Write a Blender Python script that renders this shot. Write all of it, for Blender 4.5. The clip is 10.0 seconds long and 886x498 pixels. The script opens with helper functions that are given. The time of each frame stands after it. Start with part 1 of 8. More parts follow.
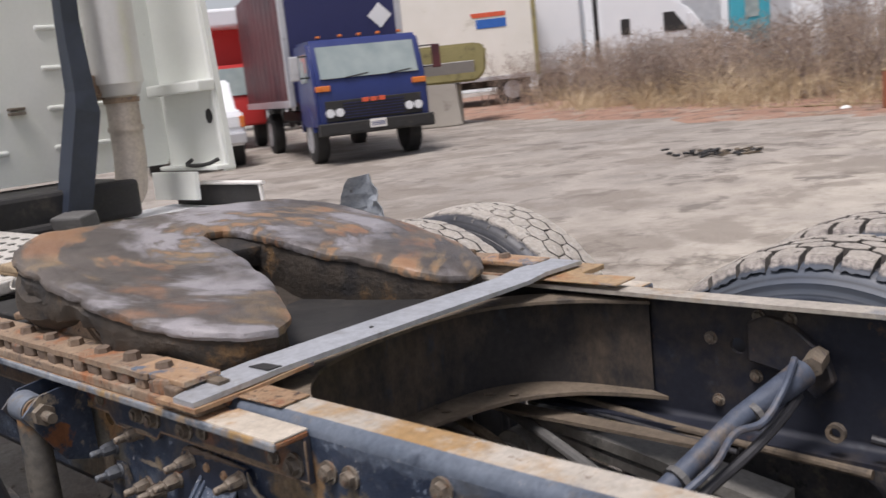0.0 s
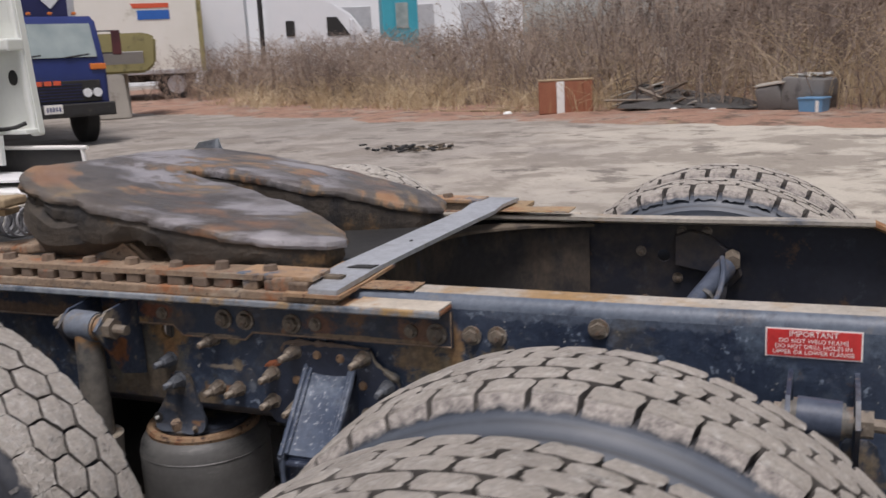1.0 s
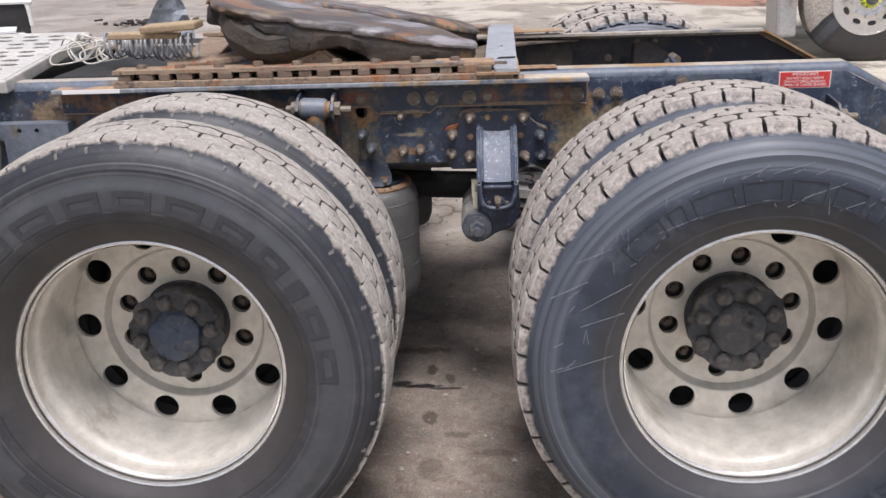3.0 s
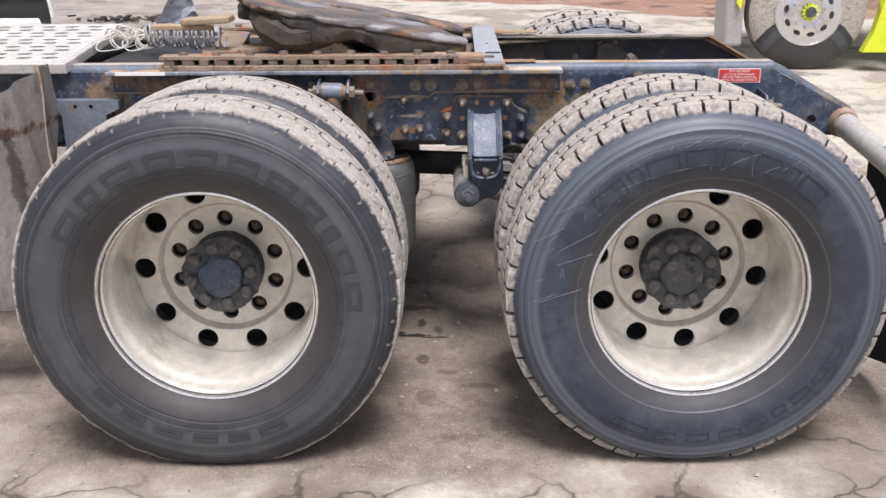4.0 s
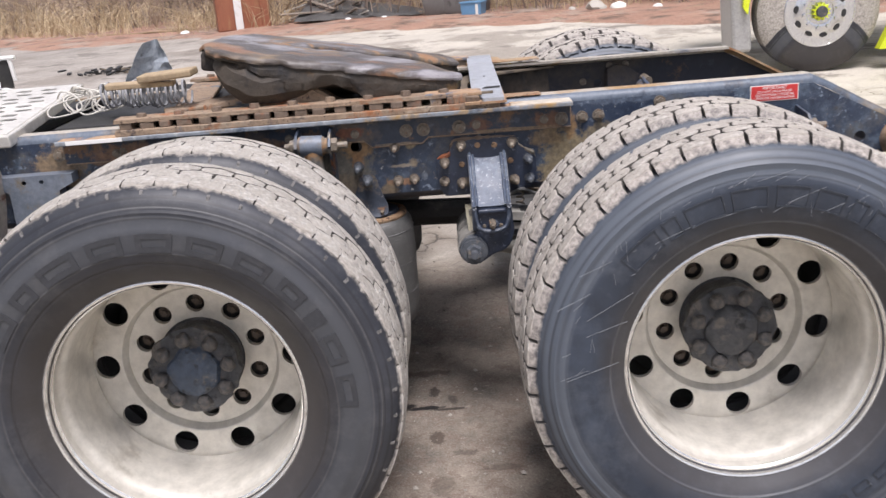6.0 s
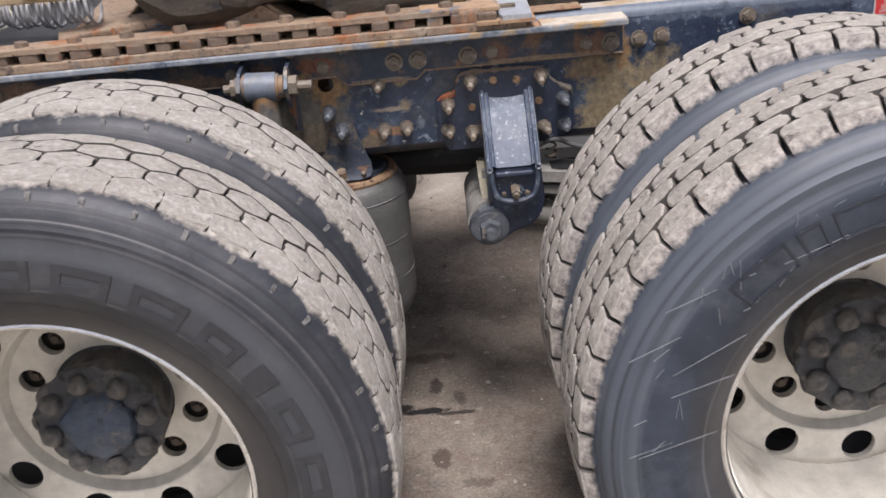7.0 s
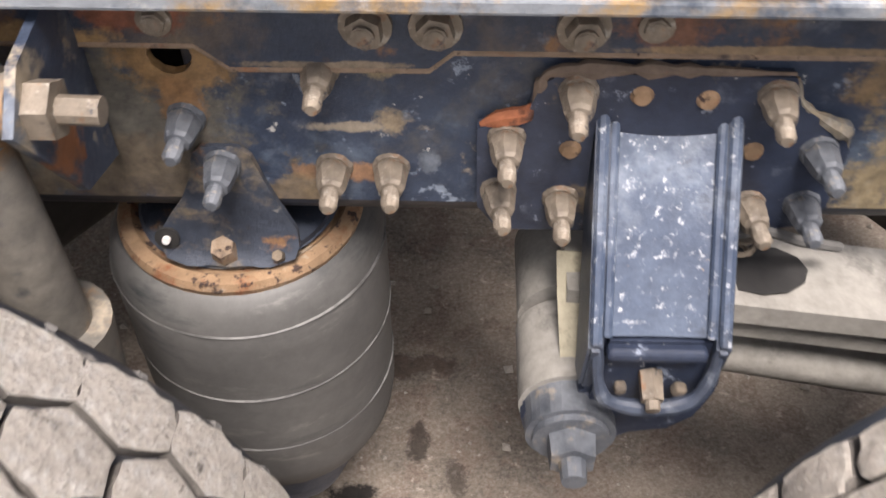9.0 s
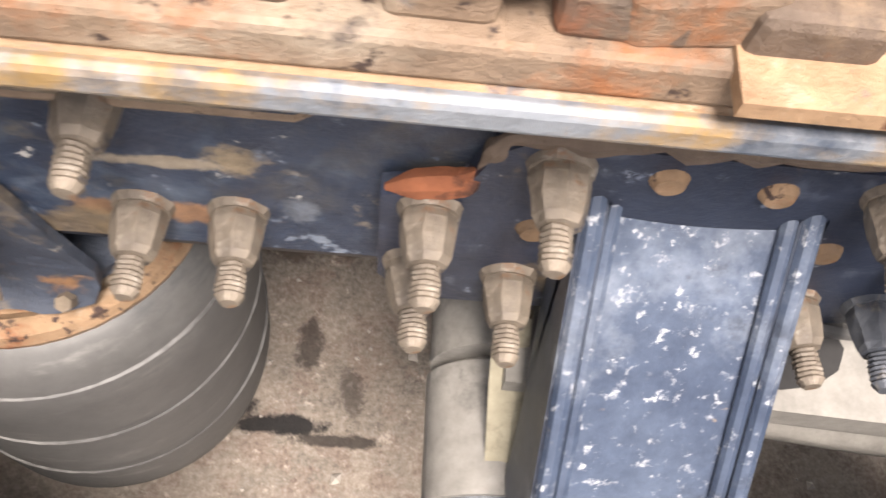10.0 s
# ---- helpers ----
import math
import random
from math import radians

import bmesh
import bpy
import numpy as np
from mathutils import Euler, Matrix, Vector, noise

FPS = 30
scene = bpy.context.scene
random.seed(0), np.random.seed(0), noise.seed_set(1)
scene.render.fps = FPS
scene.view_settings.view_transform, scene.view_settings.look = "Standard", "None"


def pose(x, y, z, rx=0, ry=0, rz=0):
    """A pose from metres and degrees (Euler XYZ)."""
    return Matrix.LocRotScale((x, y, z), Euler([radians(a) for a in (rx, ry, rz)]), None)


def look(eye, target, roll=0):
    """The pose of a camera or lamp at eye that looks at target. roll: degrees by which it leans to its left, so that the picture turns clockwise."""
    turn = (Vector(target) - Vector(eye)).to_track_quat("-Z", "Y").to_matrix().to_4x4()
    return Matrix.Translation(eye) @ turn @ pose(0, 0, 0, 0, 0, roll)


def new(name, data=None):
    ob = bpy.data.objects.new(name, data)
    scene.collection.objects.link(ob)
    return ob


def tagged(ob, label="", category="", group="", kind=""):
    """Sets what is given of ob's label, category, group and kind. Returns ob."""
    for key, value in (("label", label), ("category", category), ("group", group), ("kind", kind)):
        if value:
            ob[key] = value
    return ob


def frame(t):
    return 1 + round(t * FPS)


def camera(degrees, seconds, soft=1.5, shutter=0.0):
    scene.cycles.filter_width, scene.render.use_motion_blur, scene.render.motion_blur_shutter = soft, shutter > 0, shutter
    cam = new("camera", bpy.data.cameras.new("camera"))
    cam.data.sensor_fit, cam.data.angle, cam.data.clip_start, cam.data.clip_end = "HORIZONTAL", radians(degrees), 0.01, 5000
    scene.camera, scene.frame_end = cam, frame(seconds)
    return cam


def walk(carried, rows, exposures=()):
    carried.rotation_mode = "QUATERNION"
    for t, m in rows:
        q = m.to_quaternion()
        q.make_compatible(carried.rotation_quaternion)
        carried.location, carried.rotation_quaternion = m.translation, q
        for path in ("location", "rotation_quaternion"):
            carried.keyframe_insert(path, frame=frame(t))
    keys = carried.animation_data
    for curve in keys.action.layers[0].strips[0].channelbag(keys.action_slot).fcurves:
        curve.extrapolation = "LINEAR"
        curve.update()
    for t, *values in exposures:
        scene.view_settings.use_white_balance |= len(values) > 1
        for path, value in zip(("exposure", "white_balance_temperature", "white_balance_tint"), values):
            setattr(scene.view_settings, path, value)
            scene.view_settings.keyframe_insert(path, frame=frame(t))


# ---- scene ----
cam = camera(50.5, 10.0, shutter=0.25)
PATH = [
    (0, (1.405, -1.186, 1.468), (0.026, 0.22, 1.118), -6.1),
    (0.5, (1.237, -1.593, 1.45), (0.175, 0.065, 1.098), -5.1),
    (1, (0.967, -1.897, 1.426), (0.206, -0.091, 1.025), -2.8),
    (1.5, (0.67, -2.24, 1.433), (0.085, -0.376, 1.004), -1.5),
    (2, (0.417, -2.493, 1.438), (0.038, -0.58, 0.996), -2.2),
    (2.5, (0.173, -2.75, 1.428), (-0.045, -0.838, 0.884), -1.4),
    (3, (0.08, -3.017, 1.413), (-0.012, -1.132, 0.751), -1.9),
    (4.3, (-0.044, -3.613, 1.454), (-0.011, -1.72, 0.81), -0.1),
    (4.5, (-0.042, -3.641, 1.453), (0.011, -1.741, 0.831), -0.3),
    (5, (-0.042, -3.642, 1.446), (0.024, -1.743, 0.823), -1.1),
    (5.5, (-0.026, -3.493, 1.424), (0.003, -1.594, 0.796), -2.4),
    (5.7, (0.002, -3.345, 1.437), (0.007, -1.434, 0.848), -3.9),
    (6.8, (-0.025, -2.531, 1.424), (-0.074, -0.689, 0.648), -5.2),
    (7, (-0.021, -2.368, 1.401), (-0.047, -0.551, 0.566), -5.5),
    (7.5, (-0.021, -1.979, 1.389), (-0.141, -0.244, 0.402), -4.4),
    (8, (-0.074, -1.609, 1.356), (-0.111, 0.001, 0.17), -1.1),
    (8.5, (-0.065, -1.308, 1.33), (-0.031, 0.204, 0.021), -0.8),
    (9, (-0.042, -1.0, 1.325), (-0.082, 0.355, -0.146), -0.2),
    (9.5, (-0.087, -0.76, 1.276), (-0.03, 0.326, -0.403), 5.7),
    (10, (-0.034, -0.65, 1.224), (0.118, 0.237, -0.562), 13.4),
]
EXPOSURES = [(t, e + 0.25, k, 17) for t, e, k in ((0.0, 0.04, 6500), (0.5, -0.15, 6500), (1.0, -0.25, 6480), (1.5, -0.12, 6420), (2.5, 0.15, 6280), (4.5, 0.5, 6300), (5.7, 0.48, 6300), (7.0, 0.40, 6400), (7.5, 0.42, 6450), (8.3, 0.75, 6650), (9.0, 1.15, 6850), (9.5, 1.32, 7000), (10.0, 1.45, 7050))]
walk(cam, [(t, look(eye, target, roll)) for t, eye, target, roll in PATH], EXPOSURES)


# ---- world and light ----
world = bpy.data.worlds.new("world")
scene.world = world
world.use_nodes = True
wn = world.node_tree
wn.nodes.clear()
sky = wn.nodes.new("ShaderNodeTexSky")
sky.sky_type, sky.sun_disc = "NISHITA", False
sky.sun_elevation, sky.sun_rotation = radians(68), radians(168)
sky.air_density, sky.dust_density, sky.ozone_density = 1.0, 2.0, 1.0
grey_sky = wn.nodes.new("ShaderNodeHueSaturation")
grey_sky.inputs["Saturation"].default_value = 0.4
back = wn.nodes.new("ShaderNodeBackground")
back.inputs["Strength"].default_value = 0.095
wout = wn.nodes.new("ShaderNodeOutputWorld")
wn.links.new(sky.outputs[0], grey_sky.inputs["Color"])
wn.links.new(grey_sky.outputs[0], back.inputs["Color"])
wn.links.new(back.outputs[0], wout.inputs["Surface"])
sun_data = bpy.data.lights.new("sun", "SUN")
sun_data.energy, sun_data.angle, sun_data.color = 2.85, radians(22), (1.0, 0.98, 0.95)
sun = new("sun", sun_data)
sun.matrix_world = look((0.62, -2.9, 7.6), (0, 0, 0))


# ---- materials ----
def node_mat(name):
    m = bpy.data.materials.new(name)
    m.use_nodes = True
    nt = m.node_tree
    return m, nt, nt.nodes["Principled BSDF"]


def noise_node(nt, scale, detail=6.0, rough=0.6, coord="Object", stretch=None, seed=0.0):
    tc = nt.nodes.new("ShaderNodeTexCoord")
    mp = nt.nodes.new("ShaderNodeMapping")
    mp.inputs["Location"].default_value = (seed * 3.7, seed * 1.3, seed * 2.1)
    if stretch:
        mp.inputs["Scale"].default_value = stretch
    n = nt.nodes.new("ShaderNodeTexNoise")
    n.inputs["Scale"].default_value, n.inputs["Detail"].default_value, n.inputs["Roughness"].default_value = scale, detail, rough
    nt.links.new(tc.outputs[coord], mp.inputs["Vector"])
    nt.links.new(mp.outputs[0], n.inputs["Vector"])
    return n.outputs["Fac"]


def ramp(nt, fac, stops):
    r = nt.nodes.new("ShaderNodeValToRGB")
    e = r.color_ramp.elements
    e[0].position, e[0].color = stops[0][0], (*stops[0][1], 1)
    e[1].position, e[1].color = stops[-1][0], (*stops[-1][1], 1)
    for p, c in stops[1:-1]:
        e.new(p).color = (*c, 1)
    nt.links.new(fac, r.inputs[0])
    return r.outputs[0]


def mix(nt, fac, a, b, mode="MIX"):
    n = nt.nodes.new("ShaderNodeMix")
    n.data_type, n.blend_type = "RGBA", mode
    for sock, v in ((n.inputs[0], fac), (n.inputs[6], a), (n.inputs[7], b)):
        if isinstance(v, (int, float)):
            sock.default_value = v
        elif isinstance(v, tuple):
            sock.default_value = (*v, 1)
        else:
            nt.links.new(v, sock)
    return n.outputs[2]


def math_node(nt, op, a, b=0.0):
    n = nt.nodes.new("ShaderNodeMath")
    n.operation, n.use_clamp = op, op in ("MULTIPLY", "ADD")
    for sock, v in zip(n.inputs, (a, b)):
        if isinstance(v, (int, float)):
            sock.default_value = v
        else:
            nt.links.new(v, sock)
    return n.outputs[0]


def bump(nt, bsdf, fac, strength=0.3, dist=0.002):
    b = nt.nodes.new("ShaderNodeBump")
    b.inputs["Strength"].default_value, b.inputs["Distance"].default_value = strength, dist
    nt.links.new(fac, b.inputs["Height"])
    nt.links.new(b.outputs[0], bsdf.inputs["Normal"])


def mask(nt, fac, lo, hi):
    if lo > hi:
        return ramp(nt, fac, [(hi, (1, 1, 1)), (lo, (0, 0, 0))])
    return ramp(nt, fac, [(lo, (0, 0, 0)), (hi, (1, 1, 1))])


def worn(name, base, base2, patches=(), rough=0.6, metal=0.0, grain=60.0, broad=5.0, bump_s=0.3, bump_d=0.002, stretch=None, speckle=0.35):
    """Base colour with two scales of variation, then patches: (colour, scale, lo, hi, seed)."""
    m, nt, bs = node_mat(name)
    fine = noise_node(nt, grain, 8, 0.7)
    wide = noise_node(nt, broad, 6, 0.65, stretch=stretch)
    col = ramp(nt, wide, [(0.3, base), (0.7, base2)])
    col = mix(nt, speckle, col, ramp(nt, fine, [(0.3, tuple(c * 0.55 for c in base)), (0.7, tuple(min(1, c * 1.4) for c in base2))]))
    for colour, scale, lo, hi, seed in patches:
        p = noise_node(nt, scale, 10, 0.7, seed=seed, stretch=stretch)
        tone = ramp(nt, fine, [(0.3, tuple(c * 0.6 for c in colour)), (0.7, colour)])
        col = mix(nt, mask(nt, p, lo, hi), col, tone)
    nt.links.new(col, bs.inputs["Base Color"])
    bs.inputs["Metallic"].default_value = metal
    rr = ramp(nt, wide, [(0.3, (rough * 0.8,) * 3), (0.7, (min(1, rough * 1.15),) * 3)])
    nt.links.new(rr, bs.inputs["Roughness"])
    bump(nt, bs, fine, bump_s, bump_d)
    return m


def add_stains(m, stains, flat=False):
    """Ragged stains at known spots of an upright side: (x, z, half width, half height, colour, strength); flat: of the ground, with y for z."""
    nt = m.node_tree
    bs = nt.nodes["Principled BSDF"]
    col = bs.inputs["Base Color"].links[0].from_socket
    rag = noise_node(nt, 22, 10, 0.75, seed=201)
    rag2 = noise_node(nt, 70, 6, 0.7, seed=202)
    tc = nt.nodes.new("ShaderNodeTexCoord")
    for x, z, rx, rz, colour, amount in stains:
        mp = nt.nodes.new("ShaderNodeMapping")
        mp.inputs["Scale"].default_value = (1 / rx, 1 / rz, 0.0) if flat else (1 / rx, 0.0, 1 / rz)
        mp.inputs["Location"].default_value = (-x / rx, -z / rz, 0.0) if flat else (-x / rx, 0.0, -z / rz)
        ln = nt.nodes.new("ShaderNodeVectorMath")
        ln.operation = "LENGTH"
        nt.links.new(tc.outputs["Object"], mp.inputs["Vector"])
        nt.links.new(mp.outputs[0], ln.inputs[0])
        n = nt.nodes.new("ShaderNodeMath")
        n.operation = "MULTIPLY_ADD"
        nt.links.new(rag, n.inputs[0])
        n.inputs[1].default_value, n.inputs[2].default_value = 3.2, -1.6
        d = nt.nodes.new("ShaderNodeMath")
        d.operation = "ADD"
        nt.links.new(ln.outputs["Value"], d.inputs[0])
        nt.links.new(n.outputs[0], d.inputs[1])
        fac = math_node(nt, "MULTIPLY", ramp(nt, d.outputs[0], [(0.62, (1, 1, 1)), (1.0, (0, 0, 0))]), amount)
        tone = ramp(nt, rag2, [(0.35, tuple(c * 0.5 for c in colour)), (0.62, colour)])
        col = mix(nt, fac, col, tone)
    nt.links.new(col, bs.inputs["Base Color"])
    return m


def grease_mat():
    """Cast plate with streaks of wear and painted sky sheen that run round its middle."""
    m, nt, bs = node_mat("greasy_cast_steel")
    tc = nt.nodes.new("ShaderNodeTexCoord")
    sep = nt.nodes.new("ShaderNodeSeparateXYZ")
    nt.links.new(tc.outputs["Object"], sep.inputs[0])
    dx = nt.nodes.new("ShaderNodeMath")
    dx.operation = "ADD"
    dx.inputs[1].default_value = 0.38
    nt.links.new(sep.outputs["X"], dx.inputs[0])
    rad = nt.nodes.new("ShaderNodeMath")
    rad.operation = "POWER"
    sq = nt.nodes.new("ShaderNodeMath")
    sq.operation = "ADD"
    for k, src in ((0, dx.outputs[0]), (1, sep.outputs["Y"])):
        p = nt.nodes.new("ShaderNodeMath")
        p.operation = "MULTIPLY"
        nt.links.new(src, p.inputs[0])
        nt.links.new(src, p.inputs[1])
        nt.links.new(p.outputs[0], sq.inputs[k])
    nt.links.new(sq.outputs[0], rad.inputs[0])
    rad.inputs[1].default_value = 0.5
    ang = nt.nodes.new("ShaderNodeMath")
    ang.operation = "ARCTAN2"
    nt.links.new(sep.outputs["Y"], ang.inputs[0])
    nt.links.new(dx.outputs[0], ang.inputs[1])
    comb = nt.nodes.new("ShaderNodeCombineXYZ")
    for k, (src, f) in enumerate(((rad.outputs[0], 11.0), (ang.outputs[0], 1.1), (sep.outputs["Z"], 6.0))):
        p = nt.nodes.new("ShaderNodeMath")
        p.operation = "MULTIPLY"
        p.inputs[1].default_value = f
        nt.links.new(src, p.inputs[0])
        nt.links.new(p.outputs[0], comb.inputs[k])
    streak = nt.nodes.new("ShaderNodeTexNoise")
    streak.inputs["Scale"].default_value, streak.inputs["Detail"].default_value, streak.inputs["Roughness"].default_value = 1.0, 9, 0.62
    nt.links.new(comb.outputs[0], streak.inputs["Vector"])
    fine = noise_node(nt, 30, 9, 0.72)
    wide = noise_node(nt, 4.5, 8, 0.65, seed=3)
    patch = noise_node(nt, 2.6, 6, 0.6, seed=8)
    col = ramp(nt, wide, [(0.3, (0.036, 0.029, 0.025)), (0.7, (0.120, 0.098, 0.082))])
    # pale lavender streaks: worn metal, with sky highlights painted into the colour
    pale = math_node(nt, "MULTIPLY", mask(nt, streak.outputs["Fac"], 0.47, 0.54), mask(nt, patch, 0.46, 0.56))
    col = mix(nt, math_node(nt, "MULTIPLY", pale, 0.72), col, (0.45, 0.43, 0.455))
    och = math_node(nt, "MULTIPLY", mask(nt, streak.outputs["Fac"], 0.50, 0.43), mask(nt, noise_node(nt, 3.4, 6, 0.6, seed=21), 0.44, 0.55))
    col = mix(nt, math_node(nt, "MULTIPLY", och, 0.75), col, (0.32, 0.215, 0.10))
    ora = math_node(nt, "MULTIPLY", mask(nt, streak.outputs["Fac"], 0.47, 0.41), mask(nt, noise_node(nt, 2.9, 5, 0.6, seed=14), 0.44, 0.53))
    col = mix(nt, math_node(nt, "MULTIPLY", ora, 0.55), col, (0.44, 0.19, 0.07))
    col = mix(nt, 0.25, col, ramp(nt, fine, [(0.32, (0.018, 0.016, 0.016)), (0.7, (0.22, 0.19, 0.17))]))
    pits = noise_node(nt, 13, 10, 0.75, seed=33)
    col = mix(nt, math_node(nt, "MULTIPLY", mask(nt, pits, 0.60, 0.66), 0.8), col, (0.02, 0.017, 0.016))
    nt.links.new(col, bs.inputs["Base Color"])
    nt.links.new(ramp(nt, wide, [(0.3, (0.34,) * 3), (0.7, (0.6,) * 3)]), bs.inputs["Roughness"])
    bs.inputs["Coat Weight"].default_value = 0.3
    bs.inputs["Coat Roughness"].default_value = 0.35
    relief = math_node(nt, "ADD", math_node(nt, "MULTIPLY", fine, 0.45), math_node(nt, "MULTIPLY", streak.outputs["Fac"], 0.55))
    bump(nt, bs, relief, 1.0, 0.014)
    return m


RUST = (0.28, 0.11, 0.045)
M_navy = worn("navy_frame_paint", (0.014, 0.021, 0.040), (0.046, 0.062, 0.094), [((0.19, 0.155, 0.115), 4, 0.48, 0.70, 1), ((0.14, 0.17, 0.215), 11, 0.52, 0.66, 73), (RUST, 8, 0.585, 0.635, 2), ((0.13, 0.15, 0.19), 30, 0.58, 0.70, 3), ((0.36, 0.30, 0.22), 13, 0.585, 0.66, 45), ((0.19, 0.15, 0.095), 2.6, 0.57, 0.68, 49), ((0.55, 0.54, 0.5), 60, 0.67, 0.71, 74)], 0.45, bump_s=0.6, bump_d=0.003)
M_rail_side = worn("stained_navy_rail_paint", (0.013, 0.020, 0.040), (0.044, 0.062, 0.098), [((0.15, 0.135, 0.105), 5, 0.54, 0.70, 1), ((0.11, 0.145, 0.195), 11, 0.53, 0.66, 73), ((0.20, 0.115, 0.06), 8, 0.60, 0.66, 2), ((0.13, 0.15, 0.19), 30, 0.58, 0.70, 3), ((0.36, 0.30, 0.22), 16, 0.62, 0.68, 45), ((0.24, 0.29, 0.36), 36, 0.60, 0.645, 221), ((0.55, 0.54, 0.5), 60, 0.64, 0.68, 74)], 0.42, bump_s=0.7, bump_d=0.003)
add_stains(M_rail_side, [(-0.36, 0.84, 0.17, 0.11, (0.15, 0.135, 0.105), 0.85), (-0.30, 0.79, 0.12, 0.05, (0.17, 0.13, 0.09), 0.7), (-0.262, 0.905, 0.045, 0.032, (0.34, 0.20, 0.085), 0.9), (-0.262, 0.868, 0.020, 0.03, (0.30, 0.16, 0.07), 0.8),
                         (-0.130, 0.846, 0.045, 0.006, (0.42, 0.35, 0.26), 0.85), (-0.098, 0.850, 0.014, 0.016, (0.40, 0.31, 0.20), 0.85), (-0.125, 0.798, 0.055, 0.012, (0.36, 0.20, 0.11), 0.9), (-0.19, 0.775, 0.05, 0.02, (0.26, 0.19, 0.11), 0.7), (-0.102, 0.905, 0.022, 0.012, (0.36, 0.28, 0.16), 0.9),
                         (-0.07, 0.81, 0.012, 0.016, (0.22, 0.25, 0.29), 0.7), (0.34, 0.80, 0.075, 0.14, (0.36, 0.28, 0.16), 0.85), (0.44, 0.80, 0.07, 0.13, (0.32, 0.25, 0.15), 0.8), (0.29, 0.90, 0.05, 0.03, (0.30, 0.20, 0.10), 0.8), (0.36, 0.93, 0.02, 0.04, (0.34, 0.20, 0.09), 0.8), (-1.12, 0.92, 0.09, 0.07, (0.30, 0.21, 0.12), 0.85), (-0.95, 0.93, 0.12, 0.02, (0.26, 0.15, 0.08), 0.8), (0.62, 0.99, 0.3, 0.014, (0.14, 0.17, 0.22), 0.6)])
M_angle_side = worn("stained_navy_angle_paint", (0.013, 0.020, 0.038), (0.040, 0.055, 0.085), [((0.16, 0.12, 0.085), 6, 0.52, 0.68, 141), ((0.22, 0.115, 0.055), 10, 0.57, 0.64, 142), ((0.13, 0.15, 0.19), 26, 0.58, 0.70, 143), ((0.42, 0.36, 0.28), 30, 0.63, 0.69, 144)], 0.45, bump_s=0.8, bump_d=0.003)
add_stains(M_angle_side, [(-0.275, 0.955, 0.045, 0.022, (0.24, 0.085, 0.045), 0.95), (0.10, 0.953, 0.040, 0.022, (0.20, 0.09, 0.05), 0.9), (0.30, 0.95, 0.05, 0.03, (0.24, 0.12, 0.065), 0.9), (-0.35, 0.935, 0.08, 0.012, (0.40, 0.25, 0.11), 0.9), (0.2, 0.931, 0.14, 0.005, (0.32, 0.22, 0.12), 0.8), (-0.14, 0.914, 0.07, 0.004, (0.34, 0.26, 0.17), 0.8), (-0.6, 0.94, 0.2, 0.02, (0.26, 0.15, 0.08), 0.8), (-0.9, 0.95, 0.15, 0.03, (0.28, 0.15, 0.08), 0.85)])
# navy base darker than the near rail's side, with brown and rusty patches
M_navy_dark = worn("dark_grimy_inner_paint", (0.009, 0.011, 0.020), (0.018, 0.021, 0.032), [((0.105, 0.08, 0.055), 2.6, 0.48, 0.66, 4), ((0.05, 0.058, 0.075), 14, 0.6, 0.7, 75), ((0.17, 0.09, 0.045), 9, 0.62, 0.72, 5)], 0.6)
M_bracket = worn("blue_grey_bracket_paint", (0.028, 0.042, 0.075), (0.082, 0.108, 0.155), [((0.21, 0.245, 0.30), 10, 0.53, 0.70, 46), ((0.030, 0.037, 0.054), 13, 0.55, 0.65, 106), ((0.46, 0.48, 0.51), 110, 0.58, 0.68, 6), ((0.50, 0.52, 0.55), 48, 0.63, 0.67, 71), ((0.46, 0.48, 0.51), 95, 0.61, 0.65, 171), ((0.40, 0.30, 0.20), 24, 0.655, 0.69, 7)], 0.5, broad=9, bump_s=0.5)
M_bracket_dark = worn("dark_blue_bracket_edge", (0.016, 0.022, 0.038), (0.060, 0.074, 0.102), [((0.20, 0.225, 0.26), 22, 0.56, 0.68, 134), ((0.28, 0.24, 0.18), 16, 0.62, 0.72, 135), ((0.5, 0.52, 0.54), 90, 0.64, 0.70, 136)], 0.42, broad=9, bump_s=0.5)
M_spacer = worn("pale_yellow_grey_plate", (0.24, 0.215, 0.15), (0.38, 0.345, 0.25), [((0.14, 0.12, 0.085), 14, 0.55, 0.68, 137)], 0.7, broad=12)
M_rust_red = worn("flaking_red_rust", (0.20, 0.062, 0.028), (0.36, 0.125, 0.055), [((0.10, 0.04, 0.025), 40, 0.54, 0.64, 138), ((0.40, 0.26, 0.14), 22, 0.60, 0.70, 139)], 0.8, broad=18, bump_s=1.0, bump_d=0.004)
M_mount = worn("rust_scabbed_navy", (0.020, 0.027, 0.042), (0.055, 0.066, 0.088), [((0.24, 0.19, 0.13), 14, 0.50, 0.62, 145), ((0.26, 0.14, 0.07), 18, 0.60, 0.68, 146), ((0.4, 0.37, 0.32), 34, 0.60, 0.68, 147)], 0.6, broad=12, bump_s=0.9, bump_d=0.003)
M_shock = worn("ochre_stained_shock_paint", (0.085, 0.082, 0.075), (0.20, 0.18, 0.15), [((0.34, 0.19, 0.085), 9, 0.53, 0.63, 148), ((0.42, 0.35, 0.26), 12, 0.56, 0.68, 149), ((0.05, 0.06, 0.075), 9, 0.56, 0.66, 150)], 0.65, broad=9, bump_s=0.7)
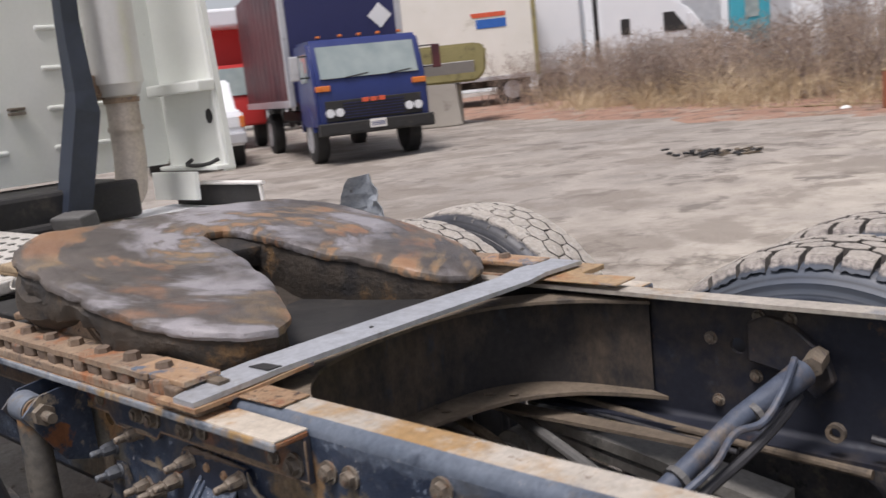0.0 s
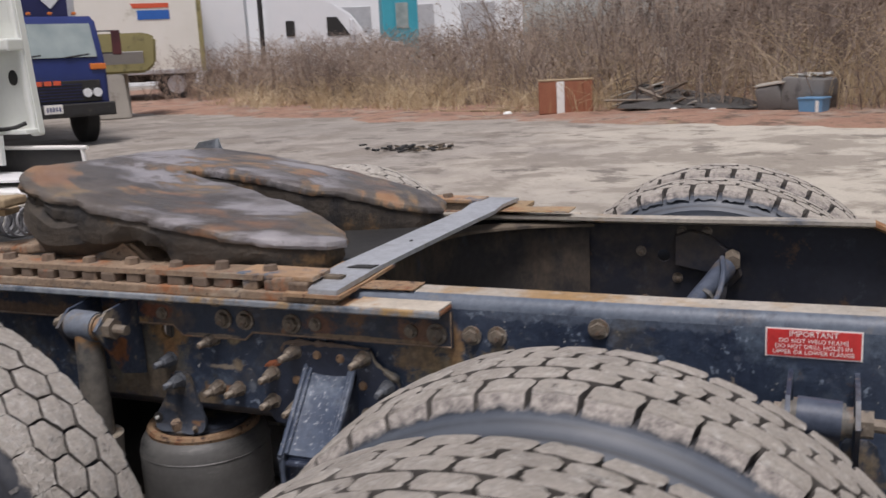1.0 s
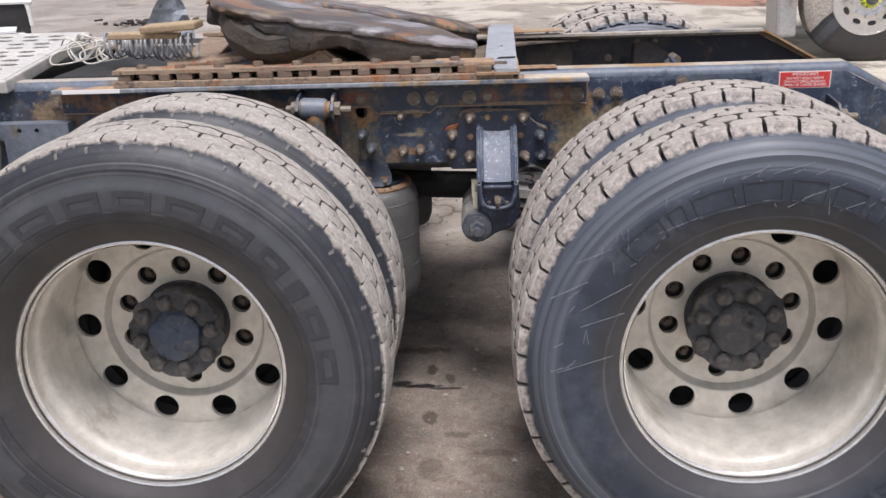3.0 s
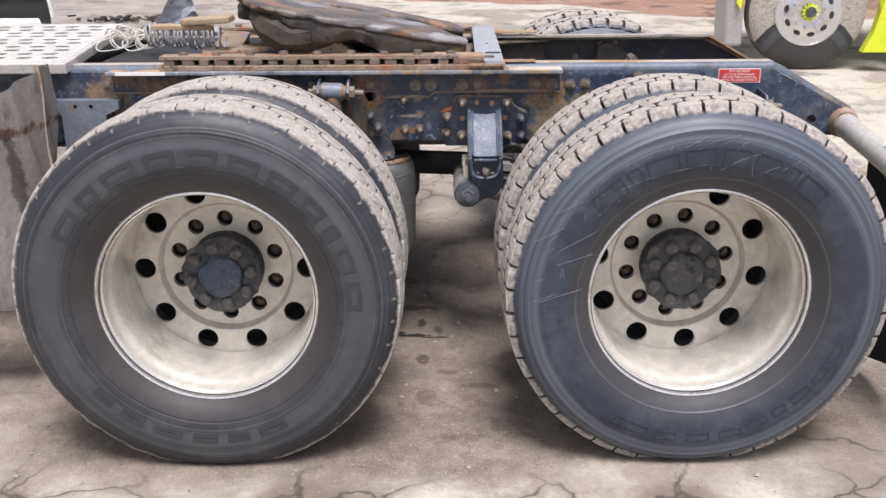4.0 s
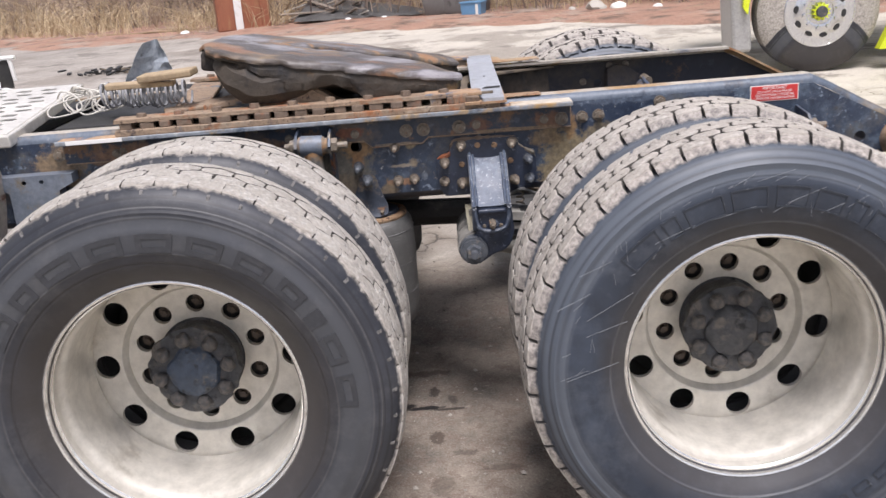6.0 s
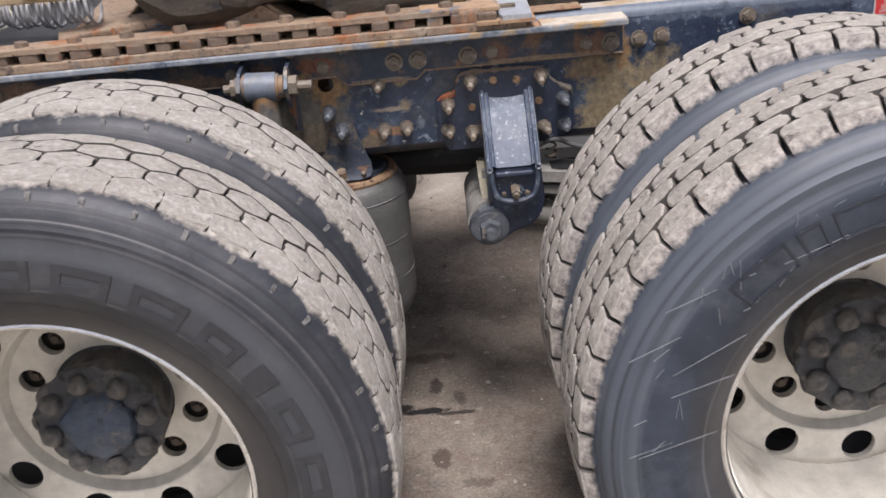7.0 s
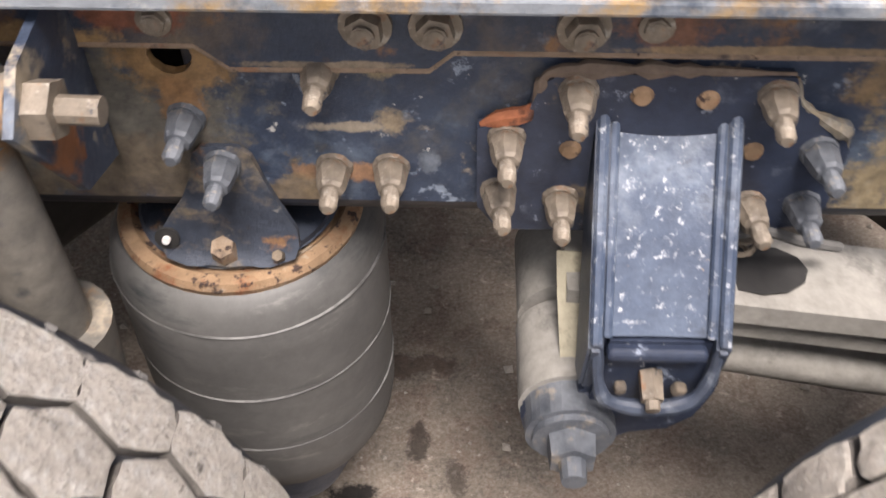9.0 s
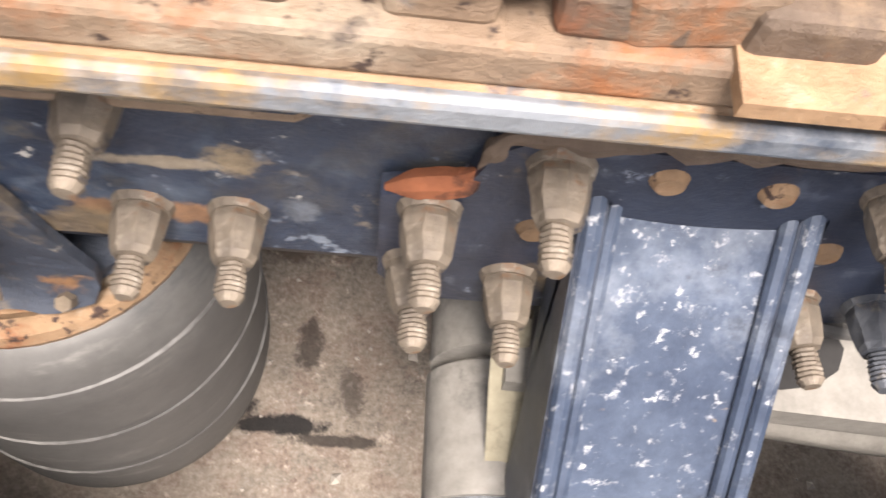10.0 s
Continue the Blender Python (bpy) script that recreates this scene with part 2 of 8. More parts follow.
M_wing = worn("dark_navy_hanger_paint", (0.010, 0.014, 0.028), (0.030, 0.040, 0.066), [((0.17, 0.13, 0.085), 12, 0.60, 0.68, 151), ((0.10, 0.12, 0.16), 26, 0.58, 0.68, 152), ((0.5, 0.5, 0.48), 80, 0.655, 0.69, 153), ((0.26, 0.30, 0.37), 36, 0.60, 0.645, 220)], 0.4, bump_s=0.6)
M_bushing = worn("pale_blue_bushing", (0.09, 0.108, 0.138), (0.18, 0.202, 0.235), [((0.2, 0.165, 0.12), 20, 0.54, 0.68, 72)], 0.45, broad=14)
M_rust = worn("rusty_steel", (0.17, 0.115, 0.078), (0.34, 0.245, 0.165), [((0.44, 0.36, 0.27), 9, 0.53, 0.66, 8), ((0.07, 0.055, 0.052), 16, 0.56, 0.66, 9), ((0.36, 0.145, 0.06), 11, 0.555, 0.65, 10), ((0.10, 0.135, 0.18), 7, 0.59, 0.65, 184), ((0.05, 0.03, 0.025), 70, 0.59, 0.65, 84)], 0.75, bump_s=0.9, bump_d=0.004)
M_rust_dark = worn("dark_brown_rust", (0.095, 0.068, 0.050), (0.20, 0.145, 0.105), [((0.32, 0.23, 0.15), 14, 0.56, 0.68, 154), ((0.25, 0.10, 0.05), 12, 0.57, 0.66, 155)], 0.8, bump_s=0.9, bump_d=0.004)
M_rust_orange = worn("pitted_orange_rust", (0.19, 0.115, 0.06), (0.36, 0.235, 0.14), [((0.30, 0.115, 0.05), 18, 0.53, 0.62, 85), ((0.06, 0.035, 0.028), 75, 0.555, 0.60, 86), ((0.44, 0.36, 0.27), 26, 0.58, 0.66, 87)], 0.75, broad=9, bump_s=1.0, bump_d=0.004)
M_rust_pale = worn("pale_rusty_flange", (0.28, 0.17, 0.095), (0.46, 0.31, 0.19), [((0.38, 0.15, 0.06), 6, 0.52, 0.62, 11), ((0.13, 0.165, 0.215), 10, 0.54, 0.60, 12), ((0.58, 0.49, 0.38), 8, 0.58, 0.68, 76), ((0.14, 0.06, 0.035), 40, 0.59, 0.65, 77)], 0.6, bump_s=0.7, bump_d=0.004)
M_flange_worn = worn("chipped_pale_blue_flange", (0.145, 0.165, 0.19), (0.29, 0.31, 0.33), [((0.42, 0.27, 0.115), 7, 0.52, 0.62, 78), ((0.09, 0.115, 0.155), 12, 0.54, 0.64, 79), ((0.52, 0.515, 0.50), 22, 0.58, 0.68, 80)], 0.5, bump_s=0.6, bump_d=0.003)
M_flange_cream = worn("cream_worn_flange", (0.40, 0.34, 0.265), (0.60, 0.54, 0.45), [((0.48, 0.27, 0.11), 5, 0.50, 0.60, 212), ((0.30, 0.30, 0.31), 20, 0.60, 0.70, 213)], 0.55, bump_s=0.5)
M_ochre = worn("ochre_rust_film", (0.27, 0.175, 0.09), (0.44, 0.31, 0.18), [((0.36, 0.16, 0.065), 8, 0.52, 0.64, 81), ((0.2, 0.195, 0.2), 14, 0.57, 0.67, 82), ((0.11, 0.06, 0.04), 40, 0.6, 0.68, 127)], 0.65, bump_s=0.6)
M_rail_top = worn("worn_rail_flange", (0.28, 0.25, 0.21), (0.48, 0.435, 0.37), [((0.15, 0.175, 0.21), 6, 0.55, 0.68, 13), ((0.42, 0.26, 0.11), 3.2, 0.50, 0.62, 14), ((0.5, 0.48, 0.44), 16, 0.58, 0.70, 83), ((0.12, 0.07, 0.045), 30, 0.62, 0.7, 122)], 0.5, bump_s=0.5)
# blue-grey highlight of the rail's round bend held in the colour, over ochre wear
M_rail_bend = worn("worn_bend_highlight", (0.050, 0.068, 0.100), (0.150, 0.175, 0.210), [((0.26, 0.20, 0.125), 5, 0.52, 0.66, 131), ((0.022, 0.032, 0.055), 7, 0.54, 0.66, 132), ((0.36, 0.37, 0.37), 24, 0.62, 0.72, 133)], 0.5, bump_s=0.5)
M_strap = worn("galvanised_strap", (0.36, 0.375, 0.40), (0.50, 0.515, 0.54), [((0.27, 0.24, 0.2), 9, 0.58, 0.72, 15), ((0.62, 0.63, 0.65), 26, 0.6, 0.7, 107)], 0.42, metal=0.35, bump_s=0.4)
M_grease = grease_mat()
M_bolt = worn("dirty_bolt_steel", (0.10, 0.083, 0.066), (0.26, 0.215, 0.165), [((0.26, 0.12, 0.05), 40, 0.58, 0.68, 19), ((0.06, 0.06, 0.07), 50, 0.58, 0.66, 88), ((0.42, 0.38, 0.32), 90, 0.58, 0.68, 98)], 0.55, metal=0.2, broad=35, bump_s=0.7, bump_d=0.003)
M_film = worn("ochre_dirt_crust", (0.15, 0.12, 0.075), (0.34, 0.265, 0.165), [((0.055, 0.075, 0.10), 9, 0.47, 0.60, 101), ((0.36, 0.2, 0.08), 12, 0.58, 0.7, 102), ((0.42, 0.38, 0.31), 16, 0.58, 0.7, 103)], 0.7, broad=7, bump_s=0.6, bump_d=0.003, stretch=(1, 1, 0.3))
M_bag = worn("dusty_air_spring_rubber", (0.074, 0.072, 0.069), (0.130, 0.127, 0.121), [((0.040, 0.045, 0.047), 5, 0.56, 0.72, 20), ((0.27, 0.26, 0.24), 9, 0.58, 0.75, 89)], 0.6, broad=4, stretch=(1, 1, 4), bump_s=0.25, speckle=0.2)
M_bag_ring = worn("pale_worn_ring", (0.10, 0.098, 0.094), (0.19, 0.186, 0.178), [((0.075, 0.073, 0.070), 9, 0.44, 0.56, 210)], 0.6, broad=12)
M_spring = worn("dusty_spring_steel", (0.19, 0.18, 0.162), (0.32, 0.305, 0.275), [((0.08, 0.078, 0.075), 9, 0.56, 0.7, 125), ((0.4, 0.38, 0.34), 18, 0.62, 0.74, 126)], 0.6, broad=6, bump_s=0.5)
M_tread_tan = worn("dusty_tread_rubber", (0.41, 0.368, 0.318), (0.63, 0.578, 0.510), [((0.82, 0.78, 0.72), 60, 0.52, 0.62, 21), ((0.15, 0.132, 0.118), 40, 0.61, 0.69, 22), ((0.76, 0.72, 0.66), 140, 0.54, 0.62, 94)], 0.85, grain=90, broad=10, bump_s=1.8, bump_d=0.007)
M_groove = worn("dark_groove_rubber", (0.03, 0.031, 0.036), (0.055, 0.055, 0.06), [], 0.7)
M_groove_dust = worn("dusty_groove_rubber", (0.060, 0.054, 0.050), (0.13, 0.117, 0.104), [((0.26, 0.235, 0.205), 60, 0.56, 0.68, 110)], 0.85, broad=20)
M_tread_brown = worn("brown_dusty_tread_rubber", (0.31, 0.275, 0.238), (0.53, 0.48, 0.42), [((0.72, 0.68, 0.62), 45, 0.54, 0.64, 111), ((0.12, 0.105, 0.095), 30, 0.60, 0.68, 112), ((0.64, 0.60, 0.54), 130, 0.56, 0.64, 113)], 0.85, grain=120, broad=10, bump_s=1.5, bump_d=0.005)


def rubber_side(name, base, base2, dust, band, rings, shoulder):
    """Sidewall rubber: dust, a lighter scrubbed band and fine moulded rings round the wheel's axis."""
    m, nt, bs = node_mat(name)
    wide = noise_node(nt, 5, 8, 0.65)
    fine = noise_node(nt, 130, 6, 0.7)
    tc = nt.nodes.new("ShaderNodeTexCoord")
    sep = nt.nodes.new("ShaderNodeSeparateXYZ")
    nt.links.new(tc.outputs["Object"], sep.inputs[0])
    flat = nt.nodes.new("ShaderNodeCombineXYZ")
    nt.links.new(sep.outputs["X"], flat.inputs[0])
    nt.links.new(sep.outputs["Z"], flat.inputs[1])
    ln = nt.nodes.new("ShaderNodeVectorMath")
    ln.operation = "LENGTH"
    nt.links.new(flat.outputs[0], ln.inputs[0])
    rad = ln.outputs["Value"]
    col = ramp(nt, wide, [(0.35, base), (0.68, base2)])
    r0, r1, colour = band
    wob = math_node(nt, "ADD", rad, math_node(nt, "MULTIPLY", wide, 0.02))
    inside = ramp(nt, wob, [(r0, (0, 0, 0)), (r0 + 0.012, (1, 1, 1)), (r1 - 0.006, (1, 1, 1)), (r1 + 0.006, (0, 0, 0))])
    col = mix(nt, math_node(nt, "MULTIPLY", inside, 0.75), col, colour)
    spots = noise_node(nt, 9, 10, 0.75, seed=4)
    col = mix(nt, math_node(nt, "MULTIPLY", mask(nt, spots, 0.5, 0.8), 0.55), col, dust)
    streak = noise_node(nt, 2.2, 9, 0.7, seed=11)
    col = mix(nt, math_node(nt, "MULTIPLY", mask(nt, streak, 0.52, 0.66), 0.5), col, tuple(c * 1.9 for c in base2))
    relief = math_node(nt, "MULTIPLY", fine, 0.12)
    for rr, w, dark in rings:
        line = ramp(nt, rad, [(rr - w, (0, 0, 0)), (rr, (1, 1, 1)), (rr + w, (0, 0, 0))])
        broken = math_node(nt, "MULTIPLY", line, mask(nt, spots, 0.28, 0.52))
        col = mix(nt, math_node(nt, "MULTIPLY", broken, 0.8), col, (0.012, 0.012, 0.014) if dark else dust)
        relief = math_node(nt, "SUBTRACT" if dark else "ADD", relief, math_node(nt, "MULTIPLY", line, 0.6))
    # brown dirt towards the rim
    grime = math_node(nt, "ADD", rad, math_node(nt, "MULTIPLY", noise_node(nt, 4, 8, 0.7, seed=51), 0.10))
    col = mix(nt, math_node(nt, "MULTIPLY", ramp(nt, grime, [(0.37, (1, 1, 1)), (0.43, (0, 0, 0))]), 0.55), col, (0.055, 0.045, 0.037))
    # dust that wraps over the shoulder, its edge ragged
    r0, r1, tan, dark_tan = shoulder
    rag = math_node(nt, "ADD", math_node(nt, "MULTIPLY", noise_node(nt, 42, 5, 0.7, seed=61), 0.024), math_node(nt, "MULTIPLY", noise_node(nt, 7, 4, 0.6, seed=62), 0.014))
    over = math_node(nt, "SUBTRACT", math_node(nt, "ADD", rad, rag), 0.019)
    tone = ramp(nt, noise_node(nt, 75, 7, 0.75, seed=63), [(0.34, dark_tan), (0.62, tan)])
    col = mix(nt, ramp(nt, over, [(r0, (0, 0, 0)), (r1, (1, 1, 1))]), col, tone)
    nt.links.new(col, bs.inputs["Base Color"])
    nt.links.new(mix(nt, ramp(nt, over, [(r0, (0, 0, 0)), (r1, (1, 1, 1))]), ramp(nt, wide, [(0.3, (0.40,) * 3), (0.7, (0.62,) * 3)]), (0.9, 0.9, 0.9)), bs.inputs["Roughness"])
    bump(nt, bs, relief, 0.8, 0.003)
    return m


M_side_grey = rubber_side("grey_sidewall_rubber", (0.018, 0.020, 0.026), (0.035, 0.037, 0.045), (0.13, 0.127, 0.125), (0.385, 0.462, (0.066, 0.069, 0.076)),
                          [(0.492, 0.002, True), (0.477, 0.003, True), (0.472, 0.0018, False), (0.466, 0.0025, True), (0.452, 0.002, False), (0.374, 0.002, False), (0.352, 0.002, True)],
                          (0.5095, 0.5135, (0.50, 0.455, 0.40), (0.16, 0.145, 0.13)))
M_side_blue = rubber_side("blue_black_sidewall_rubber", (0.018, 0.024, 0.037), (0.036, 0.046, 0.065), (0.13, 0.142, 0.162), (0.440, 0.505, (0.098, 0.112, 0.134)),
                          [(0.500, 0.003, True), (0.487, 0.003, True), (0.472, 0.0035, True), (0.455, 0.003, True), (0.443, 0.003, False), (0.432, 0.002, False), (0.336, 0.002, False)],
                          (0.4965, 0.5030, (0.46, 0.415, 0.37), (0.14, 0.125, 0.118)))
M_letter_dark = worn("raised_sidewall_rubber", (0.026, 0.027, 0.031), (0.046, 0.048, 0.054), [((0.07, 0.07, 0.074), 26, 0.54, 0.66, 140)], 0.5)
M_letter_light = worn("scuffed_sidewall_rubber", (0.010, 0.014, 0.022), (0.040, 0.047, 0.060), [((0.2, 0.21, 0.23), 60, 0.58, 0.66, 70)], 0.5)
M_chalk = worn("pale_scuff", (0.15, 0.16, 0.175), (0.26, 0.27, 0.285), [], 0.9)
M_alu = worn("dull_aluminium_wheel", (0.58, 0.548, 0.482), (0.69, 0.655, 0.585), [((0.38, 0.32, 0.24), 6, 0.58, 0.80, 23), ((0.40, 0.34, 0.26), 30, 0.66, 0.85, 24)], 0.36, metal=0.28, grain=25, broad=4, bump_s=0.06)
M_hub = worn("oily_hub_steel", (0.028, 0.030, 0.035), (0.085, 0.085, 0.088), [((0.19, 0.165, 0.14), 22, 0.52, 0.64, 25), ((0.10, 0.115, 0.14), 15, 0.55, 0.66, 114), ((0.015, 0.015, 0.016), 30, 0.56, 0.64, 115)], 0.5, broad=16, bump_s=1.0, bump_d=0.006)
M_hub_blue = worn("blue_hub_cap", (0.028, 0.042, 0.066), (0.07, 0.092, 0.13), [((0.17, 0.155, 0.14), 28, 0.54, 0.64, 26), ((0.02, 0.022, 0.026), 34, 0.56, 0.64, 116)], 0.45, broad=20, bump_s=1.0, bump_d=0.005)
M_tube = worn("galvanised_tube", (0.46, 0.43, 0.38), (0.6, 0.57, 0.52), [((0.32, 0.17, 0.08), 5, 0.63, 0.74, 27), ((0.2, 0.18, 0.16), 9, 0.62, 0.75, 28)], 0.45, metal=0.4)
M_flap = worn("black_rubber_flap", (0.016, 0.016, 0.018), (0.03, 0.03, 0.033), [((0.1, 0.095, 0.09), 4, 0.6, 0.8, 29)], 0.6)
M_fender = worn("weathered_rubber_fender", (0.30, 0.275, 0.245), (0.48, 0.445, 0.405), [((0.15, 0.065, 0.045), 6, 0.62, 0.7, 30), ((0.12, 0.11, 0.10), 5, 0.6, 0.75, 31)], 0.7, stretch=(4, 4, 0.8))
M_deck = worn("aluminium_deck_plate", (0.55, 0.52, 0.47), (0.7, 0.67, 0.62), [((0.3, 0.26, 0.21), 8, 0.58, 0.72, 32)], 0.45, metal=0.3)
M_cab = worn("cream_white_cab_paint", (0.74, 0.76, 0.71), (0.81, 0.83, 0.78), [((0.35, 0.33, 0.28), 3, 0.64, 0.8, 33)], 0.4, bump_s=0.05, broad=2, speckle=0.06)
M_pipe = worn("heat_stained_exhaust", (0.42, 0.36, 0.30), (0.56, 0.5, 0.43), [((0.26, 0.16, 0.1), 5, 0.55, 0.7, 34)], 0.5, metal=0.35)
M_pipe_white = worn("pale_heat_shield", (0.6, 0.59, 0.56), (0.7, 0.69, 0.66), [((0.35, 0.3, 0.25), 5, 0.62, 0.75, 35)], 0.35, metal=0.3, speckle=0.06)
M_strut = worn("blue_black_strut", (0.018, 0.024, 0.038), (0.045, 0.056, 0.08), [], 0.5, speckle=0.06)
M_black = worn("grime_and_shade_black", (0.012, 0.012, 0.013), (0.03, 0.028, 0.026), [((0.1, 0.085, 0.07), 7, 0.58, 0.75, 36)], 0.7)
M_hose = worn("black_hose_rubber", (0.02, 0.02, 0.022), (0.04, 0.04, 0.045), [], 0.6)
M_rod = worn("blue_grey_rod_paint", (0.035, 0.046, 0.072), (0.085, 0.102, 0.138), [((0.20, 0.155, 0.11), 9, 0.52, 0.68, 37)], 0.5, broad=14, bump_s=0.6)
M_coil = worn("grey_coil_hose", (0.20, 0.20, 0.21), (0.34, 0.34, 0.35), [], 0.5, broad=20)
M_rope = worn("dirty_white_line", (0.5, 0.47, 0.41), (0.62, 0.59, 0.53), [], 0.8, broad=30)
M_wood = worn("weathered_timber", (0.26, 0.19, 0.115), (0.42, 0.32, 0.20), [((0.14, 0.1, 0.065), 8, 0.56, 0.70, 38)], 0.8, stretch=(1, 8, 8), bump_s=0.6)
M_mud = worn("dried_mud_on_steel", (0.085, 0.066, 0.048), (0.19, 0.15, 0.108), [((0.03, 0.03, 0.034), 5, 0.52, 0.66, 48), ((0.3, 0.235, 0.16), 9, 0.6, 0.72, 90)], 0.9, bump_s=0.8, bump_d=0.005)
M_web = worn("dirt_streaked_web", (0.016, 0.017, 0.022), (0.045, 0.040, 0.036), [((0.15, 0.112, 0.076), 3.2, 0.46, 0.62, 120), ((0.06, 0.068, 0.085), 12, 0.58, 0.7, 121)], 0.75, stretch=(1, 1, 0.5))
M_skirt = worn("dirt_caked_casting", (0.022, 0.018, 0.015), (0.075, 0.058, 0.042), [((0.27, 0.155, 0.06), 5, 0.56, 0.66, 91), ((0.022, 0.02, 0.02), 8, 0.50, 0.62, 92), ((0.27, 0.245, 0.22), 14, 0.64, 0.74, 93)], 0.7, bump_s=1.0, bump_d=0.006)
M_gray_plastic = worn("blue_grey_sheet", (0.20, 0.225, 0.26), (0.42, 0.45, 0.48), [((0.6, 0.6, 0.6), 16, 0.58, 0.68, 39), ((0.1, 0.1, 0.1), 12, 0.6, 0.7, 108)], 0.45, broad=14, bump_s=0.6)
M_red = worn("red_sticker_vinyl", (0.52, 0.03, 0.03), (0.6, 0.045, 0.04), [], 0.45, bump_s=0.02)
M_white = worn("white_paint", (0.72, 0.72, 0.7), (0.8, 0.8, 0.78), [((0.5, 0.47, 0.4), 2, 0.62, 0.8, 40)], 0.45, broad=1.5, bump_s=0.03, speckle=0.06)
M_far_white_sheet = worn("bright_white_sheet", (0.78, 0.78, 0.78), (0.84, 0.84, 0.84), [], 0.4, bump_s=0.05, speckle=0.06)
M_print = worn("white_print", (0.75, 0.72, 0.68), (0.82, 0.8, 0.76), [], 0.5, bump_s=0.0, speckle=0.06)


def ground_mat():
    m, nt, bs = node_mat("cracked_concrete_lot")
    fine = noise_node(nt, 55, 10, 0.75)
    mid = noise_node(nt, 2.2, 10, 0.65, seed=2)
    wide = noise_node(nt, 0.35, 8, 0.6, seed=5)
    col = ramp(nt, mid, [(0.3, (0.22, 0.19, 0.158)), (0.5, (0.41, 0.362, 0.303)), (0.72, (0.58, 0.53, 0.455))])
    col = mix(nt, math_node(nt, "MULTIPLY", mask(nt, wide, 0.47, 0.60), 0.6), col, (0.25, 0.225, 0.205))
    col = mix(nt, 0.35, col, ramp(nt, fine, [(0.3, (0.13, 0.11, 0.09)), (0.7, (0.5, 0.46, 0.41))]))
    tcw = nt.nodes.new("ShaderNodeTexCoord")
    sepw = nt.nodes.new("ShaderNodeSeparateXYZ")
    nt.links.new(tcw.outputs["Object"], sepw.inputs[0])
    side = nt.nodes.new("ShaderNodeMath")
    side.operation = "MULTIPLY_ADD"
    side.inputs[1].default_value, side.inputs[2].default_value = 0.10, 0.42
    nt.links.new(sepw.outputs["X"], side.inputs[0])
    where = math_node(nt, "ADD", side.outputs[0], math_node(nt, "MULTIPLY", math_node(nt, "SUBTRACT", noise_node(nt, 0.32, 9, 0.68, seed=71), 0.35), 1.2))
    pale = ramp(nt, where, [(0.30, (0, 0, 0)), (0.62, (1, 1, 1))])
    col = mix(nt, math_node(nt, "MULTIPLY", pale, 0.62), col, ramp(nt, fine, [(0.3, (0.50, 0.45, 0.365)), (0.7, (0.72, 0.675, 0.57))]))
    dull = ramp(nt, where, [(0.12, (1, 1, 1)), (0.36, (0, 0, 0))])
    col = mix(nt, math_node(nt, "MULTIPLY", dull, 0.5), col, ramp(nt, mid, [(0.35, (0.15, 0.135, 0.12)), (0.65, (0.29, 0.262, 0.232))]))
    oil = noise_node(nt, 1.1, 10, 0.72, seed=9)
    col = mix(nt, math_node(nt, "MULTIPLY", mask(nt, oil, 0.545, 0.60), 0.8), col, (0.085, 0.07, 0.057))
    damp = noise_node(nt, 0.85, 10, 0.66, seed=41)
    col = mix(nt, math_node(nt, "MULTIPLY", mask(nt, damp, 0.49, 0.56), 0.62), col, (0.145, 0.117, 0.091))
    # darker brown soil colour in an ellipse about the tractor, with a ragged edge
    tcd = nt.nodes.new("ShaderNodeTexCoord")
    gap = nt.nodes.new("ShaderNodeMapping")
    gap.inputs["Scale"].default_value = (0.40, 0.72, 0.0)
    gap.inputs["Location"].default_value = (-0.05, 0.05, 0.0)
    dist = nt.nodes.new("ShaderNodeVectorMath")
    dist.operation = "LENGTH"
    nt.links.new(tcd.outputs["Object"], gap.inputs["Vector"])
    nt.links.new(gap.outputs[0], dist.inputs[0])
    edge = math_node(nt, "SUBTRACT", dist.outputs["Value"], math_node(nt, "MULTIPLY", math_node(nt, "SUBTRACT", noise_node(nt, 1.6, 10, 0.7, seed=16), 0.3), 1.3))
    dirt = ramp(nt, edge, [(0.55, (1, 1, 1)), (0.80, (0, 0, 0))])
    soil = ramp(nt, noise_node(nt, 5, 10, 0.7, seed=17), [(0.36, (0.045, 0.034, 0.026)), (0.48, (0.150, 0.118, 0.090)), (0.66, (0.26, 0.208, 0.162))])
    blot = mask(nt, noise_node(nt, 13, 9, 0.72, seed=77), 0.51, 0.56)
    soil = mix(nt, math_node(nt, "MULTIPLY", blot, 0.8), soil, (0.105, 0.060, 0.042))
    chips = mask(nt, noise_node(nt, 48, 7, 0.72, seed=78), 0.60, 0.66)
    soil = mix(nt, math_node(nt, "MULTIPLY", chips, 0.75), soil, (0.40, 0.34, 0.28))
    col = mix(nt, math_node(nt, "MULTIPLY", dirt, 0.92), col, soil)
    grit = noise_node(nt, 9, 8, 0.75, seed=12)
    col = mix(nt, math_node(nt, "MULTIPLY", mask(nt, grit, 0.57, 0.68), 0.65), col, (0.12, 0.10, 0.085))
    speck = noise_node(nt, 140, 6, 0.8, seed=31)
    col = mix(nt, 0.24, col, ramp(nt, speck, [(0.36, (0.07, 0.06, 0.05)), (0.5, (0.33, 0.29, 0.245)), (0.66, (0.66, 0.62, 0.56))]))
    # branching cracks
    tc = nt.nodes.new("ShaderNodeTexCoord")
    wob = nt.nodes.new("ShaderNodeTexNoise")
    wob.inputs["Scale"].default_value, wob.inputs["Detail"].default_value = 2.5, 8
    nt.links.new(tc.outputs["Object"], wob.inputs["Vector"])
